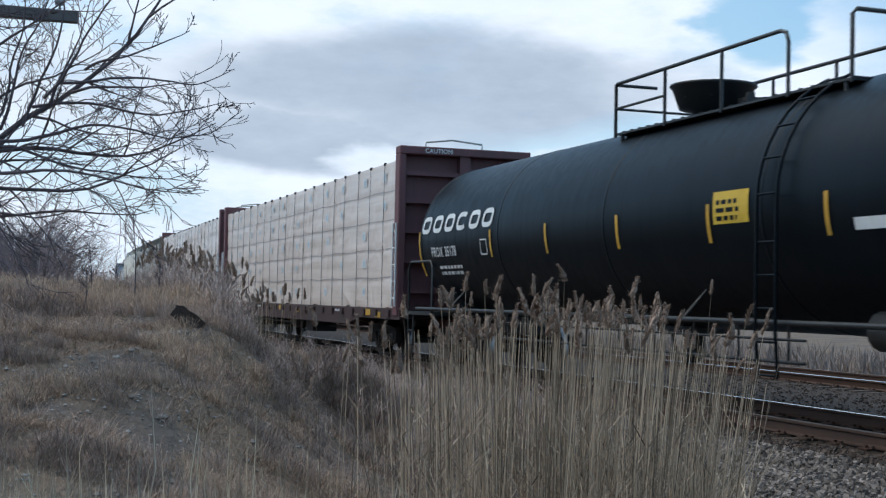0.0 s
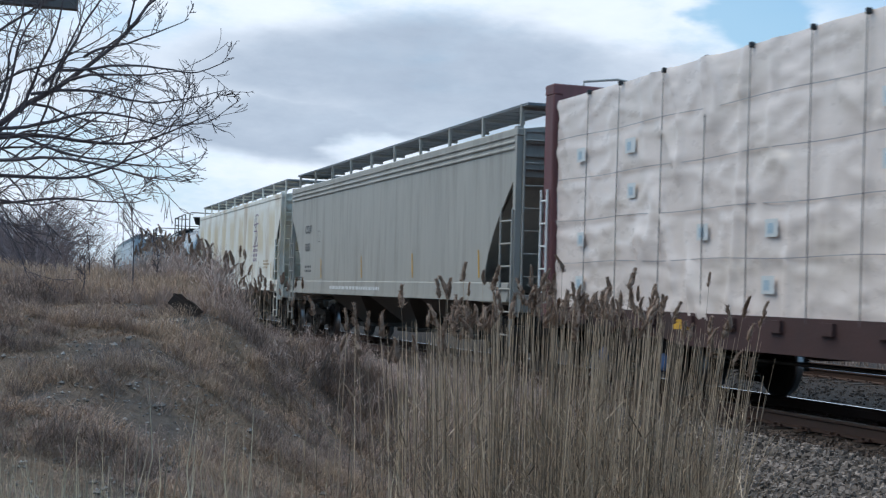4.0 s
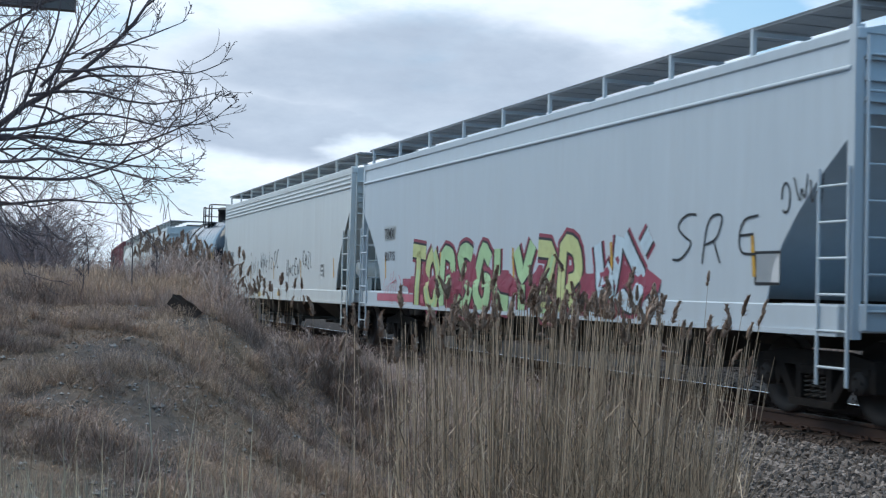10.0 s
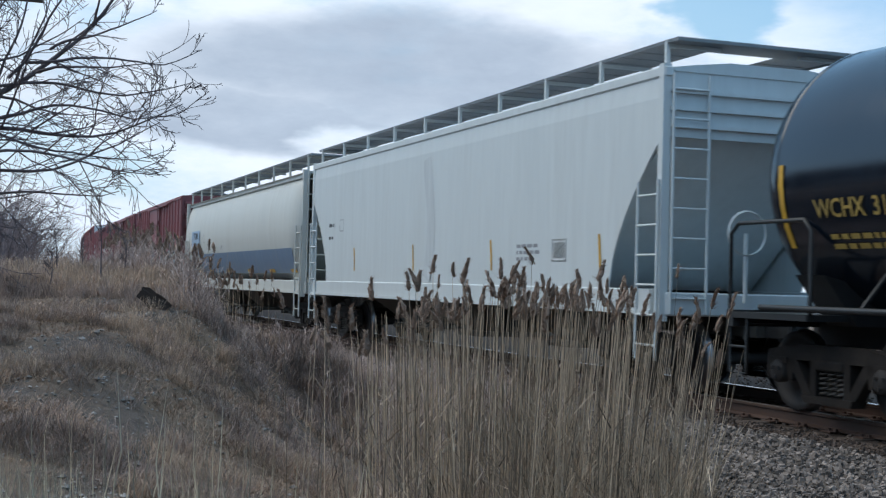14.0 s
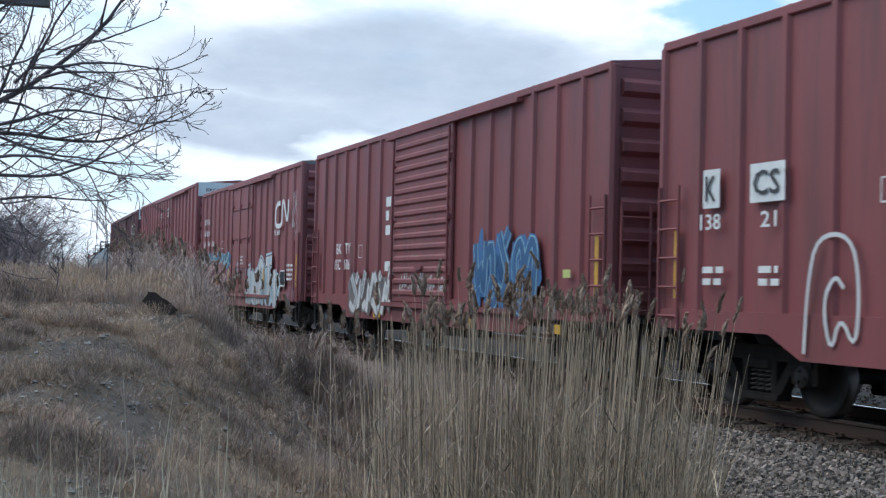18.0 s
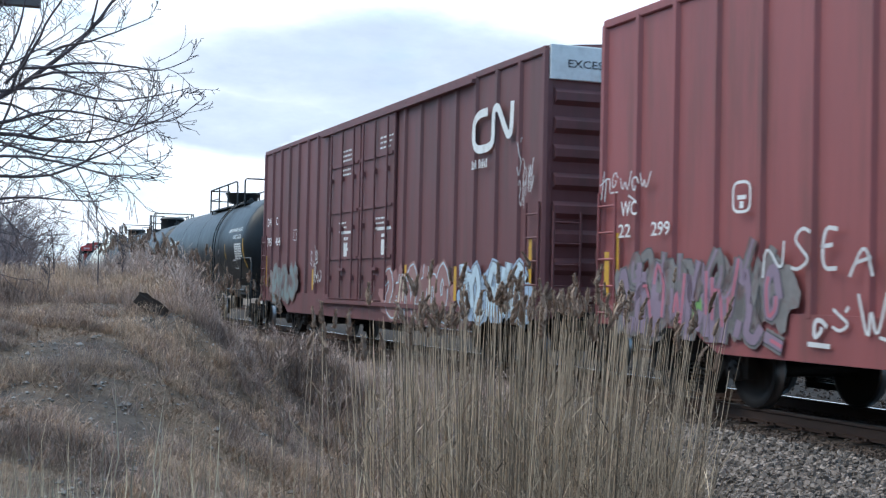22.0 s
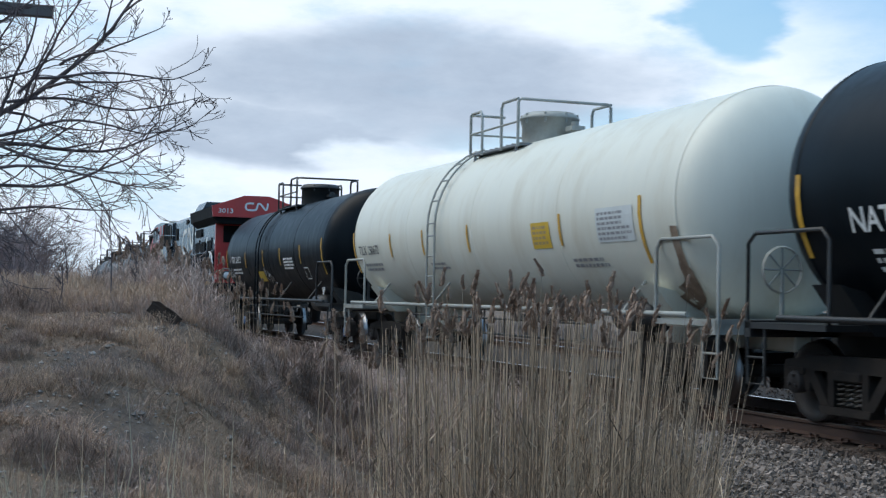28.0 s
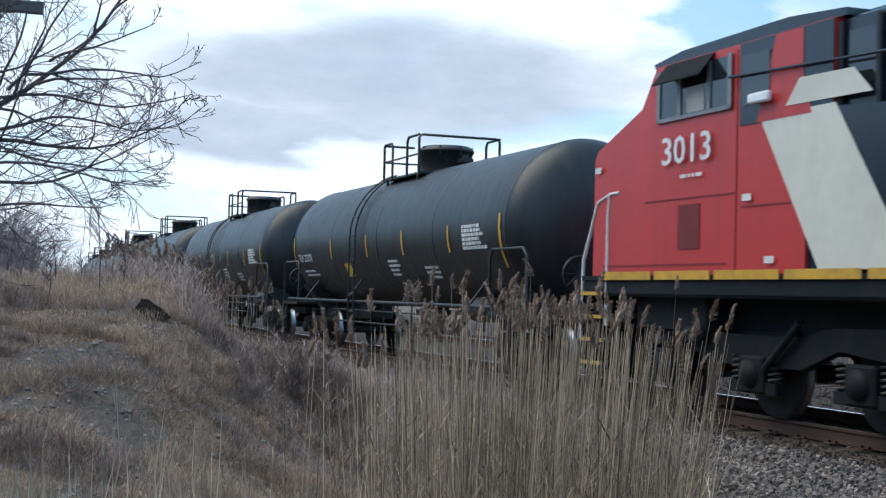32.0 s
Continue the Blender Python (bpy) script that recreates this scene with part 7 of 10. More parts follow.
    for k, s in enumerate((-3.2,)):
        g = Geo()
        band(g, [(m.y(s + 0.15 * math.sin(z * 2 + k)), z) for z in np.linspace(1.45, 3.7, 12)], 0.42 - 0.10 * k, m.side, lift=0.014 + 0.002 * k)
        part("soot_streak", g, mat("thin_grey_soot", (0.52, 0.54, 0.54), 0.5, vary=0.15, grain=4, stretch=STREAK, dirt=(0.60, 0.625, 0.62), dirt_amount=0.9, dirt_scale=1.0), m.car, "dark grey streak down the side", fix=False)

    m = hopper(6.0, 24.3, "rounded white covered hopper with a steel-blue stripe", M_HOPIVORY, shift=(0.2, 0.29), rounded=True, top=4.24, sill=1.06, panels=6)
    g = Geo()
    panel(g, m.y(21.45), 14.2, 1.54, 0.66, m.side, lift=0.008, steps=12)
    part("painted_stripe", g, C_STEELBLUE, m.car, "wide steel-blue painted stripe", fix=False)
    m.panel(22.76, 1.65, 2.20, 0.84, C_PALEBLUE, "number_panel", "pale blue panel", lift=0.012)
    m.text("TCMX", 22.30, 2.74, 0.24, M_DARKTXT, 0.9)
    m.text("450306", 22.40, 2.32, 0.23, M_DARKTXT, 1.2)
    m.outline(20.4, 0.25, 2.6, 0.26, C_GRY, 0.02)
    m.bars(22.3, 0.8, 2.12, 2, 0.10, M_DARKTXT, 3)
    for s in (22.4, 20.0, 16.8, 13.5, 10.5, 7.9):
        m.panel(s, 0.7, 1.56, 0.09, M_YELLOW, "reflective_strip", lift=0.03)
    m.bars(19.0, 2.0, 1.30, 1, 0.14, C_PINK, 6)

    m = box(25.7, 41.3, "oxide-red boxcar with bright green and white graffiti", M_RED, ((32.2, 35.5),), shift=(0.14, 0.3), top=4.59, ribs=18)
    m.mural(31.75, 27.1, 0.92, 2.35)
    m.stones(26.95, 25.76, 0.90, 2.50, 4)
    m.graffiti(29.6, 27.3, 2.35, 2.75, [C_PINK, C_FADEPURP, C_PINK, C_FADEPURP], 42, 0)
    m.graffiti(30.7, 29.5, 2.15, 2.62, [C_YEL, C_TAN, C_YEL, C_PINK], 46, 0)
    m.graffiti(28.3, 27.6, 2.4, 2.8, [C_YEL, C_TAN, C_PINK, C_YEL], 47, 0)
    m.graffiti(31.9, 31.0, 1.9, 2.3, [C_PINK, C_MAUVE, C_PINK, C_TAN], 48, 0)
    m.graffiti(26.85, 25.85, 2.35, 3.08, [C_YEL, C_PINK, C_YEL, C_YEL], 43, 0)
    m.graffiti(26.25, 25.80, 1.85, 2.5, [C_YEL, C_PINK, C_YEL, C_TAN], 49, 0)
    m.graffiti(35.75, 32.25, 0.85, 1.75, [C_BLK, C_RED, C_YEL, C_YEL], 44, 5)
    m.graffiti(35.6, 33.6, 1.6, 2.55, [C_BLK, C_WHT, C_BLK, C_WHT], 45, 3)
    m.panel(40.22, 0.36, 2.38, 0.46, M_WHITE, "mark_panel")
    m.text("K", 40.15, 2.46, 0.30, M_DARKTXT, 0.22)
    m.panel(39.24, 0.66, 2.40, 0.44, M_WHITE, "mark_panel")
    m.text("CS", 39.16, 2.48, 0.28, M_DARKTXT, 0.50)
    m.text("138", 40.25, 2.12, 0.19, M_WHITE, 0.44)
    m.text("21", 39.0, 2.12, 0.18, M_WHITE, 0.3)
    for k in range(2):
        m.bars(40.2 - 1.15 * k, 0.5, 1.75, 2, 0.14, M_WHITE, k)
    m.outline(37.0, 0.22, 2.3, 0.24, M_WHITE, 0.02)
    g = Geo()
    band(g, rounded(rounded([(m.y(38.2), 0.75), (m.y(38.15), 1.5), (m.y(38.0), 2.0), (m.y(37.45), 2.0), (m.y(37.3), 1.5), (m.y(37.35), 0.8), (m.y(37.6), 1.2), (m.y(37.75), 0.75), (m.y(37.9), 1.3), (m.y(37.7), 1.6), (m.y(37.55), 1.45)])), 0.05, m.side, lift=0.012)
    part("graffiti_tag", g, C_WHT, m.car, fix=False)
    m.bars(34.7, 1.1, 3.75, 1, 0.16, M_WHITE, 4, 0.2)
    for k in range(4):
        m.panel(35.9 - 0.05 * k, 0.22, 1.7 + 0.36 * k, 0.13 + 0.06 * (k == 0), M_WHITE)

    m = box(42.65, 58.3, "oxide-red boxcar with a corrugated door and blue graffiti", M_RED, ((48.7, 52.0),), shift=(0.1, 0.0), top=4.59, ribs=18, corrugated=True)
    m.text("BK", 56.08, 2.08, 0.24, M_WHITE, 0.42)
    m.text("TY", 55.35, 2.08, 0.24, M_WHITE, 0.40)
    m.text("15C", 56.18, 1.72, 0.24, M_WHITE, 0.46)
    m.text("186", 55.40, 1.72, 0.24, M_WHITE, 0.44)
    m.outline(54.35, 0.26, 1.98, 0.27, M_WHITE, 0.02)
    m.graffiti(54.9, 52.1, 0.75, 1.75, [C_FADEGREY, C_WHT, C_OLDGREY, C_GRY], 57, 5)
    m.graffiti(47.5, 44.9, 1.05, 2.35, [C_SKY, C_DEEPBLUE, C_BLUE, C_BLUE], 52, 5)
    for k in range(5):
        m.scrawl(51.5 - 0.55 * k, 51.05 - 0.55 * k, 1.20, 1.62, C_WHT, 60 + k, 0.05)
    for z, w in ((1.68, 0.34), (2.42, 0.3), (2.72, 0.2), (3.0, 0.32)):
        m.panel(52.48, w, z, 0.2, M_WHITE)
    m.panel(44.0, 0.25, 1.55, 0.12, C_LIME)
    m.bars(50.8, 0.6, 2.05, 1, 0.13, C_OLIVE, 3)
    for s in (53.2, 48.0, 44.5):
        m.panel(s, 0.5, 0.72, 0.14, M_YELLOW, "reflective_strip")

    m = box(59.7, 74.9, "brown-red boxcar with pale blue and white graffiti", M_RED4, ((65.8, 68.9),), shift=(0.0, 0.48), top=4.59, ribs=18, peaked=False, plug=True)
    m.noodle(62.5, 60.9, 2.93, 3.62, 0.13)
    m.word(62.6, (3, 5), 2.70, 0.15)
    m.word(74.0, (3, 3, 2), 3.38, 0.21)
    m.word(74.0, (3, 3, 2), 2.98, 0.21)
    m.text("CNA", 74.08, 2.60, 0.19, M_WHITE, 0.5)
    m.text("404", 73.2, 2.60, 0.19, M_WHITE, 0.45)
    m.text("802", 72.4, 2.60, 0.19, M_WHITE, 0.45)
    m.outline(70.55, 0.3, 2.5, 0.24, M_WHITE, 0.02)
    m.graffiti(66.3, 61.95, 0.74, 2.05, [C_SLATE, C_WHT, C_ICE, C_ICE], 71, word="IMPTI")
    m.scrawl(61.0, 60.0, 0.8, 1.5, C_MAUVE, 76, 0.05)
    m.bars(61.0, 0.9, 1.95, 4, 0.12, M_WHITE, 7)
    m.panel(61.78, 0.56, 1.32, 0.40, C_BLK, "label_plate", lift=0.008)
    m.outline(61.78, 0.56, 1.32, 0.40, M_WHITE, 0.04)
    m.graffiti(74.1, 69.0, 1.80, 2.40, [C_TEALBLUE, C_SKY, C_TEALBLUE, C_DEEPBLUE], 72, 0)
    m.graffiti(74.1, 69.0, 1.30, 2.12, [C_WHT, M_RED4, M_RED4, C_FADEPURP], 75, 7)
    m.graffiti(74.2, 69.0, 0.82, 1.42, [C_MAUVE, C_FADEPURP, C_FADEPURP, M_RED4], 73, 8)
    m.scrawl(73.9, 69.1, 1.95, 2.42, C_ICE, 78, 0.05)
    m.scrawl(68.2, 67.3, 1.50, 2.05, C_ICE, 74, 0.07)
    m.scrawl(68.1, 67.2, 1.55, 1.95, C_ICE, 79, 0.06)
    for s, z in ((74.45, 1.45), (71.35, 1.25), (69.3, 1.18), (63.9, 1.2)):
        m.panel(s, 0.13, z, 0.6, M_YELLOW, "reflective_strip", lift=0.024)
    m.scrawl(66.9, 66.3, 1.4, 1.85, C_GRY, 77, 0.04)
    m.scrawl(60.5, 59.9, 2.5, 3.3, C_WHT, 80, 0.03)
    m.scrawl(60.45, 59.95, 3.1, 3.8, C_WHT, 81, 0.03)
    m.bars(67.6, 0.7, 2.25, 3, 0.10, M_WHITE, 6)

    m = box(76.3, 94.9, "tall oxide-red boxcar with a white end panel and grey graffiti", M_RED2, ((85.35, 87.6), (83.0, 85.25)), shift=(0.92, 0.07), top=5.13, ribs=20, plug=True, white_end=True)
    m.text("WC", 94.2, 2.36, 0.2, M_WHITE, 0.42)
    m.text("22", 94.25, 2.08, 0.18, M_WHITE, 0.32)
    m.text("299", 93.4, 2.08, 0.18, M_WHITE, 0.45)
    g = Geo()
    ring_mark(g, m.y(91.6), 0.34, 2.30, 0.34, 0.035, m.side, lift=0.012)
    panel(g, m.y(91.52), 0.18, 2.44, 0.05, m.side, lift=0.012, steps=1)
    panel(g, m.y(91.47), 0.08, 2.34, 0.08, m.side, lift=0.012, steps=1)
    part("round_emblem", g, M_WHITE, m.car, fix=False)
    m.word(79.6, (3, 4), 2.74, 0.13)
    m.faded(81.0, 76.5, 0.74, 2.12, C_OLDGREY, 81, "faded grey spray-painted patch")
    m.graffiti(80.6, 76.9, 0.95, 1.95, [C_SMOKE, C_OLDGREY, C_OLDGREY, C_FADEGREY], 181, word="CUSES", base=False)
    m.graffiti(94.2, 90.6, 0.80, 1.80, [C_SMOKE, C_MAUVE, C_OLDGREY, C_PINK], 82, 9)
    m.graffiti(94.0, 90.8, 1.25, 1.95, [C_SMOKE, C_OLDGREY, C_OLDGREY, C_MAUVE], 87, 8, False)
    m.scrawl(83.2, 80.8, 0.85, 1.8, C_GRY, 86, 0.07)
    m.panel(92.5, 0.5, 0.95, 0.6, C_GRN, "paint_patch")
    m.scrawl(91.0, 88.0, 1.55, 2.05, C_WHT, 83, 0.07, "NSEAIC")
    m.scrawl(87.2, 85.9, 2.40, 2.85, C_WHT, 88, 0.05)
    for s in (86.9, 84.6):
        m.panel(s, 0.14, 1.58, 0.24, M_WHITE)
        m.bars(s + 0.05, 0.3, 1.42, 3, 0.10, M_WHITE, int(s))
        m.bars(s + 0.1, 0.36, 2.18, 1, 0.10, M_WHITE, int(s) + 3)
    m.outline(85.0, 0.16, 2.05, 0.17, C_WHT, 0.05)
    m.scrawl(90.2, 88.2, 0.85, 1.40, C_WHT, 84, 0.07)
    m.panel(88.55, 0.13, 1.0, 0.55, M_YELLOW, "reflective_strip")
    m.panel(94.65, 0.13, 1.30, 0.60, M_YELLOW, "reflective_strip")
    m.scrawl(94.8, 93.5, 2.6, 3.0, C_WHT, 85, 0.04)
    m.bars(86.9, 0.8, 4.42, 3, 0.13, M_WHITE, 5)
    m.bars(84.6, 1.2, 4.55, 3, 0.14, M_WHITE, 6)
    m.outline(77.9, 0.5, 1.22, 0.40, M_WHITE, 0.05)
    m.panel(77.05, 0.14, 1.35, 1.1, M_YELLOW, "reflective_strip")
    m.panel(80.0, 0.12, 1.05, 0.5, M_YELLOW, "reflective_strip")

    m = box(96.7, 115.2, "tall brown-red boxcar with white sign and pink graffiti", M_RED3, ((106.05, 108.4), (103.7, 105.95)), shift=(1.16, -0.16), top=5.10, ribs=20, plug=True, white_end=True)
    m.noodle(99.45, 97.75, 3.68, 4.35, 0.14)
    m.word(99.5, (3, 5), 3.38, 0.15)
    m.text("DW", 114.45, 2.94, 0.22, M_WHITE, 0.45)
    m.text("C", 113.5, 2.94, 0.22, M_WHITE, 0.22)
    m.text("793", 114.46, 2.40, 0.23, M_WHITE, 0.5)
    m.text("464", 113.5, 2.40, 0.23, M_WHITE, 0.5)
    m.outline(111.6, 0.3, 2.5, 0.26, M_WHITE, 0.02)
    m.graffiti(104.1, 100.4, 0.80, 1.80, [C_ICE, C_ROSE, C_ROSE, C_CREAM], 91, 5)
    m.graffiti(113.9, 111.3, 0.95, 1.95, [C_OLDGREY, C_WORNTEAL, C_OLDGREY, C_WORNTEAL], 92, 4)
    m.scrawl(109.9, 109.2, 1.75, 2.35, C_WHT, 93, 0.05)
    m.scrawl(109.6, 108.9, 1.35, 1.85, C_WHT, 97, 0.045)
    m.panel(109.75, 0.13, 1.25, 0.5, M_YELLOW, "reflective_strip")
    m.graffiti(99.9, 97.1, 0.82, 1.85, [C_SLATE, C_ICE, C_PALEBLUE, C_ICE], 94, 5)
    m.panel(100.25, 0.13, 1.15, 0.6, M_YELLOW, "reflective_strip")
    m.scrawl(97.6, 96.95, 2.9, 3.7, C_WHT, 95, 0.03)
    m.scrawl(97.55, 97.0, 2.6, 3.3, C_WHT, 96, 0.025)
    for s in (107.3, 104.6):
        m.bars(s, 0.85, 4.45 if s > 106 else 4.5, 6 if s > 106 else 3, 0.105, M_WHITE, int(s), 0.62)
        m.bars(s + 0.2, 0.75, 2.85, 3, 0.10, M_WHITE, int(s) + 1, 0.62)
        m.panel(s + 0.1, 0.9, 2.52, 0.06, M_WHITE)
        m.panel(s - 0.2, 0.26, 1.95, 0.34, M_WHITE)
        m.bars(s - 0.2, 0.4, 2.5, 3, 0.12, M_WHITE, int(s) + 2)
    m.panel(102.9, 0.12, 1.2, 0.6, M_YELLOW, "reflective_strip")

    m = tank(118.2, 134.8, "black tank wagon with white company mark and hazard lettering", M_TANK_DULL, 126.3, (121.4, 127.7), 122.6,
             (118.2, 121.1, 123.7, 126.65, 129.3, 131.9, 134.6), shift=(-0.94, 0.79), tub=True, r=1.56, zc=2.59)
    m.block_word(134.65, 131.05, 2.66, 0.34)
    m.line(["PROX", "33198"], 133.95, 2.20, 0.20)
    m.bars(133.75, 1.7, 2.06, 2, 0.11)
    m.outline(131.25, 0.3, 2.2, 0.26)
    m.text("AMMONIA ANHYDROUS LIQUEFIED", 120.55, 2.95, 0.13, M_WHITE, 2.1)
    m.text("INHALATION HAZARD", 119.75, 2.74, 0.13, M_WHITE, 1.3)
    m.bars(119.55, 1.15, 2.62, 7, 0.072, M_WHITE, 5, 0.25)
    m.outline(120.1, 0.5, 1.85, 0.25, slant=0.2)
    m.diamond(118.88, 1.44, 0.2)

    m = tank(137.8, 151.8, "black tank wagon with white number and yellow label", M_TANK_DULL, 144.3, (143.5, 145.75), 146.1,
             (138.1, 141.5, 143.9, 146.6, 149.0, 151.9), shift=(-1.2, 0.8), dome=0.5, dome_r=0.55)
    m.line(["GATX", "217743"], 151.05, 2.16, 0.20)
    m.bars(151.0, 1.6, 2.04, 2, 0.10)
    m.panel(142.5, 0.85, 2.12, 0.32, C_BRIGHTYEL, "warning_label", "yellow warning label")
    m.bars(142.45, 0.7, 2.40, 3, 0.085, M_TANK, 2)
    m.bars(139.05, 1.05, 2.68, 7, 0.075, M_WHITE, 3, 0.25)
    m.bars(144.5, 1.0, 2.0, 3, 0.10, M_WHITE, 4)
    m.bars(141.2, 1.3, 2.1, 4, 0.10, M_WHITE, 6)
    m.outline(139.3, 0.36, 1.7, 0.26, slant=0.2)

    m = tank(154.8, 167.1, "black tank wagon with plain white number", M_TANK, 161.2, (160.4, 162.7), 163.0,
             (155.0, 157.5, 160.0, 162.5, 165.0, 167.05), shift=(-1.2, 0.98), dome=0.42, dome_r=0.5, r=1.52, zc=2.60)
    m.line(["NATX", "280077"], 166.2, 2.08, 0.26)
    m.bars(166.0, 1.5, 1.95, 3, 0.09)
    m.bars(156.2, 1.0, 2.6, 6, 0.075, M_WHITE, 3, 0.25)

    m = tank(169.6, 183.7, "white tank wagon with rust streaks and grey railings", M_TANK_WHITE, 176.75, (176.1, 178.35), 178.4,
             (170.5, 173.0, 176.8, 179.2, 181.2, 183.8), shift=(-0.23, 0.5), metal=M_GREY_PIPE, dome=0.5, dome_r=0.5, r=1.55, zc=2.63)
    m.line(["TILX", "280672"], 183.4, 2.22, 0.20, M_DARKTXT)
    m.bars(183.2, 1.6, 2.08, 2, 0.10, C_GRY)
    m.panel(174.05, 0.68, 2.12, 0.40, C_BRIGHTYEL, "warning_label", "yellow warning label")
    m.bars(174.0, 0.55, 2.50, 4, 0.08, C_TAN, 2)
    m.panel(171.8, 1.1, 2.15, 0.48, M_HOPWHITE)
    m.bars(171.75, 1.0, 2.60, 6, 0.07, C_GRY, 3)
    m.bars(179.0, 1.0, 2.02, 2, 0.08, C_GRY, 4)
    m.bars(172.8, 1.1, 1.98, 2, 0.08, C_GRY, 5)
    m.diamond(171.0, 1.5, 0.2, C_PINK)
    rust = mat("rust_stain_brown", (0.19, 0.125, 0.085), 0.85, vary=0.4, grain=5, dirt=(0.36, 0.30, 0.23), dirt_amount=0.8, dirt_scale=2.5)
    for k, (run, wide) in enumerate((([(169.66, 2.30), (169.68, 1.95), (169.75, 1.60), (170.1, 1.36), (170.7, 1.28)], 0.18), ([(169.7, 1.8), (169.8, 1.5), (170.2, 1.40)], 0.26), ([(170.3, 1.34), (171.3, 1.28)], 0.14))):
        g = Geo()
        band(g, [(m.y(a), b) for a, b in rounded(rounded(run))], wide, m.side, lift=0.014 + 0.002 * k)
        part("rust_stain", g, rust, m.car, "brown rust stain down the side", fix=False)
    g = Geo()
    top_side = lambda z: -math.sqrt(max(1.47 ** 2 - (z - 2.56) ** 2, 0.01))
    band(g, [(m.y(s), 3.86 + 0.03 * math.sin(s * 2)) for s in np.linspace(176, 170.9, 12)], 0.16, top_side, lift=0.012)
    part("rust_stain", g, mat("orange_rust_stain", (0.60, 0.47, 0.29), 0.7, vary=0.25, grain=3, dirt=(0.68, 0.66, 0.56), dirt_amount=0.95, dirt_scale=1.5), m.car, "orange rust stain along the top", fix=False)

    m = tank(186.8, 199.7, "black tank wagon with white number and white graffiti tag", M_TANK, 192.95, (192.15, 194.5), 194.3,
             (187.0, 189.3, 191.7, 194.0, 196.6, 199.7), shift=(-1.37, 0.64), caps=C_CAPBLUE, dome=0.52, dome_r=0.55)
    m.line(["TILX", "264212"], 198.75, 2.30, 0.21)
    m.bars(198.8, 1.9, 2.16, 2, 0.10)
    m.panel(195.1, 0.85, 1.70, 0.30, C_BRIGHTYEL, "warning_label", "yellow warning label")
    m.scrawl(194.15, 193.1, 1.62, 2.05, C_WHT, 101, 0.045)
    m.scrawl(199.7, 198.9, 1.75, 2.1, C_WHT, 102, 0.05)
    m.bars(191.3, 1.2, 2.36, 4, 0.085, M_WHITE, 6, 0.4)
    m.outline(189.2, 0.45, 1.75, 0.28, slant=0.2)
    m.diamond(188.3, 1.5, 0.2)

    build_locomotive()

    for k in range(8):
        s = 225.26 + 17.75 * k
        m = tank(s, s + 13.8, "faded black tank wagon in a row of the same", M_TANK_FADED, s + 6.7, (s + 5.9, s + 8.2), s + 8.3,
                 (s + 0.2, s + 2.6, s + 5.2, s + 7.6, s + 10.4, s + 13.8), dome=0.50, dome_r=0.56)
        if k < 4:
            m.line(["TILX", "257172"], s + 13.4, 2.12, 0.18)
            m.bars(s + 13.2, 1.3, 1.95, 2, 0.09)
            m.bars(s + 1.9, 1.1, 2.62, 6, 0.075, M_WHITE, 3, 0.25)
            m.panel(s + 9.5, 0.5, 1.75, 0.28, C_BRIGHTYEL, "warning_label", "yellow warning label")
            m.bars(s + 6.3, 0.7, 2.1, 4, 0.09, M_WHITE, 5)
            m.bars(s + 4.2, 0.8, 1.95, 3, 0.09, M_WHITE, 6)


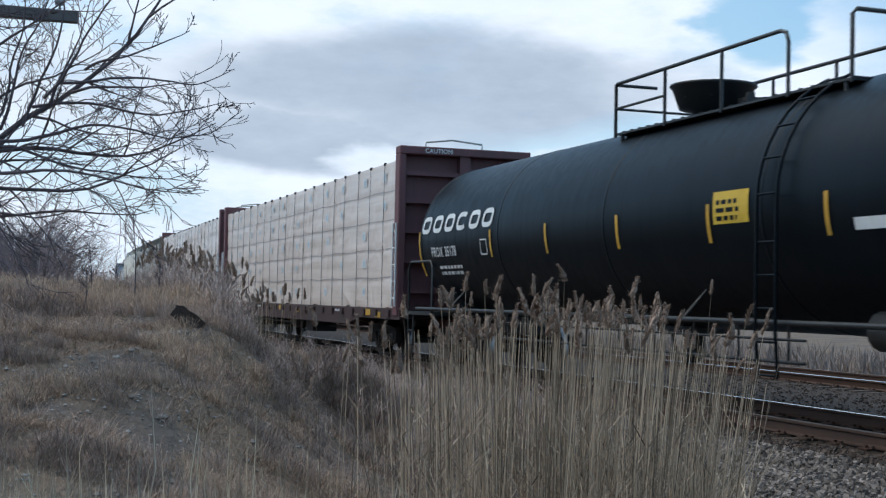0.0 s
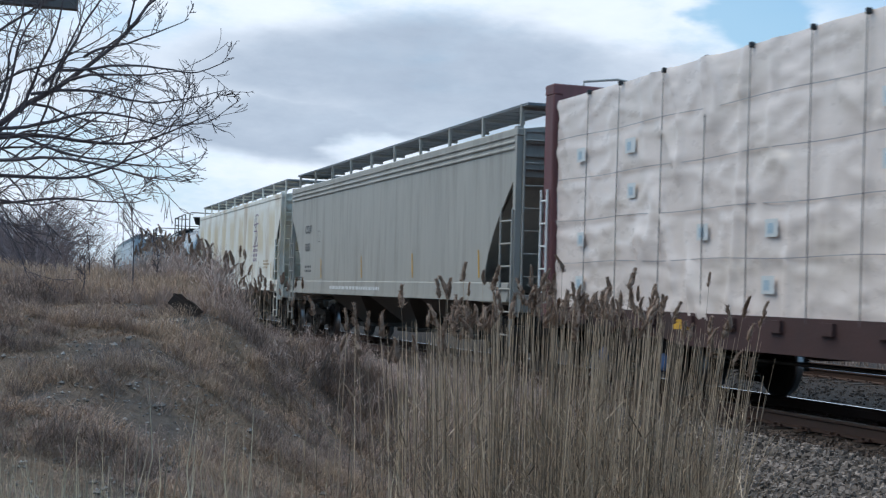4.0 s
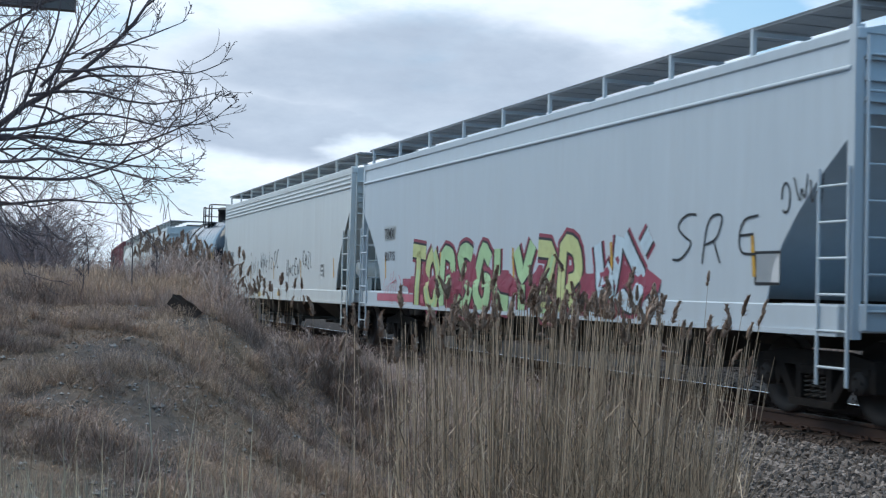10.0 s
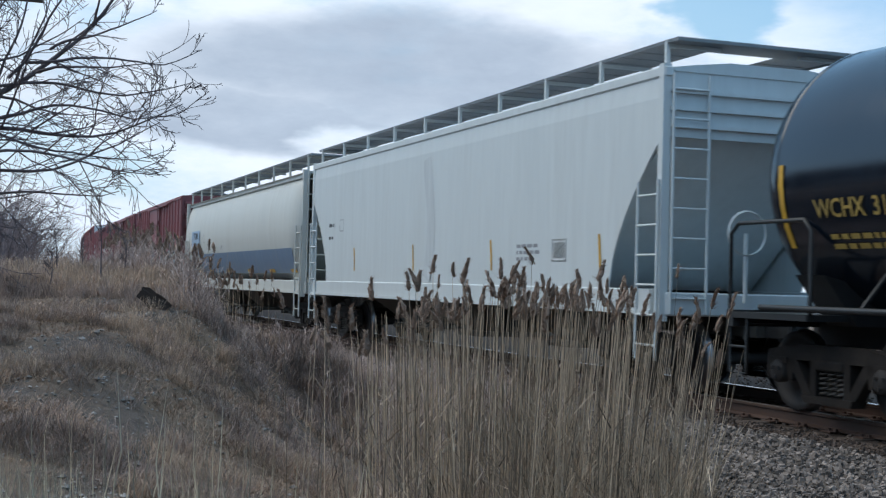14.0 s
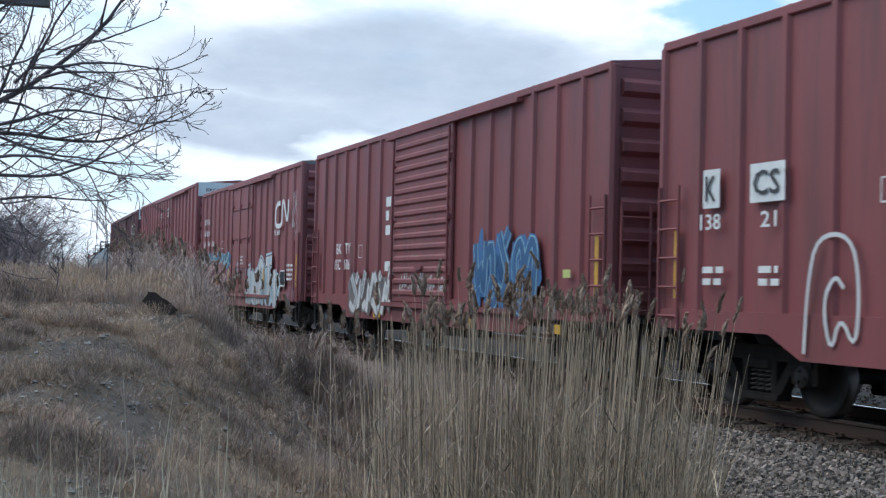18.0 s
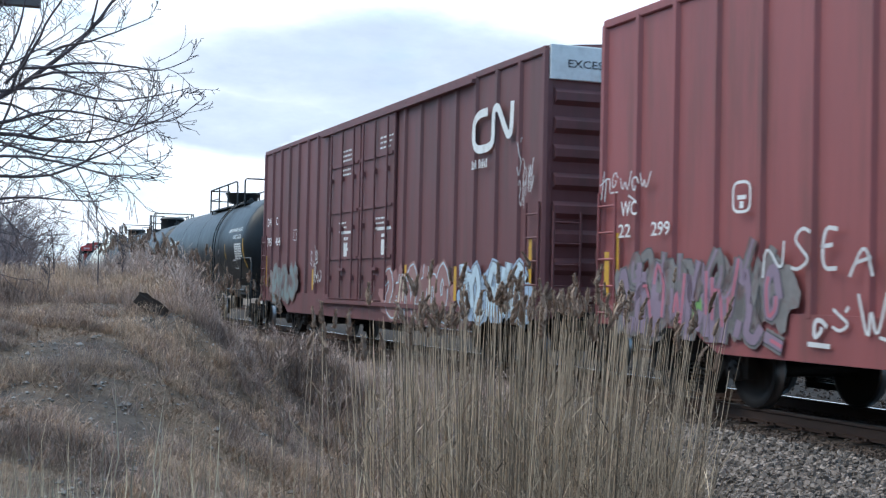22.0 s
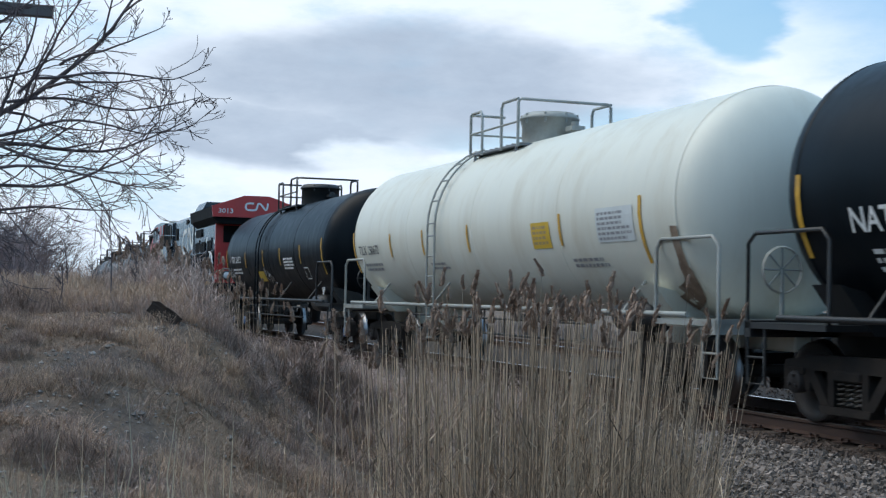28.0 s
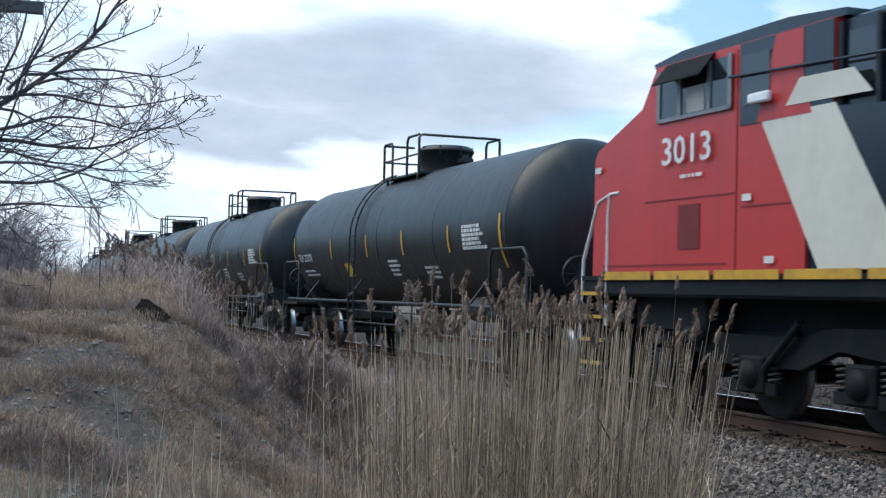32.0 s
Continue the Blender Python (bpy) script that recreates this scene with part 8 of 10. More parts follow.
# ---- locomotive ----
def build_locomotive():
    car = thing("locomotive", "red, black and white diesel locomotive coupled mid-train", "locomotive", "freight train")
    mid = 211.8
    CARS.append((car, mid))
    Y = lambda s: s - mid
    mk = Marks(car, mid, flat_side(-1.52))
    hood = Marks(car, mid, flat_side(-1.32))
    # frame and deck with a yellow edge stripe
    part("underframe", Geo().box(-1.50, 1.50, Y(201.6), Y(222.3), 1.40, 1.62, bev=0.02), M_LOCO_GREY, car)
    part("deck", Geo().box(-1.55, 1.55, Y(201.7), Y(222.25), 1.62, 1.68), M_LOCO_GREY, car)
    for sx in (-1, 1):
        for k in range(14):
            s0 = 202.4 + 1.38 * k
            part("edge_stripe", Geo().box(sx * 1.55, sx * 1.562, Y(s0), Y(s0 + 1.28), 1.62, 1.73), M_YELLOW, car, "yellow sill stripe")
        part("side_skirt", Geo().box(sx * 1.45, sx * 1.52, Y(202), Y(222.2), 1.44, 1.62), M_LOCO_GREY, car)
    # long hood
    g = Geo().prism([(-1.30, 1.68), (-1.30, 4.28), (-1.15, 4.45), (1.15, 4.45), (1.30, 4.28), (1.30, 1.68)], Y(203.0), Y(216.8), "y")
    hd = part("long_hood", g, M_LOCO_BLACK, car)
    g = Geo().prism([(-1.25, 4.40), (-1.0, 4.88), (1.0, 4.88), (1.25, 4.40)], Y(207.2), Y(209.3), "y")
    part("exhaust_housing", g, M_LOCO_BLACK, car)
    g = Geo()
    for k in range(9):
        s = 203.3 + k * 0.50
        gg = Geo().box(-1.335, -1.30, Y(s), Y(s + 0.44), 1.95, 3.35 if k % 3 else 2.9, bev=0.01)
        dr = part("hood_door", gg, M_LOCO_BLACK, hd)
        part("door_grille", Geo().box(-1.345, -1.334, Y(s + 0.06), Y(s + 0.38), 2.65, 3.25 if k % 3 else 2.85), M_MESH, dr)
        part("door_vent", Geo().box(-1.345, -1.334, Y(s + 0.06), Y(s + 0.38), 2.05, 2.55), M_MESH, dr)
    for k in range(7):
        s = 208.3 + k * 0.62
        part("hood_door", Geo().box(-1.325, -1.30, Y(s), Y(s + 0.57), 1.95, 4.15, bev=0.01), M_LOCO_BLACK, hd)
    for s0, s1, z0, z1 in ((206.1, 207.6, 3.45, 3.75), (206.1, 207.6, 2.9, 3.2), (212.95, 213.5, 3.55, 4.05), (209.9, 210.3, 4.1, 4.3)):
        part("air_grille", Geo().box(-1.345, -1.31, Y(s0), Y(s1), z0, z1), M_MESH, hd)
    # radiator wings over the rear
    g = Geo().prism([(-1.56, 4.02), (-1.60, 4.40), (-0.45, 4.80), (0.45, 4.80), (1.60, 4.40), (1.56, 4.02), (1.30, 3.80), (-1.30, 3.80)], Y(202.12), Y(207.5), "y")
    part("radiator_housing", g, M_MESH, car, "black overhanging radiator housing")
    g = Geo().prism([(-1.57, 4.03), (-1.61, 4.41), (-0.45, 4.81), (0.45, 4.81), (1.61, 4.41), (1.57, 4.03)], Y(202.02), Y(202.12), "y")
    part("rear_fascia", g, M_LOCO_RED, car, "red end panel of the radiator")
    # rear wall
    g = Geo().box(-1.32, 1.32, Y(202.85), Y(203.0), 1.68, 4.05)
    rw = part("rear_wall", g, M_LOCO_RED, car)
    for x0, x1 in ((-1.05, -0.45), (0.45, 1.05)):
        part("rear_grille", Geo().box(x0, x1, Y(202.82), Y(202.85), 3.15, 3.75, bev=0.01), M_MESH, rw)
    part("headlight_box", Geo().box(-0.32, 0.32, Y(202.65), Y(202.85), 3.35, 3.85, bev=0.03), M_LOCO_RED, rw)
    for x in (-0.15, 0.15):
        part("headlight", Geo().lathe([(0, 0.10), (-0.03, 0.09), (-0.035, 0.001)], (x, Y(202.65), 3.6), "y", 16), M_LAMP, rw)
    for x in (-1.05, 1.05):
        g = Geo().lathe([(0, 0.17), (-0.05, 0.17), (-0.06, 0.12)], (x, Y(202.0), 1.95), "y", 16)
        dl = part("ditch_light", g, M_BLACK, car)
        part("lens", Geo().lathe([(-0.055, 0.12), (-0.075, 0.08), (-0.08, 0.001)], (x, Y(202.0), 1.95), "y", 16), M_LAMP, dl)
    # rear lettering on the fascia: numbers and sign
    vs, fs, ratio = LETTERS["3013"]
    for x0 in (-1.38, 0.82):
        part("lettering", Geo().add([(x0 + u * 0.52, Y(202.01), 4.16 + v * 0.17) for u, v in vs], fs), M_WHITE, car, fix=False)
    g = Geo()
    P = [(0.36, 0.92), (0.12, 0.92), (0.02, 0.78), (0.0, 0.3), (0.08, 0.05), (0.38, 0.05), (0.48, 0.2), (0.52, 0.85), (0.58, 0.95), (0.66, 0.85), (0.84, 0.15), (0.92, 0.15), (0.96, 1.0)]
    P = rounded(rounded(P))
    Q = [Vector((-0.42 + u * 0.84, 4.28 + v * 0.28)) for u, v in P]
    for i, q in enumerate(Q):
        d = (Q[min(i + 1, len(Q) - 1)] - Q[max(i - 1, 0)]).normalized()
        nrm = Vector((-d.y, d.x)) * 0.034
        g.v += [(q.x + nrm.x, Y(202.008), q.y + nrm.y), (q.x - nrm.x, Y(202.008), q.y - nrm.y)]
    g.add([], [(2 * i - len(g.v), 2 * i + 1 - len(g.v), 2 * i + 3 - len(g.v), 2 * i + 2 - len(g.v)) for i in range(len(Q) - 1)])
    part("company_sign", g, M_WHITE, car, fix=False)
    # equipment cabinet behind the cab
    part("equipment_cabinet", Geo().box(-1.46, 1.46, Y(214.9), Y(217.4), 1.68, 3.30, bev=0.02), M_LOCO_BLACK, car)
    part("cabinet_door", Geo().box(-1.48, -1.46, Y(215.0), Y(215.5), 1.95, 2.75, bev=0.005), M_LOCO_BLACK, car)
    part("blower_housing", Geo().box(-1.40, 1.40, Y(214.2), Y(216.75), 3.30, 4.36, bev=0.03), M_LOCO_BLACK, car)
    part("battery_box", Geo().box(-1.46, -0.9, Y(212.9), Y(214.3), 1.68, 2.75, bev=0.02), M_LOCO_BLACK, car)
    for k, s in enumerate((214.4, 215.0, 215.6, 216.2)):
        part("cabinet_window", Geo().box(-1.412, -1.40, Y(s), Y(s + 0.42), 3.62, 4.2), M_GLASS if k % 2 else M_MESH, car)
        part("roof_post", Geo().tube([(-1.43, Y(s + 0.52), 3.35), (-1.43, Y(s + 0.52), 4.3)], 0.04, 6), M_BLACK, car)
    part("shutter", Geo().box(-1.416, -1.40, Y(214.75), Y(214.95), 3.5, 4.25), M_GALV, car)
    # cab
    g = Geo().prism([(Y(216.75), 3.30), (Y(216.75), 4.36), (Y(220.35), 4.36), (Y(220.72), 3.86), (Y(221.9), 3.42), (Y(222.0), 3.30), (Y(222.02), 1.68), (Y(217.2), 1.68), (Y(217.2), 3.3)], -1.50, 1.50, "x")
    cab = part("cab", g, M_LOCO_RED, car, "red cab and nose")
    g = Geo().prism([(Y(216.6), 4.36), (Y(216.6), 4.44), (Y(217.6), 4.52), (Y(219.8), 4.50), (Y(220.5), 4.42), (Y(220.45), 4.34)], -1.46, 1.46, "x")
    part("cab_roof", g, M_LOCO_BLACK, cab)
    part("roof_unit", Geo().box(-0.9, 0.3, Y(218.6), Y(219.5), 4.50, 4.68, bev=0.04), M_HOPGREY, cab)
    for sx in (-1, 1):
        x = sx * 1.505
        part("side_window", Geo().box(x, x + sx * 0.012, Y(218.65), Y(220.25), 3.66, 4.26), M_GLASS, cab)
        for a, b, c, d in ((218.60, 218.68, 3.62, 4.28), (220.22, 220.30, 3.62, 4.28), (218.60, 220.30, 3.62, 3.67), (219.05, 219.12, 3.66, 4.26), (219.72, 219.80, 3.66, 4.26)):
            part("window_frame", Geo().box(x + sx * 0.012, x + sx * 0.03, Y(a), Y(b), c, d), M_GALV, cab)
        part("seat_back", Geo().box(x + sx * 0.012, x + sx * 0.016, Y(219.2), Y(219.6), 3.68, 4.0), M_HOPGREY, cab)
        part("sun_visor", Geo().prism([(x, 4.35), (x + sx * 0.22, 4.08), (x + sx * 0.22, 4.06), (x, 4.32)], Y(219.0), Y(220.1), "y"), M_MESH, cab)
        part("rear_quarter", Geo().box(x, x + sx * 0.006, Y(216.75), Y(218.45), 3.40, 4.35), M_LOCO_BLACK, cab)
        part("red_band", Geo().prism([(Y(218.1), 3.40), (Y(217.75), 4.34), (Y(217.25), 4.34), (Y(217.25), 3.85), (Y(217.1), 3.40)], x + sx * 0.007, x + sx * 0.013, "x"), M_LOCO_RED, cab)
        part("rear_window", Geo().box(x + sx * 0.014, x + sx * 0.022, Y(217.85), Y(218.38), 3.62, 4.2), M_GLASS, cab)
        part("cab_mirror", Geo().box(x + sx * 0.05, x + sx * 0.12, Y(217.75), Y(218.15), 3.60, 3.72, bev=0.02), M_LAMP, cab)
    part("windshield", Geo().prism([(-1.35, 3.92), (-0.1, 3.96), (-0.1, 4.28), (-1.3, 4.25)], Y(220.50), Y(220.56), "y"), M_GLASS, cab)
    part("windshield", Geo().prism([(1.35, 3.92), (0.1, 3.96), (0.1, 4.28), (1.3, 4.25)], Y(220.50), Y(220.56), "y"), M_GLASS, cab)
    part("vent", Geo().box(-1.512, -1.50, Y(219.28), Y(219.77), 2.0, 2.55), mat("dark_red_grille", (0.16, 0.02, 0.02), 0.7), cab)
    for z0, s0, s1 in ((2.62, 218.55, 220.6), (1.80, 218.7, 221.7), (2.45, 216.4, 218.4)):
        part("panel_seam", Geo().box(-1.508, -1.50, Y(s0), Y(s1), z0, z0 + 0.02), mat("dark_red_seam", (0.22, 0.02, 0.02), 0.6), cab)
    part("panel_seam", Geo().box(-1.508, -1.50, Y(218.50), Y(218.52), 1.7, 4.3), mat("dark_red_seam", (0.22, 0.02, 0.02), 0.6), cab)
    # slanting white and black bands
    g = Geo().add([(-1.514, Y(218.05), 3.46), (-1.514, Y(216.7), 3.46), (-1.514, Y(215.5), 1.72), (-1.514, Y(216.95), 1.72)], [(0, 1, 2, 3)])
    part("white_band", g, M_LOCO_WHITE, car, "slanting cream-white stripe", fix=False)
    g = Geo().add([(-1.508, Y(217.25), 3.46), (-1.508, Y(214.95), 3.30), (-1.508, Y(214.95), 1.72), (-1.508, Y(216.3), 1.72)], [(0, 1, 2, 3)])
    part("black_band", g, M_LOCO_BLACK, car, fix=False)
    g = Geo().add([(-1.526, Y(217.55), 3.52), (-1.526, Y(216.1), 3.50), (-1.526, Y(216.4), 3.78), (-1.526, Y(217.3), 3.80)], [(0, 1, 2, 3)])
    part("white_patch", g, M_LOCO_WHITE, car, fix=False)
    mk.text("3013", 220.12, 3.06, 0.36, M_WHITE, 1.12)
    mk.bars(219.7, 0.5, 2.96, 1, 0.08, M_WHITE, 2)
    for s, z in ((218.35, 2.52), (217.9, 1.80), (221.95, 3.1)):
        mk.panel(s, 0.18, z, 0.08, M_WHITE)
    hood.noodle(211.3, 208.35, 2.88, 3.92, 0.20)
    hood.word(211.3, (4, 3, 2), 2.48, 0.24, gap=0.3)
    for s, z in ((207.9, 3.55), (207.6, 2.75), (206.2, 2.75), (205.1, 3.2), (204.9, 3.25), (203.2, 3.1)):
        hood.panel(s, 0.22, z, 0.14, M_WHITE, "notice")
    # equipment under the frame
    part("traction_equipment", Geo().box(-0.85, 0.85, Y(202.2), Y(221.4), 0.85, 1.41), M_LOCO_GREY, car)
    for s0, s1, x in ((206.9, 208.5, 1.35), (214.7, 215.6, 1.35), (202.5, 203.6, 1.2), (219.5, 221.2, 1.25)):
        part("equipment_box", Geo().box(-x, x, Y(s0), Y(s1), 0.98, 1.42, bev=0.02), M_LOCO_GREY, car)
    # hand rails with posts
    for sx in (-1, 1):
        g = Geo().tube([(sx * 1.52, Y(203.6), 2.78), (sx * 1.52, Y(214.3), 2.78)], 0.024, 6)
        rl = part("hand_rail", g, M_LOCO_BLACK, car)
        for k in range(9):
            s = 203.6 + k * 1.33
            part("rail_post", Geo().box(sx * 1.49, sx * 1.54, Y(s) - 0.045, Y(s) + 0.045, 1.55, 2.80), M_LOCO_BLACK, rl)
        part("upper_grab_rail", Geo().tube([(sx * 1.50, Y(212.4), 3.72), (sx * 1.56, Y(218.6), 3.98)], 0.018, 6), M_LOCO_BLACK, car)
        for s0, d in ((202.9, -1), (221.6, 1)):
            g = Geo().tube([(sx * 1.50, Y(s0), 2.78), (sx * 1.50, Y(s0 + d * 0.3), 2.70), (sx * 1.50, Y(s0 + d * 0.7), 1.9), (sx * 1.50, Y(s0 + d * 0.75), 0.75)], 0.024, 6)
            part("stair_rail", g, M_WHITE, car, "white stair handrail")
            g = Geo().tube([(sx * 1.50, Y(s0 - d * 0.3), 2.80), (sx * 1.50, Y(s0 - d * 0.05), 2.80), (sx * 1.50, Y(s0), 2.5), (sx * 1.50, Y(s0), 1.0)], 0.024, 6)
            part("stair_rail", g, M_WHITE, car, "white stair handrail")
            for k in range(4):
                st = part("step", Geo().box(sx * 1.15, sx * 1.52, Y(s0 + d * 0.08), Y(s0 + d * 0.7), 0.45 + 0.32 * k, 0.49 + 0.32 * k), M_LOCO_GREY, car)
                part("step_edge", Geo().box(sx * 1.52, sx * 1.53, Y(s0 + d * 0.08), Y(s0 + d * 0.7), 0.45 + 0.32 * k, 0.50 + 0.32 * k), M_YELLOW, st)
            part("stair_side", Geo().box(sx * 1.10, sx * 1.50, Y(s0 + d * 0.70), Y(s0 + d * 0.76), 0.42, 1.65), M_LOCO_GREY, car)
    # fuel tank, pilots
    g = Geo().prism([(-1.42, 1.25), (-1.42, 0.72), (-1.15, 0.42), (1.15, 0.42), (1.42, 0.72), (1.42, 1.25)], Y(208.7), Y(215.2), "y")
    part("fuel_tank", g, M_LOCO_GREY, car, "dark grey fuel tank under the frame")
    part("tank_gauge", Geo().box(-1.435, -1.42, Y(211.2), Y(211.3), 0.85, 1.2), C_RED, car)
    part("air_reservoir", Geo().lathe([(-1.6, 0.01), (-1.55, 0.17), (1.55, 0.17), (1.6, 0.01)], (-1.2, Y(207.0), 1.20), "y", 14), M_LOCO_GREY, car)
    for s in (201.75, 222.35):
        part("pilot", Geo().prism([(-1.45, 1.4), (1.45, 1.4), (1.35, 0.25), (-1.35, 0.25)], Y(s) - 0.06, Y(s) + 0.06, "y"), M_LOCO_GREY, car)
    # three-axle bogies
    R = 0.533
    g = Geo()
    g.tube([(-1.0, 0, 0), (1.0, 0, 0)], 0.10, 12)
    for sgn in (-1, 1):
        prof = [(0.0, 0.10), (0.0, 0.2), (0.03, 0.34), (0.0, 0.44), (0.0, R - 0.012), (0.010, R)]
        g.lathe([(sgn * (0.832 - a), r) for a, r in prof], (0, 0, 0), "x", 36)
        g.lathe([(sgn * (0.832 - a), r) for a, r in ((0.010, R), (0.10, R + 0.004), (0.108, R + 0.026), (0.135, R + 0.02), (0.139, 0.1))], (0, 0, 0), "x", 36, 1)
        g.lathe([(sgn * a, r) for a, r in ((0.95, 0.16), (1.18, 0.16), (1.20, 0.13), (1.20, 0.001))], (0, 0, 0), "x", 16)
    wm = g.mesh("wheelset", [M_WHEEL, M_TREAD])
    fix_normals(wm)
    for yc in (Y(204.9), Y(218.6)):
        b = part("bogie", Geo().box(-0.95, 0.95, -0.5, 0.5, 0.75, 1.05, bev=0.03).box(-0.9, 0.9, -2.2, -1.9, 0.7, 0.95).box(-0.9, 0.9, 1.9, 2.2, 0.7, 0.95), M_LOCO_GREY, car, "three-axle locomotive bogie")
        b.location = (0, yc, 0)
        for sx in (-1, 1):
            g = Geo().prism([(-2.55, 0.95), (-2.45, 1.12), (-1.4, 1.10), (-0.9, 0.98), (0.9, 0.98), (1.4, 1.10), (2.45, 1.12), (2.55, 0.95), (2.3, 0.78), (1.55, 0.86), (0.9, 0.62), (-0.9, 0.62), (-1.55, 0.86), (-2.3, 0.78)], sx * 1.02, sx * 1.16, "x")
            for yy in (-1.95, 0, 1.95):
                g.box(sx * 1.0, sx * 1.22, yy - 0.24, yy + 0.24, 0.30, 0.74, bev=0.03)
                g.lathe([(sx * 1.20, 0.17), (sx * 1.27, 0.16), (sx * 1.28, 0.001)], (0, yy, R), "x", 14)
                for dy in (-0.36, 0.36):
                    g.box(sx * 1.03, sx * 1.18, yy + dy - 0.10, yy + dy + 0.10, 0.30, 0.44)
            part("side_frame", g, M_LOCO_GREY, b)
            for yy in (-1.95, 0, 1.95):
                for dy in (-0.36, 0.36):
                    pts = [(sx * 1.11 + 0.075 * math.cos(t * 9 * math.pi), yy + dy + 0.075 * math.sin(t * 9 * math.pi), 0.44 + 0.30 * t) for t in np.linspace(0, 1, 37)]
                    part("spring", Geo().tube(pts, 0.018, 5), M_SPRING, b, fix=False)
            part("brake_cylinder", Geo().lathe([(-0.2, 0.01), (-0.18, 0.11), (0.18, 0.11), (0.2, 0.01)], (sx * 1.25, 1.1, 0.95), "y", 12), M_LOCO_GREY, b)
            part("damper", Geo().tube([(sx * 1.22, -0.3, 0.6), (sx * 1.25, -1.0, 1.15)], 0.045, 8), M_LOCO_GREY, b)
            part("sand_pipe", Geo().tube([(sx * 1.2, 2.3, 1.4), (sx * 1.15, 2.5, 0.8), (sx * 0.8, 2.45, 0.15)], 0.025, 6), M_BLACK, b)
        for dy in (-1.95, 0, 1.95):
            w = part("wheelset", wm, None, b, "dark steel wheels with bright treads")
            w.location = (0, dy, R)
            WHEELS.append((w, yc + dy, mid, dy, R))
    add_couplers(car, 10.1)


build_train()


# ---- plants and small things beside the track ----
def place_at(azimuth, distance):
    a = radians(azimuth)
    return math.sin(a) * distance, math.cos(a) * distance


def gz(x, y):
    return float(ground_height(x, y))


def blade_mesh(name, roots, tips, widths, material, bend=0.0, seed=0):
    """Many thin blades at once, each of two joined strips from a root to a tip with a bend."""
    rng = np.random.default_rng(seed)
    R, T, W = np.asarray(roots, float), np.asarray(tips, float), np.asarray(widths, float)
    n = len(R)
    mid = (R + T) / 2 + np.stack([rng.normal(0, 1, n), rng.normal(0, 1, n), np.abs(rng.normal(0, 1, n)) * 0.6], 1) * (np.linalg.norm(T - R, axis=1) * bend)[:, None]
    ang = rng.uniform(0, math.pi, n)
    side = np.stack([np.cos(ang), np.sin(ang), np.zeros(n)], 1) * W[:, None] / 2
    V = np.stack([R - side, R + side, mid - side * 0.8, mid + side * 0.8, T], 1).reshape(-1, 3)
    base = np.arange(n)[:, None] * 5
    quads = (base + np.array([[0, 1, 3, 2]])).tolist()
    tris = (base + np.array([[2, 3, 4]])).tolist()
    me = bpy.data.meshes.new(name)
    me.from_pydata(V.tolist(), [], quads + tris)
    me.materials.append(material)
    return me


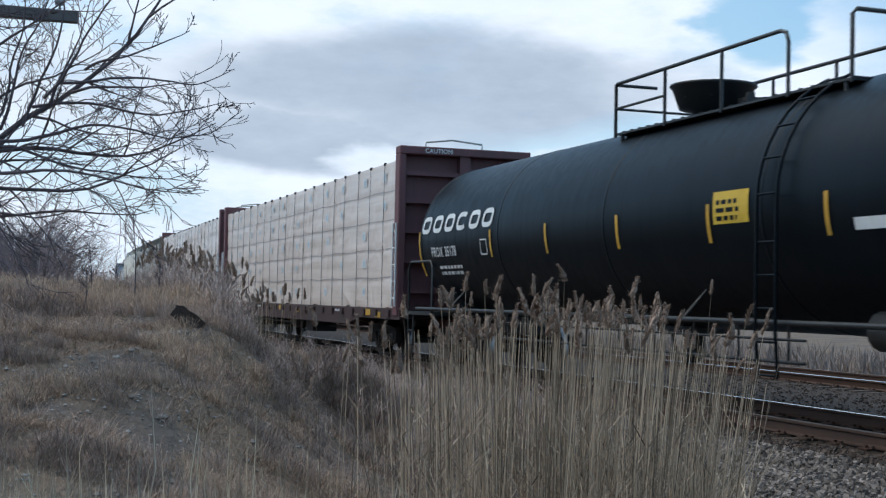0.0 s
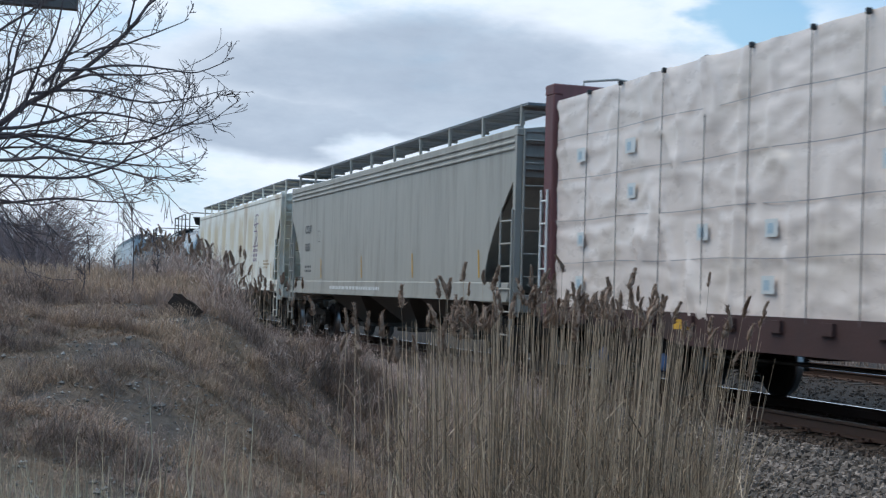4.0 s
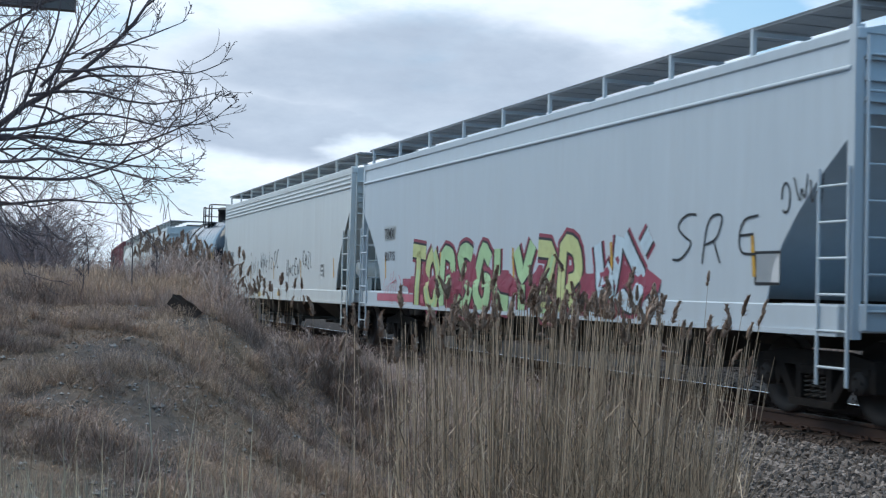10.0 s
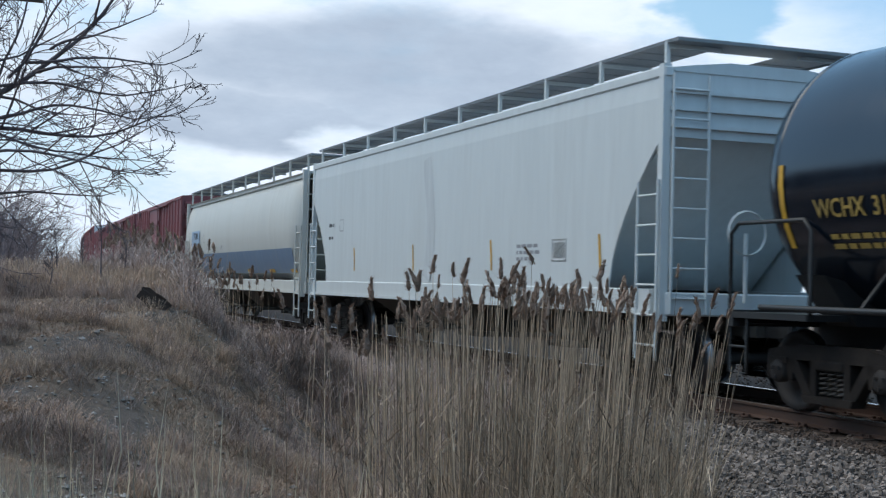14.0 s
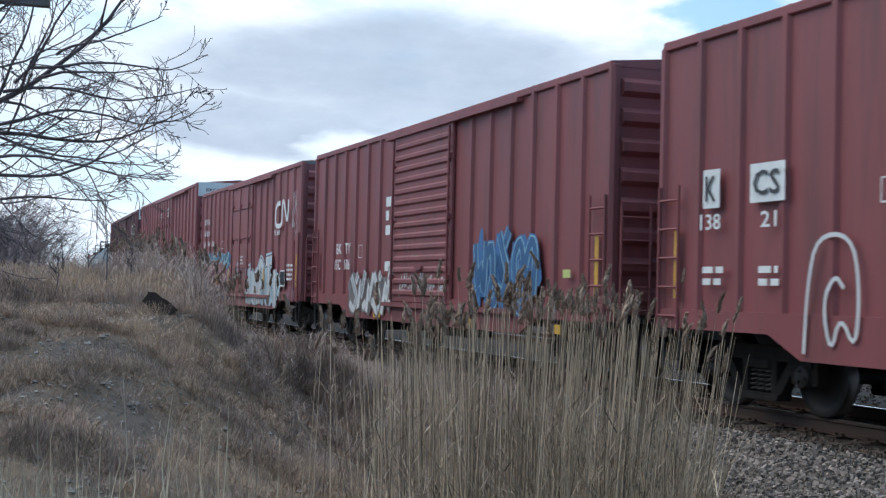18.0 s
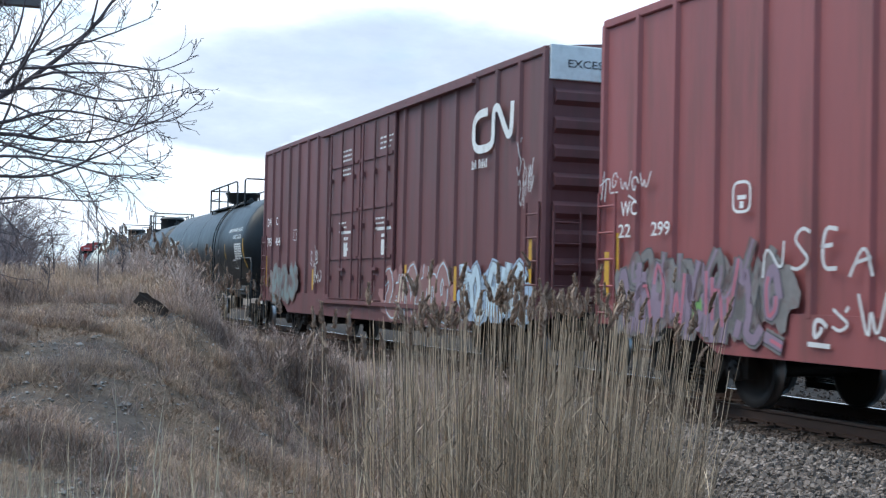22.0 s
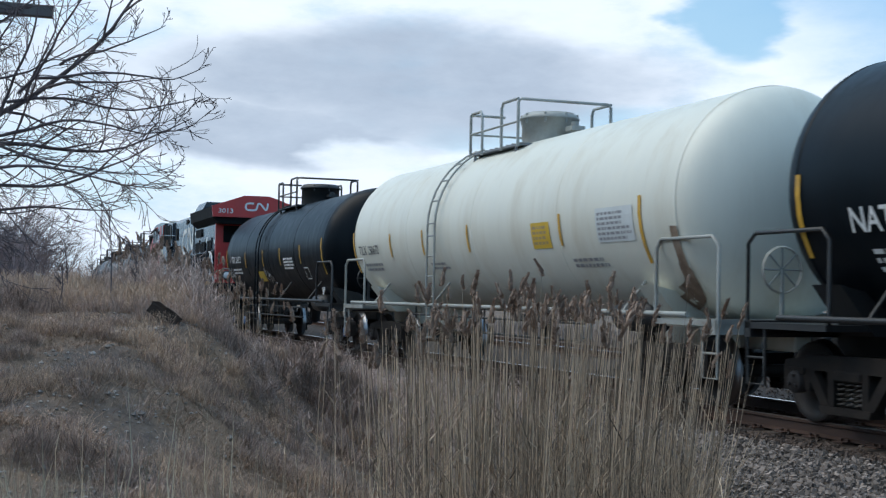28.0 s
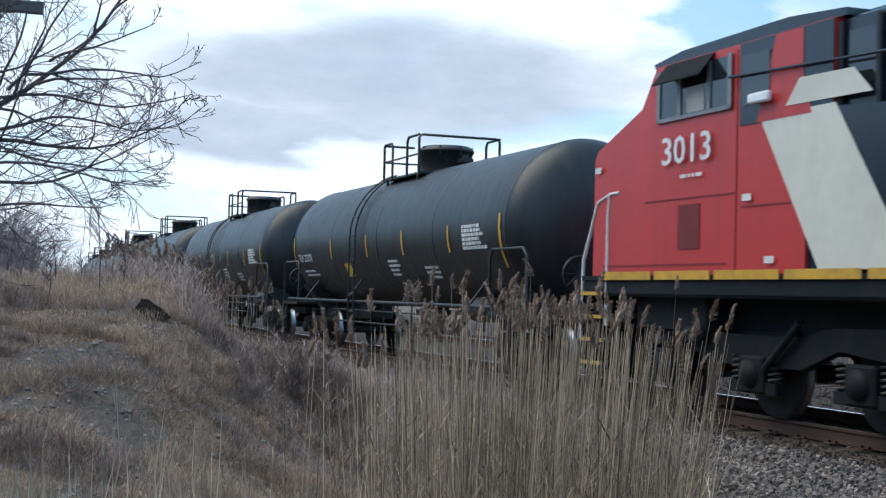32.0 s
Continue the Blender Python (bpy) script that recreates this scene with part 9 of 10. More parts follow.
def build_reeds():
    rng = random.Random(11)
    stalks, plumes, twigs, leaves_r, leaves_t, leaves_w = Geo(), Geo(), Geo(), [], [], []

    def plume(p, d, size):
        """A fluffy spindle: a ragged core with short hairs pointing up and out."""
        ax = Vector(d).normalized()
        side = ax.orthogonal().normalized()
        other = ax.cross(side)
        fat = rng.uniform(0.10, 0.16)
        nod = side * rng.uniform(-0.35, 0.35) + other * rng.uniform(-0.35, 0.35)
        rings = []
        for f, w in ((0.0, 0.25), (0.15, 0.8), (0.32, 1.0), (0.55, 0.9), (0.80, 0.70), (1.0, 0.30)):
            c = Vector(p) + ax * size * f + nod * size * f * f
            rings.append([tuple(c + (side * math.cos(t) + other * math.sin(t)) * size * fat * w * rng.uniform(0.35, 1.3)) for t in (0.0, 1.05, 2.09, 3.14, 4.19, 5.24)])
        plumes.add([q for rg in rings for q in rg], [(k * 6 + j, k * 6 + (j + 1) % 6, (k + 1) * 6 + (j + 1) % 6, (k + 1) * 6 + j) for k in range(5) for j in range(6)])
        for k in range(120):
            f = rng.random() * 0.95
            c = Vector(p) + ax * size * f + nod * size * f * f
            t = rng.uniform(0, 6.28)
            out = side * math.cos(t) + other * math.sin(t)
            a = c + out * size * fat * 0.7 * (1 - 0.6 * f)
            tip = a + (out + nod * 1.5) * size * rng.uniform(0.06, 0.26) * (1.15 - 0.6 * f) + ax * size * rng.uniform(0.02, 0.16)
            w = ax.cross(out) * size * 0.032
            plumes.add([tuple(a - w), tuple(a + w), tuple(tip)], [(0, 1, 2)])

    def reed(x, y, top, r, head, lean):
        z0 = gz(x, y) - 0.05
        dx, dy = math.sin(lean[1]) * lean[0], math.cos(lean[1]) * lean[0]
        hgt = top - z0
        k = rng.uniform(0.5, 1.2)
        pts = [(x + dx * hgt * f * (0.7 + k * 0.3 * f), y + dy * hgt * f * (0.7 + k * 0.3 * f), z0 + hgt * f) for f in (0, 0.35, 0.7, 1.0)]
        stalks.tube(pts, r, 3, taper=r * 0.55, cap=False)
        if head:
            d = Vector(pts[3]) - Vector(pts[2])
            d = d.normalized() + Vector((rng.uniform(-0.25, 0.25), rng.uniform(-0.25, 0.25), 0))
            plume(Vector(pts[3]) - d * 0.06, d, head)
        for _ in range(2):
            f = rng.uniform(0.1, 0.75)
            a, ln = rng.uniform(0, 6.28), rng.uniform(0.15, 0.40)
            q = (x + dx * hgt * f * 0.8, y + dy * hgt * f * 0.8, z0 + hgt * f)
            leaves_r.append(q)
            leaves_t.append((q[0] + math.cos(a) * ln * 0.45, q[1] + math.sin(a) * ln * 0.45, q[2] + ln * rng.uniform(0.3, 0.9)))
            leaves_w.append(rng.uniform(0.006, 0.012))

    # thick stand in front of the track; tips follow one gentle arch
    def crest(az):
        return 1.39 - 0.0052 * (az - 25.0) ** 2 if az < 25 else 1.39 - 0.0042 * (az - 25.0) ** 2
    for k in range(1500):
        az = 17.6 + 15.0 * rng.random() ** 0.92
        dist = rng.uniform(8.3, 11.8)
        dens = float(smoothstep(17.4, 21.8, az)) * (1 - 0.62 * float(smoothstep(28.0, 32.5, az))) * (0.8 + 0.2 * math.sin(az * 3.1) + 0.12 * math.sin(az * 7.7))
        if rng.random() > dens:
            continue
        x, y = place_at(az, dist)
        if lateral(x, y) > -3.15 - 0.4 * rng.random():
            continue
        fan = 0.012 * (az - 23.5)
        lean_r, lean_d = fan + rng.gauss(0, 0.035), rng.gauss(0, 0.05)
        headed = rng.random() < (0.19 if 20.5 < az < 28.5 else 0.10)
        if headed:
            tip, head = crest(az) + rng.gauss(-0.015, 0.095), rng.uniform(0.11, 0.18)
            if rng.random() < 0.12:
                tip += 0.12
            top = tip - head * 0.8
        else:
            top, head = crest(az) - 0.12 - abs(rng.gauss(0.05, 0.30)), 0
        if rng.random() < 0.06:
            lean_r, lean_d, top, head = lean_r + rng.choice((-1, 1)) * rng.uniform(0.2, 0.5), rng.gauss(0, 0.3), min(top, 0.4), 0
        a = radians(az)
        reach, way = math.hypot(lean_r, lean_d), math.atan2(lean_r * math.cos(a) + lean_d * math.sin(a), -lean_r * math.sin(a) + lean_d * math.cos(a))
        reed(x, y, top, rng.uniform(0.0026, 0.0046), head, (reach, way))
    # a few that stand alone to the side
    for az, dist, top in ((16.1, 9.5, 1.12), (15.3, 9.9, 1.20), (16.9, 9.0, 1.16), (15.9, 10.4, 0.92), (14.7, 10.2, 0.72), (17.3, 9.2, 0.95), (16.5, 10.6, 1.00), (17.6, 9.9, 1.10), (17.9, 9.3, 0.90)):
        x, y = place_at(az, dist)
        reed(x, y, top, 0.004, 0.15, (0.05, rng.uniform(0, 6.28)))
    # low broken stems leaning over at the edge of the gravel
    for k in range(1900):
        az, dist = 24.0 + 9.2 * rng.random() ** 0.8, rng.uniform(8.2, 10.8)
        x, y = place_at(az, dist)
        if lateral(x, y) > -3.1:
            continue
        edge = float(smoothstep(33.6, 31.2, az))
        top = -0.25 + rng.random() * 0.68 * edge
        reed(x, y, top, rng.uniform(0.002, 0.0040), 0, (abs(rng.gauss(0, 0.16)) if rng.random() < 0.8 else rng.uniform(0.3, 0.8), rng.uniform(0, 6.28)))
    # dead shrub twigs among the stalks
    for k in range(26):
        az, dist = rng.uniform(17.6, 27.0), rng.uniform(8.0, 8.9)
        x, y = place_at(az, dist)
        z0, a = gz(x, y), rng.uniform(0, 6.28)
        ln = rng.uniform(0.7, 1.15)
        tip = (x + math.cos(a) * ln * 0.35, y + math.sin(a) * ln * 0.35, z0 + ln)
        twigs.tube([(x, y, z0), ((x + tip[0]) / 2 + rng.gauss(0, 0.03), (y + tip[1]) / 2, z0 + ln * 0.55), tip], 0.004, 3, taper=0.0015, cap=False)
        for b in range(5):
            f = rng.uniform(0.35, 0.9)
            q = Vector((x, y, z0)).lerp(Vector(tip), f)
            a2 = rng.uniform(0, 6.28)
            twigs.tube([tuple(q), tuple(q + Vector((math.cos(a2) * 0.13, math.sin(a2) * 0.13, rng.uniform(0.05, 0.2))))], 0.0022, 3, taper=0.0012, cap=False)
    # the same belt farther along the ditch
    for k in range(70):
        yy = rng.uniform(24.5, 29)
        l = rng.uniform(-5.0, -4.2)
        x = D + 0.5 * KAPPA * yy * yy + l
        reed(x, yy, 0.55 + 0.028 * yy + rng.gauss(0, 0.15), rng.uniform(0.004, 0.006), rng.uniform(0.16, 0.24) if rng.random() < 0.5 else 0, (rng.uniform(0.0, 0.1), rng.uniform(0, 6.28)))
    for k in range(170):
        yy = rng.uniform(28.5, 44)
        l = rng.uniform(-5.4, -4.3)
        x = D + 0.5 * KAPPA * yy * yy + l
        reed(x, yy, 1.75 + 0.062 * (yy - 30) + rng.gauss(0, 0.20), rng.uniform(0.005, 0.008), rng.uniform(0.24, 0.36) if rng.random() < 0.7 else 0, (rng.uniform(0.0, 0.1), rng.uniform(0, 6.28)))
    tagged(part("reed_stalks", stalks, M_REED, None, fix=False), "dense stand of dry straw-coloured reed stalks in the ditch", "reeds", kind="stuff")
    tagged(part("shrub_twigs", twigs, M_UMBER, None, fix=False), "thin brown dead shrub twigs among the reeds", "twigs", kind="stuff")
    tagged(part("reed_plumes", plumes, M_PLUME, None, fix=False), "fluffy brown seed plumes on the reed tops", "reeds", kind="stuff")
    tagged(new("reed_leaves", blade_mesh("reed_leaves", leaves_r, leaves_t, leaves_w, M_REED, 0.15, 3)), "withered narrow leaves hanging on the reeds", "reeds", kind="stuff")


build_reeds()


def build_grass():
    rng = np.random.default_rng(21)
    # short matted carpet on the bank, thinner with distance
    n = 15000
    az = np.radians(rng.uniform(-1.5, 21, n))
    d = 7.8 + 30 * rng.random(n) ** 1.5
    x, y = np.sin(az) * d, np.cos(az) * d
    l = lateral(x, y)
    keep = (l < -5.0) & (fbm(x * 1.7, y * 1.7, 4.0) + rng.normal(0, 0.12, n) > 0.0) & (gully(l, y) < 0.4)
    x, y, d = x[keep], y[keep], d[keep]
    per = 18
    X, Y, Dd = np.repeat(x, per), np.repeat(y, per), np.repeat(d, per)
    m = len(X)
    lean_all = np.repeat(rng.uniform(0, 2 * math.pi, len(x)), per) + rng.normal(0, 1.0, m)
    X = X + rng.normal(0, 0.11, m)
    Y = Y + rng.normal(0, 0.11, m)
    Z = ground_height(X, Y) - 0.01
    ln = rng.uniform(0.04, 0.16, m) * (0.7 + 0.6 * (fbm(X * 0.6, Y * 0.6, 7.0) > 0.0))
    tilt = rng.uniform(0.8, 1.5, m)
    T = np.stack([X + np.cos(lean_all) * ln * np.sin(tilt), Y + np.sin(lean_all) * ln * np.sin(tilt), Z + ln * np.cos(tilt)], 1)
    R = np.stack([X, Y, Z], 1)
    W = rng.uniform(0.0025, 0.0055, m) * (0.7 + Dd / 20)
    tagged(new("bank_grass", blade_mesh("bank_grass", R, T, W, M_GRASS, 0.18, 5)), "matted dry brown grass on the bank", "grass", kind="stuff")

    # arching tufts, straw-coloured, grey and dark, in drifts
    def tufts(n, az0, az1, d0, d1, blades, low, high, upright, drift, seed, width, l_max=-4.9):
        rg = np.random.default_rng(seed)
        az = np.radians(rg.uniform(az0, az1, n))
        d = np.sqrt(rg.uniform(d0 * d0, d1 * d1, n))
        x, y = np.sin(az) * d, np.cos(az) * d
        l = lateral(x, y)
        keep = (l < l_max) & (fbm(x * 1.3 + 3, y * 1.3, 9.0) + 0.6 * fbm(x * 3.1, y * 3.1, 2.5) > drift) & (gully(l, y) < 0.25) & (spur(x, y, 1.45) < 0.35) & ~((np.hypot(x - 2.5, y - 14.9) < 0.75) & (rg.random(n) < 0.8))
        x, y, d = x[keep], y[keep], d[keep]
        k = len(x)
        tone = fbm(x * 0.9, y * 0.9, 1.0) + rg.normal(0, 0.22, k)
        slot = np.where(tone > 0.08, 0, np.where(tone > -0.42, 1, 2))
        size = rg.uniform(low, high, k)
        comb = rg.uniform(0, 2 * math.pi, k)
        X, Y = np.repeat(x, blades) + rg.normal(0, 0.055, k * blades), np.repeat(y, blades) + rg.normal(0, 0.055, k * blades)
        m = k * blades
        Z = ground_height(X, Y) - 0.01
        ln = np.repeat(size, blades) * rg.uniform(0.45, 1.15, m)
        a = np.repeat(comb, blades) + rg.normal(0, 1.3, m)
        out = rg.uniform(0.35, 1.0, m) * (1 - upright) + 0.25 * upright * rg.random(m)
        rise = np.sqrt(np.maximum(1 - out ** 2, 0.05))
        dx, dy = np.cos(a) * out * ln, np.sin(a) * out * ln
        R = np.stack([X, Y, Z], 1)
        M = np.stack([X + dx * 0.42, Y + dy * 0.42, Z + ln * rise * 0.62], 1)
        T = np.stack([X + dx, Y + dy, Z + ln * rise * (0.45 + 0.5 * upright) + 0.01], 1)
        wd = np.repeat(width * (0.6 + d / 22), blades) * rg.uniform(0.6, 1.3, m)
        turn = rg.uniform(0, math.pi, m)
        S = np.stack([np.cos(turn), np.sin(turn), np.zeros(m)], 1) * wd[:, None] / 2
        V = np.stack([R - S, R + S, M - S * 0.8, M + S * 0.8, T], 1).reshape(-1, 3)
        b = np.arange(m)[:, None] * 5
        me = bpy.data.meshes.new("grass_tufts")
        me.from_pydata(V.tolist(), [], (b + np.array([[0, 1, 3, 2]])).tolist() + (b + np.array([[2, 3, 4]])).tolist())
        for mm in (M_STRAW, M_THATCH, M_UMBER):
            me.materials.append(mm)
        me.polygons.foreach_set("material_index", np.tile(np.repeat(slot, blades), 2).astype(np.int32))
        return me

    tagged(new("grass_tufts", tufts(4600, -1.5, 19.5, 8.0, 19.5, 60, 0.16, 0.40, 0.0, -0.04, 61, 0.0036)), "arching tufts of dead straw and brown grass", "grass", kind="stuff")
    tagged(new("bank_top_grass", tufts(1500, -1.5, 13.0, 15.5, 30.0, 34, 0.20, 0.46, 0.6, -0.30, 62, 0.0046)), "taller brown dead grass along the bank's top", "grass", kind="stuff")
    tagged(new("spur_grass", tufts(700, 11.5, 18.5, 17.5, 23.0, 34, 0.20, 0.42, 0.6, -0.9, 63, 0.0050, -3.2)), "brown dead grass on the spur in the ditch", "grass", kind="stuff")
    # small stones lying in the bare patches
    rs = np.random.default_rng(77)
    n = 3400
    az, d = np.radians(rs.uniform(-1, 18, n)), rs.uniform(8.2, 17, n)
    X, Y = np.sin(az) * d, np.cos(az) * d
    ok = (fbm(X * 1.7, Y * 1.7, 4.0) < 0.05) & (lateral(X, Y) < -5.0)
    X, Y = X[ok], Y[ok]
    g = Geo()
    for x, y in zip(X, Y):
        s = float(rs.uniform(0.008, 0.022)) * (2.2 if rs.random() < 0.05 else 1.0)
        z = gz(x, y) + s * 0.4
        v = [(x + a * s * float(rs.uniform(0.6, 1.3)), y + b * s * float(rs.uniform(0.6, 1.3)), z + c * s * 0.6) for a, b, c in ((1, 0, 0), (0, 1, 0), (-1, 0, 0), (0, -1, 0), (0.1, 0.1, 1), (0, 0, -1))]
        g.add(v, [(0, 1, 4), (1, 2, 4), (2, 3, 4), (3, 0, 4), (1, 0, 5), (2, 1, 5), (3, 2, 5), (0, 3, 5)])
    tagged(part("bank_stones", g, M_SOILSTONE, None, fix=False), "small pale stones in bare soil on the bank", "stones", kind="stuff")
    # tall thin stems close to the camera
    n = 330
    az, d = np.radians(0.3 + 18.7 * rng.random(n) ** 1.35), rng.uniform(5.2, 9.0, n)
    X, Y = np.sin(az) * d, np.cos(az) * d
    few = (np.degrees(az) < 12.5) | (rng.random(n) < 0.35)
    az, d, X, Y = az[few], d[few], X[few], Y[few]
    n = len(X)
    Z = ground_height(X, Y) - 0.02
    top = 1.35 - (np.abs(rng.normal(310, 75, n))) / 2375 * d
    R = np.stack([X, Y, Z], 1)
    T = np.stack([X + rng.normal(0, 0.05, n), Y + rng.normal(0, 0.05, n), np.maximum(top, Z + 0.15)], 1)
    tagged(new("tall_grass_stems", blade_mesh("tall_grass_stems", R, T, rng.uniform(0.006, 0.011, n), M_PALESTEM, 0.04, 8)), "single tall dry grass stems", "grass", kind="stuff")
    # tufts of tall dry grass at the foot of the bank
    n = 900
    c = rng.integers(0, 26, n)
    ca, cd = np.radians(rng.uniform(1.0, 13.0, 26)), rng.uniform(5.0, 6.4, 26)
    d = cd[c] + rng.normal(0, 0.10, n)
    X, Y = np.sin(ca[c]) * d + rng.normal(0, 0.05, n), np.cos(ca[c]) * d
    Z = ground_height(X, Y) - 0.02
    R = np.stack([X, Y, Z], 1)
    T = np.stack([X + rng.normal(0, 0.06, n), Y + rng.normal(0, 0.06, n), Z + rng.uniform(0.45, 0.95, n)], 1)
    tagged(new("dry_grass_tufts", blade_mesh("dry_grass_tufts", R, T, rng.uniform(0.003, 0.006, n), M_PALESTEM, 0.08, 18)), "tufts of tall dry grass at the bank's foot", "grass", kind="stuff")
    # belt of dead grass beyond the tracks
    n = 15000
    Y = rng.uniform(-6, 90, n)
    X = D + 0.5 * KAPPA * Y ** 2 + rng.uniform(8.8, 15.0, n)
    Z = ground_height(X, Y)
    h = rng.uniform(0.35, 0.85, n)
    R = np.stack([X, Y, Z], 1)
    T = np.stack([X + rng.normal(0, 0.12, n), Y + rng.normal(0, 0.12, n), Z + h], 1)
    tagged(new("field_grass", blade_mesh("field_grass", R, T, rng.uniform(0.02, 0.05, n), M_FIELD, 0.08, 9)), "belt of dead grass beyond the second track", "grass", kind="stuff")


build_grass()


def build_weeds():
    """Grey scrub of dead weeds along the edge of the ditch."""
    rng = np.random.default_rng(31)
    roots, tips, widths = [], [], []
    n = 1150
    for k in range(n):
        y = 11.0 + 34 * rng.random() ** 1.25
        x = D + 0.5 * KAPPA * y * y + rng.uniform(-7.4, -2.7)
        if y < 15 and x > 4.3:
            continue
        if float(gully(x - D - 0.5 * KAPPA * y * y, y)) > 0.25 or float(spur(x, y, 1.45)) > 0.3 or (y < 17 and 0.22 < x / y < 0.345 and rng.random() < 0.9):
            continue
        z = gz(x, y)
        hgt = rng.uniform(0.35, 0.75) * (0.8 + 0.3 * (y > 15)) * (1.0 if x - D - 0.5 * KAPPA * y * y < -5.2 else 1.1)
        if -8.2 < x - D - 0.5 * KAPPA * y * y < -6.2 and y < 16:
            hgt *= 0.5
        if 16 < y < 22 and 0.2 < x / y < 0.36:
            hgt *= 0.62
        for j in range(26):
            a, tilt = rng.uniform(0, 6.28), abs(rng.normal(0, 0.5))
            ln = hgt * rng.uniform(0.5, 1.1)
            tip = np.array([x + math.cos(a) * ln * math.sin(tilt), y + math.sin(a) * ln * math.sin(tilt), z + ln * math.cos(tilt)])
            root = np.array([x + rng.normal(0, 0.07), y + rng.normal(0, 0.07), z - 0.02])
            roots.append(root), tips.append(tip), widths.append(rng.uniform(0.006, 0.011))
            for b in range(3):
                f = rng.uniform(0.45, 0.95)
                q = root + (tip - root) * f
                a2 = rng.uniform(0, 6.28)
                roots.append(q), tips.append(q + np.array([math.cos(a2) * 0.10, math.sin(a2) * 0.10, rng.uniform(0.02, 0.13)])), widths.append(rng.uniform(0.005, 0.011))
    tagged(new("ditch_weeds", blade_mesh("ditch_weeds", roots, tips, widths, M_WEED, 0.10, 12)), "tangled grey dead weeds along the ditch", "weeds", kind="stuff")


build_weeds()


# ---- bare trees ----
def grow(geo, p, d, length, r, level, rng, droop, twigs, least=0.0026):
    """One limb with its side branches; p, d: start and heading. It sags first and turns up at its tip."""
    p, d = Vector(p), Vector(d).normalized()
    steps = 8 if level < 2 else 5
    pts = [p.copy()]
    for i in range(steps):
        f = i / steps
        d = (d + Vector((rng.gauss(0, 0.14), rng.gauss(0, 0.14), rng.gauss(0, 0.14) + droop * (f - 0.4)))).normalized()
        p = p + d * length / steps
        pts.append(p.copy())
    geo.tube(pts, r, 6 if level < 2 else 4 if level == 2 else 3, taper=least, cap=False)
    if level >= 4:
        return
    n = twigs[level]
    for k in range(n):
        f = 0.18 + 0.80 * (k + rng.random()) / n
        i = min(int(f * steps), steps - 1)
        q = pts[i].lerp(pts[i + 1], f * steps - i)
        dd = (pts[i + 1] - pts[i]).normalized()
        side = dd.orthogonal().normalized()
        side.rotate(Matrix.Rotation(rng.uniform(0, 6.28), 3, dd))
        ang = rng.uniform(0.35, 0.75)
        nd = (dd * math.cos(ang) + side * math.sin(ang) + Vector((0, 0, 0.02))).normalized()
        grow(geo, q, nd, length * rng.uniform(0.36, 0.62) * (1.2 - 0.6 * f), max(r * (1 - 0.6 * f) * 0.5, least), level + 1, rng, droop, twigs, least)


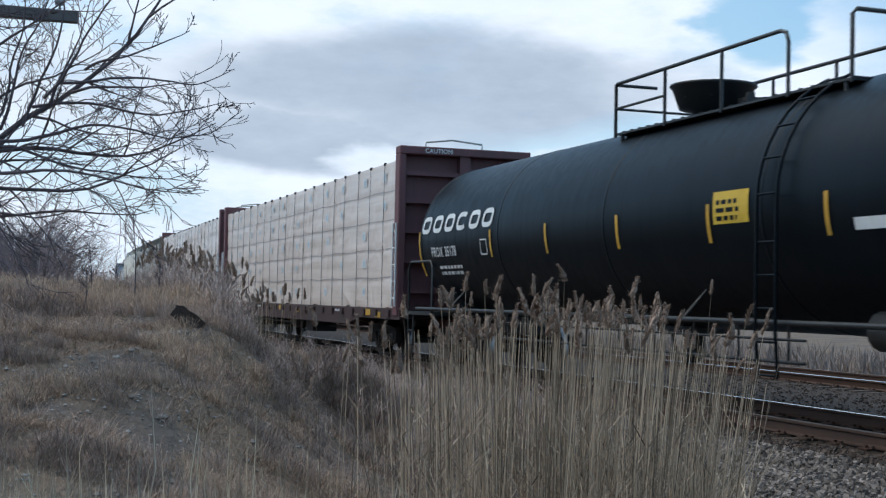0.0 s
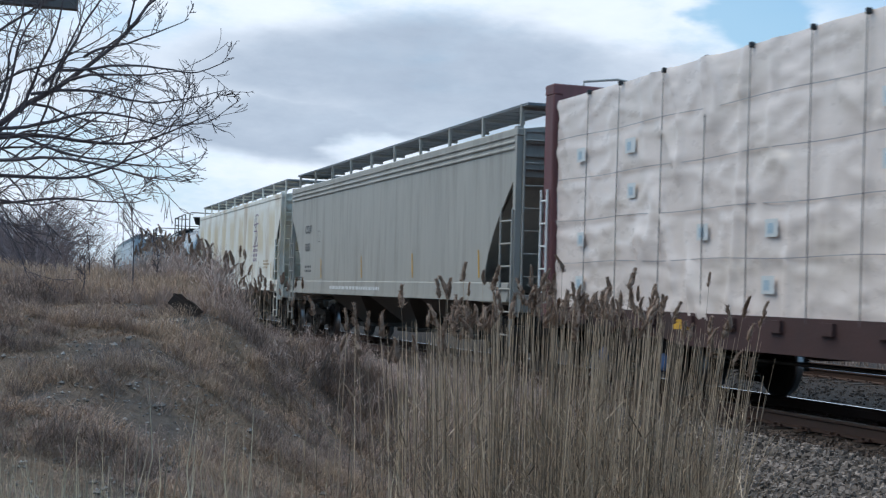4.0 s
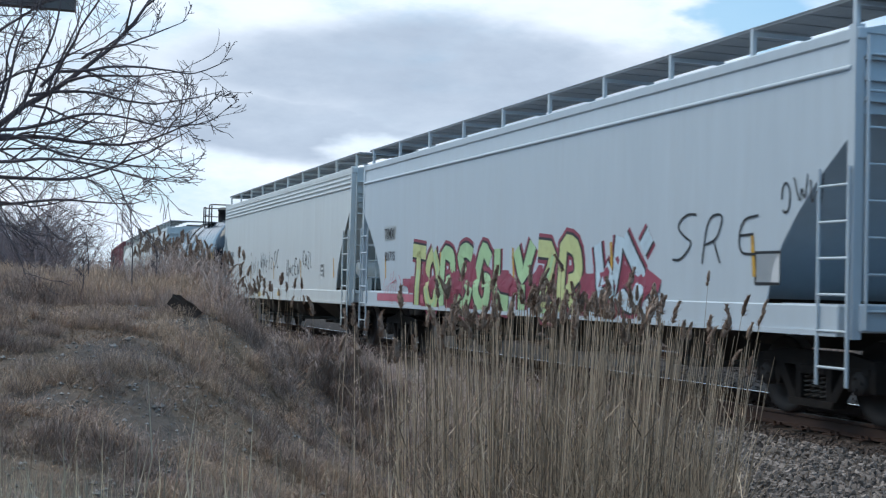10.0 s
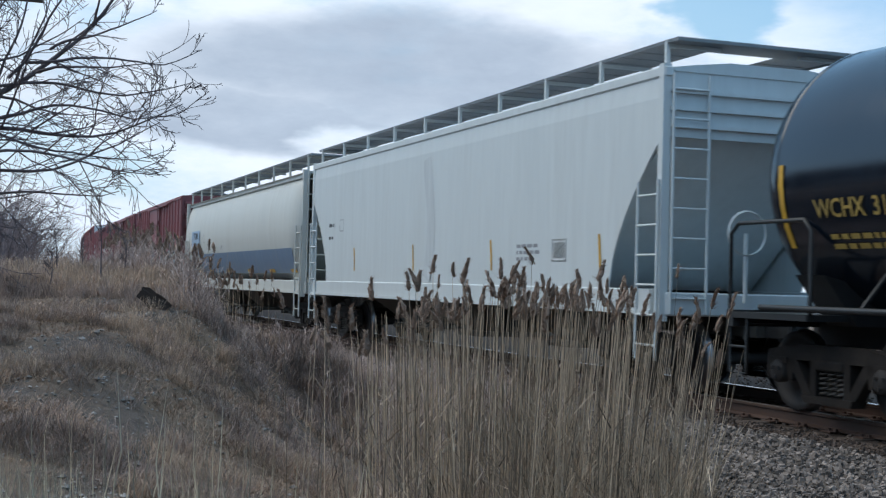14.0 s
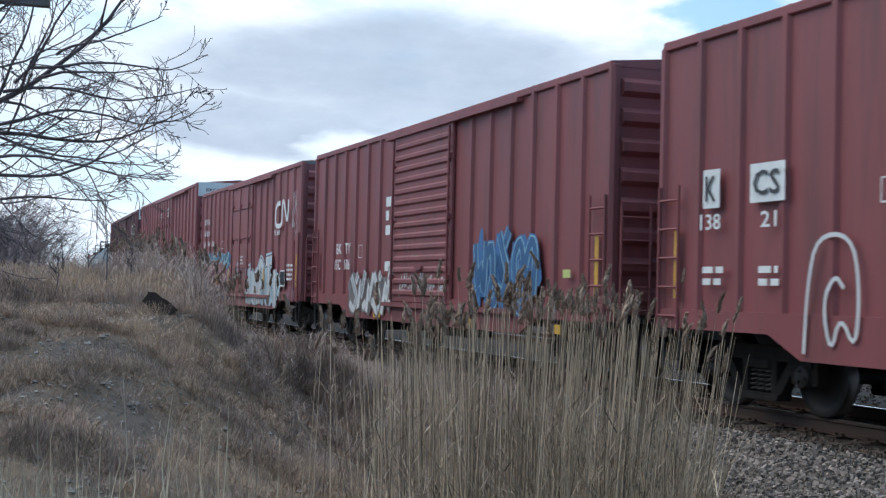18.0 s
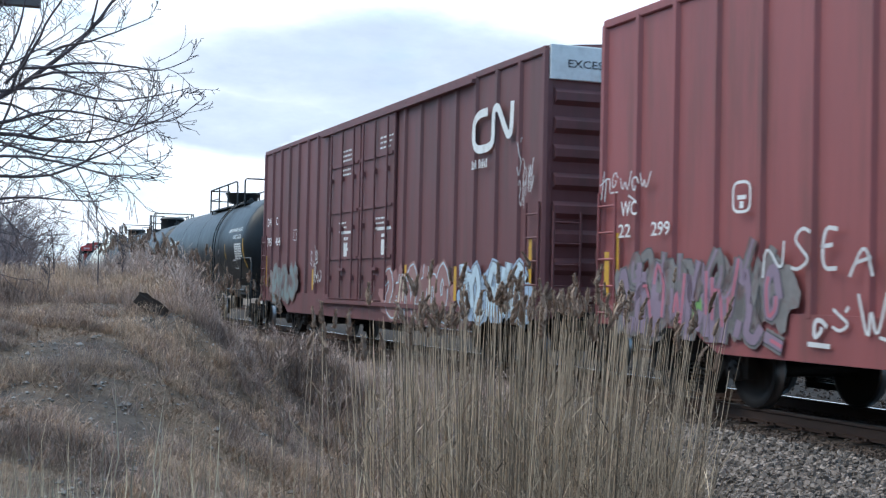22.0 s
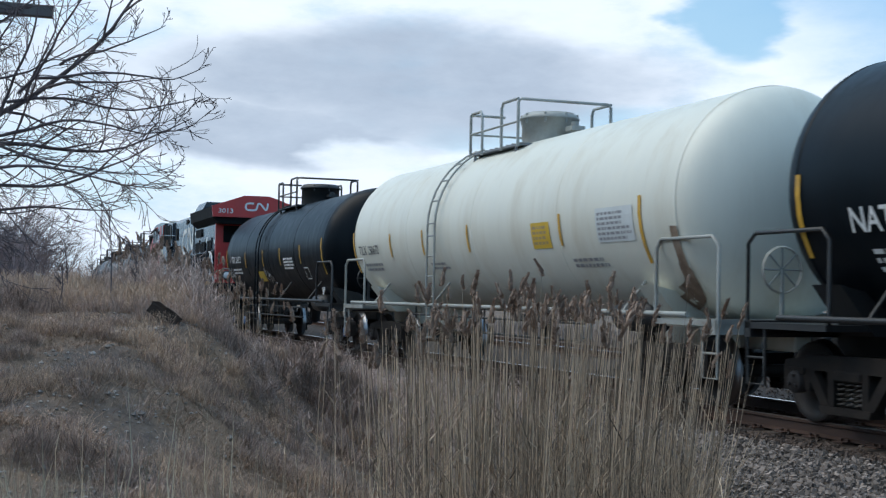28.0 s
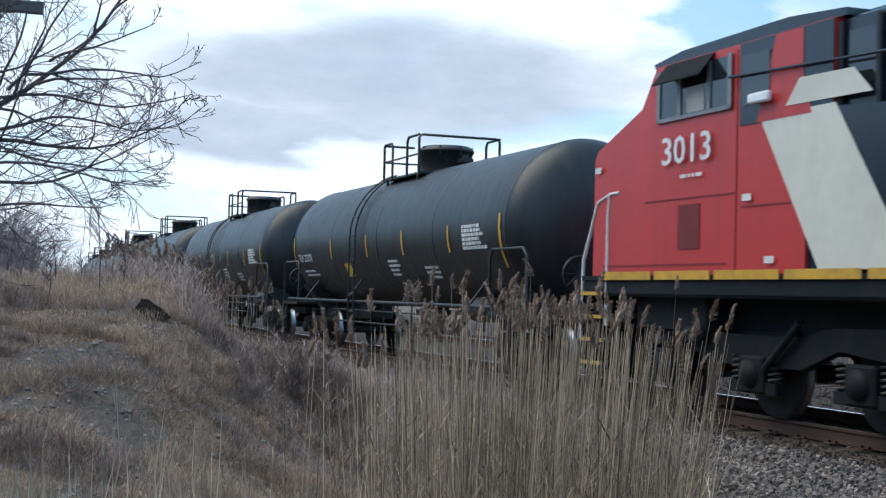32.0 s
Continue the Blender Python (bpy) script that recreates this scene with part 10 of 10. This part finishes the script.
def build_tree():
    """Spreading bare tree whose branches reach over the bank: limbs sag outwards and turn up at their tips."""
    rng = random.Random(8)
    across, away = Vector((math.cos(radians(20.27)), -math.sin(radians(20.27)), 0)), Vector((math.sin(radians(20.27)), math.cos(radians(20.27)), 0))
    foot = away * 12.0 + across * -5.06
    z = gz(foot.x, foot.y)
    t = thing("bare_tree", "bare spreading tree with thin dark upturned branches", "tree")
    g = Geo().tube([(foot.x, foot.y, z - 0.2), (foot.x + 0.03, foot.y, z + 0.6), (foot.x - 0.02, foot.y + 0.02, z + 1.3), (foot.x - 0.1, foot.y, z + 2.6), (foot.x - 0.1, foot.y, z + 4.0), (foot.x - 0.2, foot.y, z + 5.2)], 0.15, 10, taper=0.035)
    part("trunk", g, M_BARK, t)

    def heading(a, depth):
        return (across * math.cos(radians(a)) + Vector((0, 0, math.sin(radians(a)))) + away * depth).normalized()

    def limb(u, zz, a0, a1, length, r, sprays=11, side=1):
        g = Geo()
        p = away * (12.0 + rng.uniform(-0.15, 0.15)) + across * u + Vector((0, 0, zz))
        depth, steps = rng.uniform(-0.25, 0.25), 14
        pts, dirs = [p.copy()], []
        sway = rng.uniform(0, 6)
        for i in range(steps):
            f = i / (steps - 1)
            a = a0 + (a1 - a0) * min(f * 1.3, 1.0) + 32 * max(f - 0.65, 0) / 0.35 * 0.8 + 9 * math.sin(sway + f * 9) + rng.gauss(0, 4)
            d = heading(a if side > 0 else 180 - a, depth + 0.2 * math.sin(sway * 2 + f * 5))
            p = p + d * length / steps
            pts.append(p.copy())
            dirs.append((a, d))
        g.tube(pts, r, 6, taper=0.0035, cap=False)
        for k in range(sprays):
            f = 0.12 + 0.85 * (k + rng.random()) / sprays
            i = min(int(f * steps), steps - 1)
            a, d = dirs[i]
            up = 1 if rng.random() < 0.62 else -1
            ang = a + up * rng.uniform(22, 48)
            nd = heading(ang if side > 0 else 180 - ang, rng.uniform(-0.6, 0.6))
            ln = length * rng.uniform(0.17, 0.34) * (1.25 - 0.55 * f)
            grow(g, pts[i].lerp(pts[i + 1], f * steps - i), nd, ln, max(r * (1 - 0.75 * f) * 0.55, 0.0042), 2, rng, 0.30 if up < 0 else 0.12, [0, 0, 5, 2], 0.0030)
        part("limb", g, M_BARK, t, fix=False)

    limb(-5.06, 1.50, 50, 40, 4.6, 0.050, 13)
    limb(-5.06, 2.20, 27, -2, 3.15, 0.034, 13)
    limb(-5.06, 2.05, 30, -22, 3.15, 0.030, 13)
    limb(-5.06, 1.95, 14, 4, 3.00, 0.028, 12)
    limb(-5.06, 2.05, 5, -5, 2.45, 0.024, 9)
    limb(-4.60, 2.00, 2, -8, 1.60, 0.016, 5)
    limb(-4.30, 2.60, 0, -18, 2.00, 0.018, 8)
    limb(-4.05, 2.70, 14, -10, 2.00, 0.018, 9)
    limb(-3.70, 3.00, 3, -6, 1.75, 0.016, 8)
    limb(-3.45, 3.22, 8, 0, 1.55, 0.015, 8)
    limb(-3.30, 3.38, 24, 14, 1.05, 0.014, 6)
    limb(-3.85, 2.85, 62, 78, 1.60, 0.016, 8)
    limb(-3.60, 3.08, 46, 56, 1.60, 0.015, 8)
    limb(-4.00, 2.80, 70, 60, 1.50, 0.016, 9)
    limb(-4.30, 2.55, 60, 75, 1.80, 0.018, 9)
    limb(-4.10, 3.05, 30, 20, 1.30, 0.014, 8)
    limb(-5.06, 2.60, 56, 52, 2.60, 0.030, 11)
    limb(-5.06, 2.90, 38, 30, 2.40, 0.024, 10)
    for zz, a0, length in ((1.9, 30, 2.6), (2.3, 45, 2.4), (2.9, 55, 2.2), (3.4, 60, 1.8)):
        limb(-5.06, zz, a0, a0 - 15, length, 0.028, 9, -1)


build_tree()


def sapling(az, dist, hgt, seed, name="sapling", label="thin bare sapling in the dry grass", r=0.012, spread=5):
    rng = random.Random(seed)
    x, y = place_at(az, dist)
    z = gz(x, y) - 0.05
    t = thing(name, label, "sapling", "saplings on the bank")
    g = Geo()
    top = (x + rng.uniform(-0.1, 0.1), y, z + hgt)
    g.tube([(x, y, z), ((x + top[0]) / 2 + 0.02, y, z + hgt / 2), top], r, 5, taper=0.003, cap=False)
    part("stem", g, M_BARK, t, fix=False)
    g = Geo()
    for k in range(spread * 3):
        f = rng.uniform(0.4, 0.97)
        a = rng.uniform(0, 6.28)
        grow(g, (x + (top[0] - x) * f, y, z + hgt * f), (math.cos(a) * 0.7, math.sin(a) * 0.7, 1.0), hgt * 0.28 * (1.2 - f * 0.6), 0.0045, 3, rng, 0.02, [0, 0, 0, 3])
    part("crown", g, M_BARK, t, fix=False)


sapling(7.35, 18.0, 1.25, 3)
sapling(5.6, 19.0, 0.85, 4)
sapling(5.3, 17.0, 0.55, 5)
sapling(8.2, 21.0, 0.6, 6)
sapling(6.6, 22.0, 0.7, 7)


def build_thicket():
    """Far bare shrubs, built once and repeated."""
    rng = random.Random(17)
    s = thing("bare_shrub", "bare brown shrub far along the railway", "shrub", "thicket beside the line")
    g = Geo()
    for k in range(9):
        a = rng.uniform(0, 6.28)
        grow(g, (rng.uniform(-0.3, 0.3), rng.uniform(-0.3, 0.3), -0.2), (math.cos(a) * 0.45, math.sin(a) * 0.45, 1.0), 3.0, 0.045, 1, rng, 0.03, [0, 7, 6, 0])
    part("crown", g, M_BRUSH, s, fix=False)
    spots = []
    for k in range(40):
        az = rng.uniform(-1.5, 5.0)
        dist = rng.uniform(45, 95)
        x, y = place_at(az, dist)
        spots.append((x, y, rng.uniform(0.8, 1.15) * (1.25 if az < 3.0 else 0.75), rng.uniform(0, 360)))
    for i, (x, y, k, a) in enumerate(spots):
        m = pose(x, y, gz(x, y), 0, 0, a) @ Matrix.Scale(k, 4)
        if i == 0:
            s.matrix_world = m
        else:
            c = copy_thing(s, pose(x, y, gz(x, y), 0, 0, a))
            c.scale = (k, k, k)


build_thicket()


def build_reflection_hedge():
    """Unseen row of bare bushes on the open side away from the track, added to darken reflections in the tanks."""
    rng = random.Random(29)
    s = thing("unseen_bush", "tall bare bush, unseen, added to darken reflections in the wagons", "bush", "hedgerow along the field")
    g = Geo()
    for k in range(9):
        a = rng.uniform(0, 6.28)
        grow(g, (rng.uniform(-0.5, 0.5), rng.uniform(-0.5, 0.5), -0.2), (math.cos(a) * 0.5, math.sin(a) * 0.5, 1.0), 6.2, 0.12, 2, rng, 0.03, [0, 0, 10, 4], 0.032)
    part("crown", g, M_BRUSH, s, fix=False)
    for i in range(36):
        x, y = -15.0 - 3.2 * (i % 2) + rng.uniform(-0.8, 0.8), -34 + 3.1 * i + rng.uniform(-0.6, 0.6)
        m = pose(x, y, gz(x, y), 0, 0, rng.uniform(0, 360))
        if i == 0:
            s.matrix_world = m
        else:
            copy_thing(s, m)


build_reflection_hedge()


def build_stump():
    rng = random.Random(3)
    x, y = place_at(9.5, 15.6)
    z = gz(x, y)
    bm = bmesh.new()
    side = [(-0.10, -0.22), (-0.11, 0.05), (-0.09, 0.17), (-0.01, 0.15), (0.04, 0.20), (0.09, 0.12), (0.11, -0.05), (0.10, -0.22)]
    a = [bm.verts.new((u, -0.09, w)) for u, w in side]
    b = [bm.verts.new((u * 0.8, 0.10, w * 0.9)) for u, w in side]
    bm.faces.new(a[::-1])
    bm.faces.new(b)
    for i in range(len(side)):
        j = (i + 1) % len(side)
        bm.faces.new((a[i], a[j], b[j], b[i]))
    bmesh.ops.triangulate(bm, faces=bm.faces[:])
    bmesh.ops.subdivide_edges(bm, edges=bm.edges[:], cuts=2, use_grid_fill=True)
    for v in bm.verts:
        v.co += Vector((noise.noise(v.co * 9), noise.noise(v.co * 9 + Vector((5, 0, 0))), noise.noise(v.co * 14))) * 0.028
    me = bpy.data.meshes.new("tree_stump")
    bm.to_mesh(me)
    bm.free()
    me.materials.append(M_STUMP)
    ob = new("tree_stump", me)
    ob.matrix_world = pose(x, y, z + 0.12, 0, -50, -9) @ Matrix.Scale(0.9, 4)
    tagged(ob, "dark rotten tree stump leaning in dry grass", "stump")


build_stump()


def build_pole():
    """Line-side pole; its crossarm reaches into the view."""
    ez = 4.285
    c = Vector((-0.38, 14.95, 0))
    p = thing("utility_pole", "weathered wooden utility pole with a crossarm", "utility pole")
    z = gz(c.x, c.y)
    part("pole", Geo().tube([(c.x, c.y, z - 0.5), (c.x, c.y, 6.4)], 0.15, 12, taper=0.11), M_POLE, p)
    arm = part("crossarm", Geo().box(-1.6, 1.6, -0.055, 0.055, -0.062, 0.062, bev=0.008), M_POLE, p)
    arm.matrix_world = pose(c.x, c.y - 0.20, ez, 0, 0, -2)
    for u in (-1.4, -0.7, 0.7, 1.4):
        ins = part("insulator", Geo().lathe([(0.05, 0.012), (0.12, 0.012), (0.12, 0.05), (0.17, 0.055), (0.18, 0.035), (0.22, 0.04), (0.24, 0.001)], (u, 0, 0), "z", 12), M_GALV, arm)
    part("brace", Geo().tube([(-0.7, 0, -0.05), (0, 0.05, -0.6), (0.7, 0, -0.05)], 0.015, 5), M_GALV, arm)


build_pole()


# ---- loose ballast stones ----
def build_ballast():
    rng = np.random.default_rng(41)
    n1, n2 = 17000, 5000
    Y = np.concatenate([rng.uniform(5.5, 17, n1), rng.uniform(5, 26, n2)])
    L_ = np.concatenate([rng.uniform(-4.3, -1.15, n1), rng.uniform(-1.2, 6.0, n2)])
    X = D + 0.5 * KAPPA * Y ** 2 + L_
    n = n1 + n2
    Z = ground_height(X, Y) + rng.uniform(-0.012, 0.022, n)
    cube = np.array([(x, y, z) for z in (-1, 1) for y in (-1, 1) for x in (-1, 1)], float)
    F = np.array([(0, 2, 3, 1), (4, 5, 7, 6), (0, 1, 5, 4), (2, 6, 7, 3), (0, 4, 6, 2), (1, 3, 7, 5)])
    S = rng.uniform(0.010, 0.025, (n, 1, 3))
    V = cube[None] * S * (1 + rng.uniform(-0.4, 0.35, (n, 8, 3)))
    a, b = rng.uniform(0, 6.28, n), rng.uniform(-0.7, 0.7, n)
    ca, sa, cb, sb = np.cos(a), np.sin(a), np.cos(b), np.sin(b)
    x, y, z = V[..., 0], V[..., 1], V[..., 2]
    x, z = x * cb[:, None] - z * sb[:, None], x * sb[:, None] + z * cb[:, None]
    x, y = x * ca[:, None] - y * sa[:, None], x * sa[:, None] + y * ca[:, None]
    V = np.stack([x + X[:, None], y + Y[:, None], z + Z[:, None]], -1).reshape(-1, 3)
    faces = (np.arange(n)[:, None, None] * 8 + F[None]).reshape(-1, 4)
    me = bpy.data.meshes.new("ballast_stones")
    me.from_pydata(V.tolist(), [], faces.tolist())
    me.materials.append(M_BALLAST)
    me.materials.append(M_BED)
    me.polygons.foreach_set("material_index", np.repeat((L_ > -1.6).astype(np.int32), 6))
    tagged(new("ballast_stones", me), "loose grey and rusty crushed ballast stones", "ballast", kind="stuff")


build_ballast()


# ---- the train rolls ----
def travel(t):
    gain = 0.0 if t < 29.25 else 0.68 * (t - 29.25) ** 2 / 3 if t < 30.75 else 0.68 * (t - 30)
    t = t - 16
    return gain + 13.2427 * t - 0.01923 * t * t - 0.000731 * t ** 3


def motions():
    for car, mid in CARS:
        walk(car, [(t, track_pose(mid - travel(t))) for t in range(0, 33, 1)])
    for w, along, mid, dy, rad in WHEELS:
        # roll while the wheel is near enough to be seen turning
        seen = [k for k in range(0, 961) if -2.0 < mid + along - travel(k / 30) < 34.0]
        if len(seen) < 2:
            continue
        rows = [(k / 30, pose(0, dy, rad, math.degrees(travel(k / 30) / rad) % 360, 0, 0)) for k in seen]
        if rows[0][0] > 0:
            rows.insert(0, (0, rows[0][1]))
        if rows[-1][0] < 32:
            rows.append((32, rows[-1][1]))
        walk(w, rows)


motions()
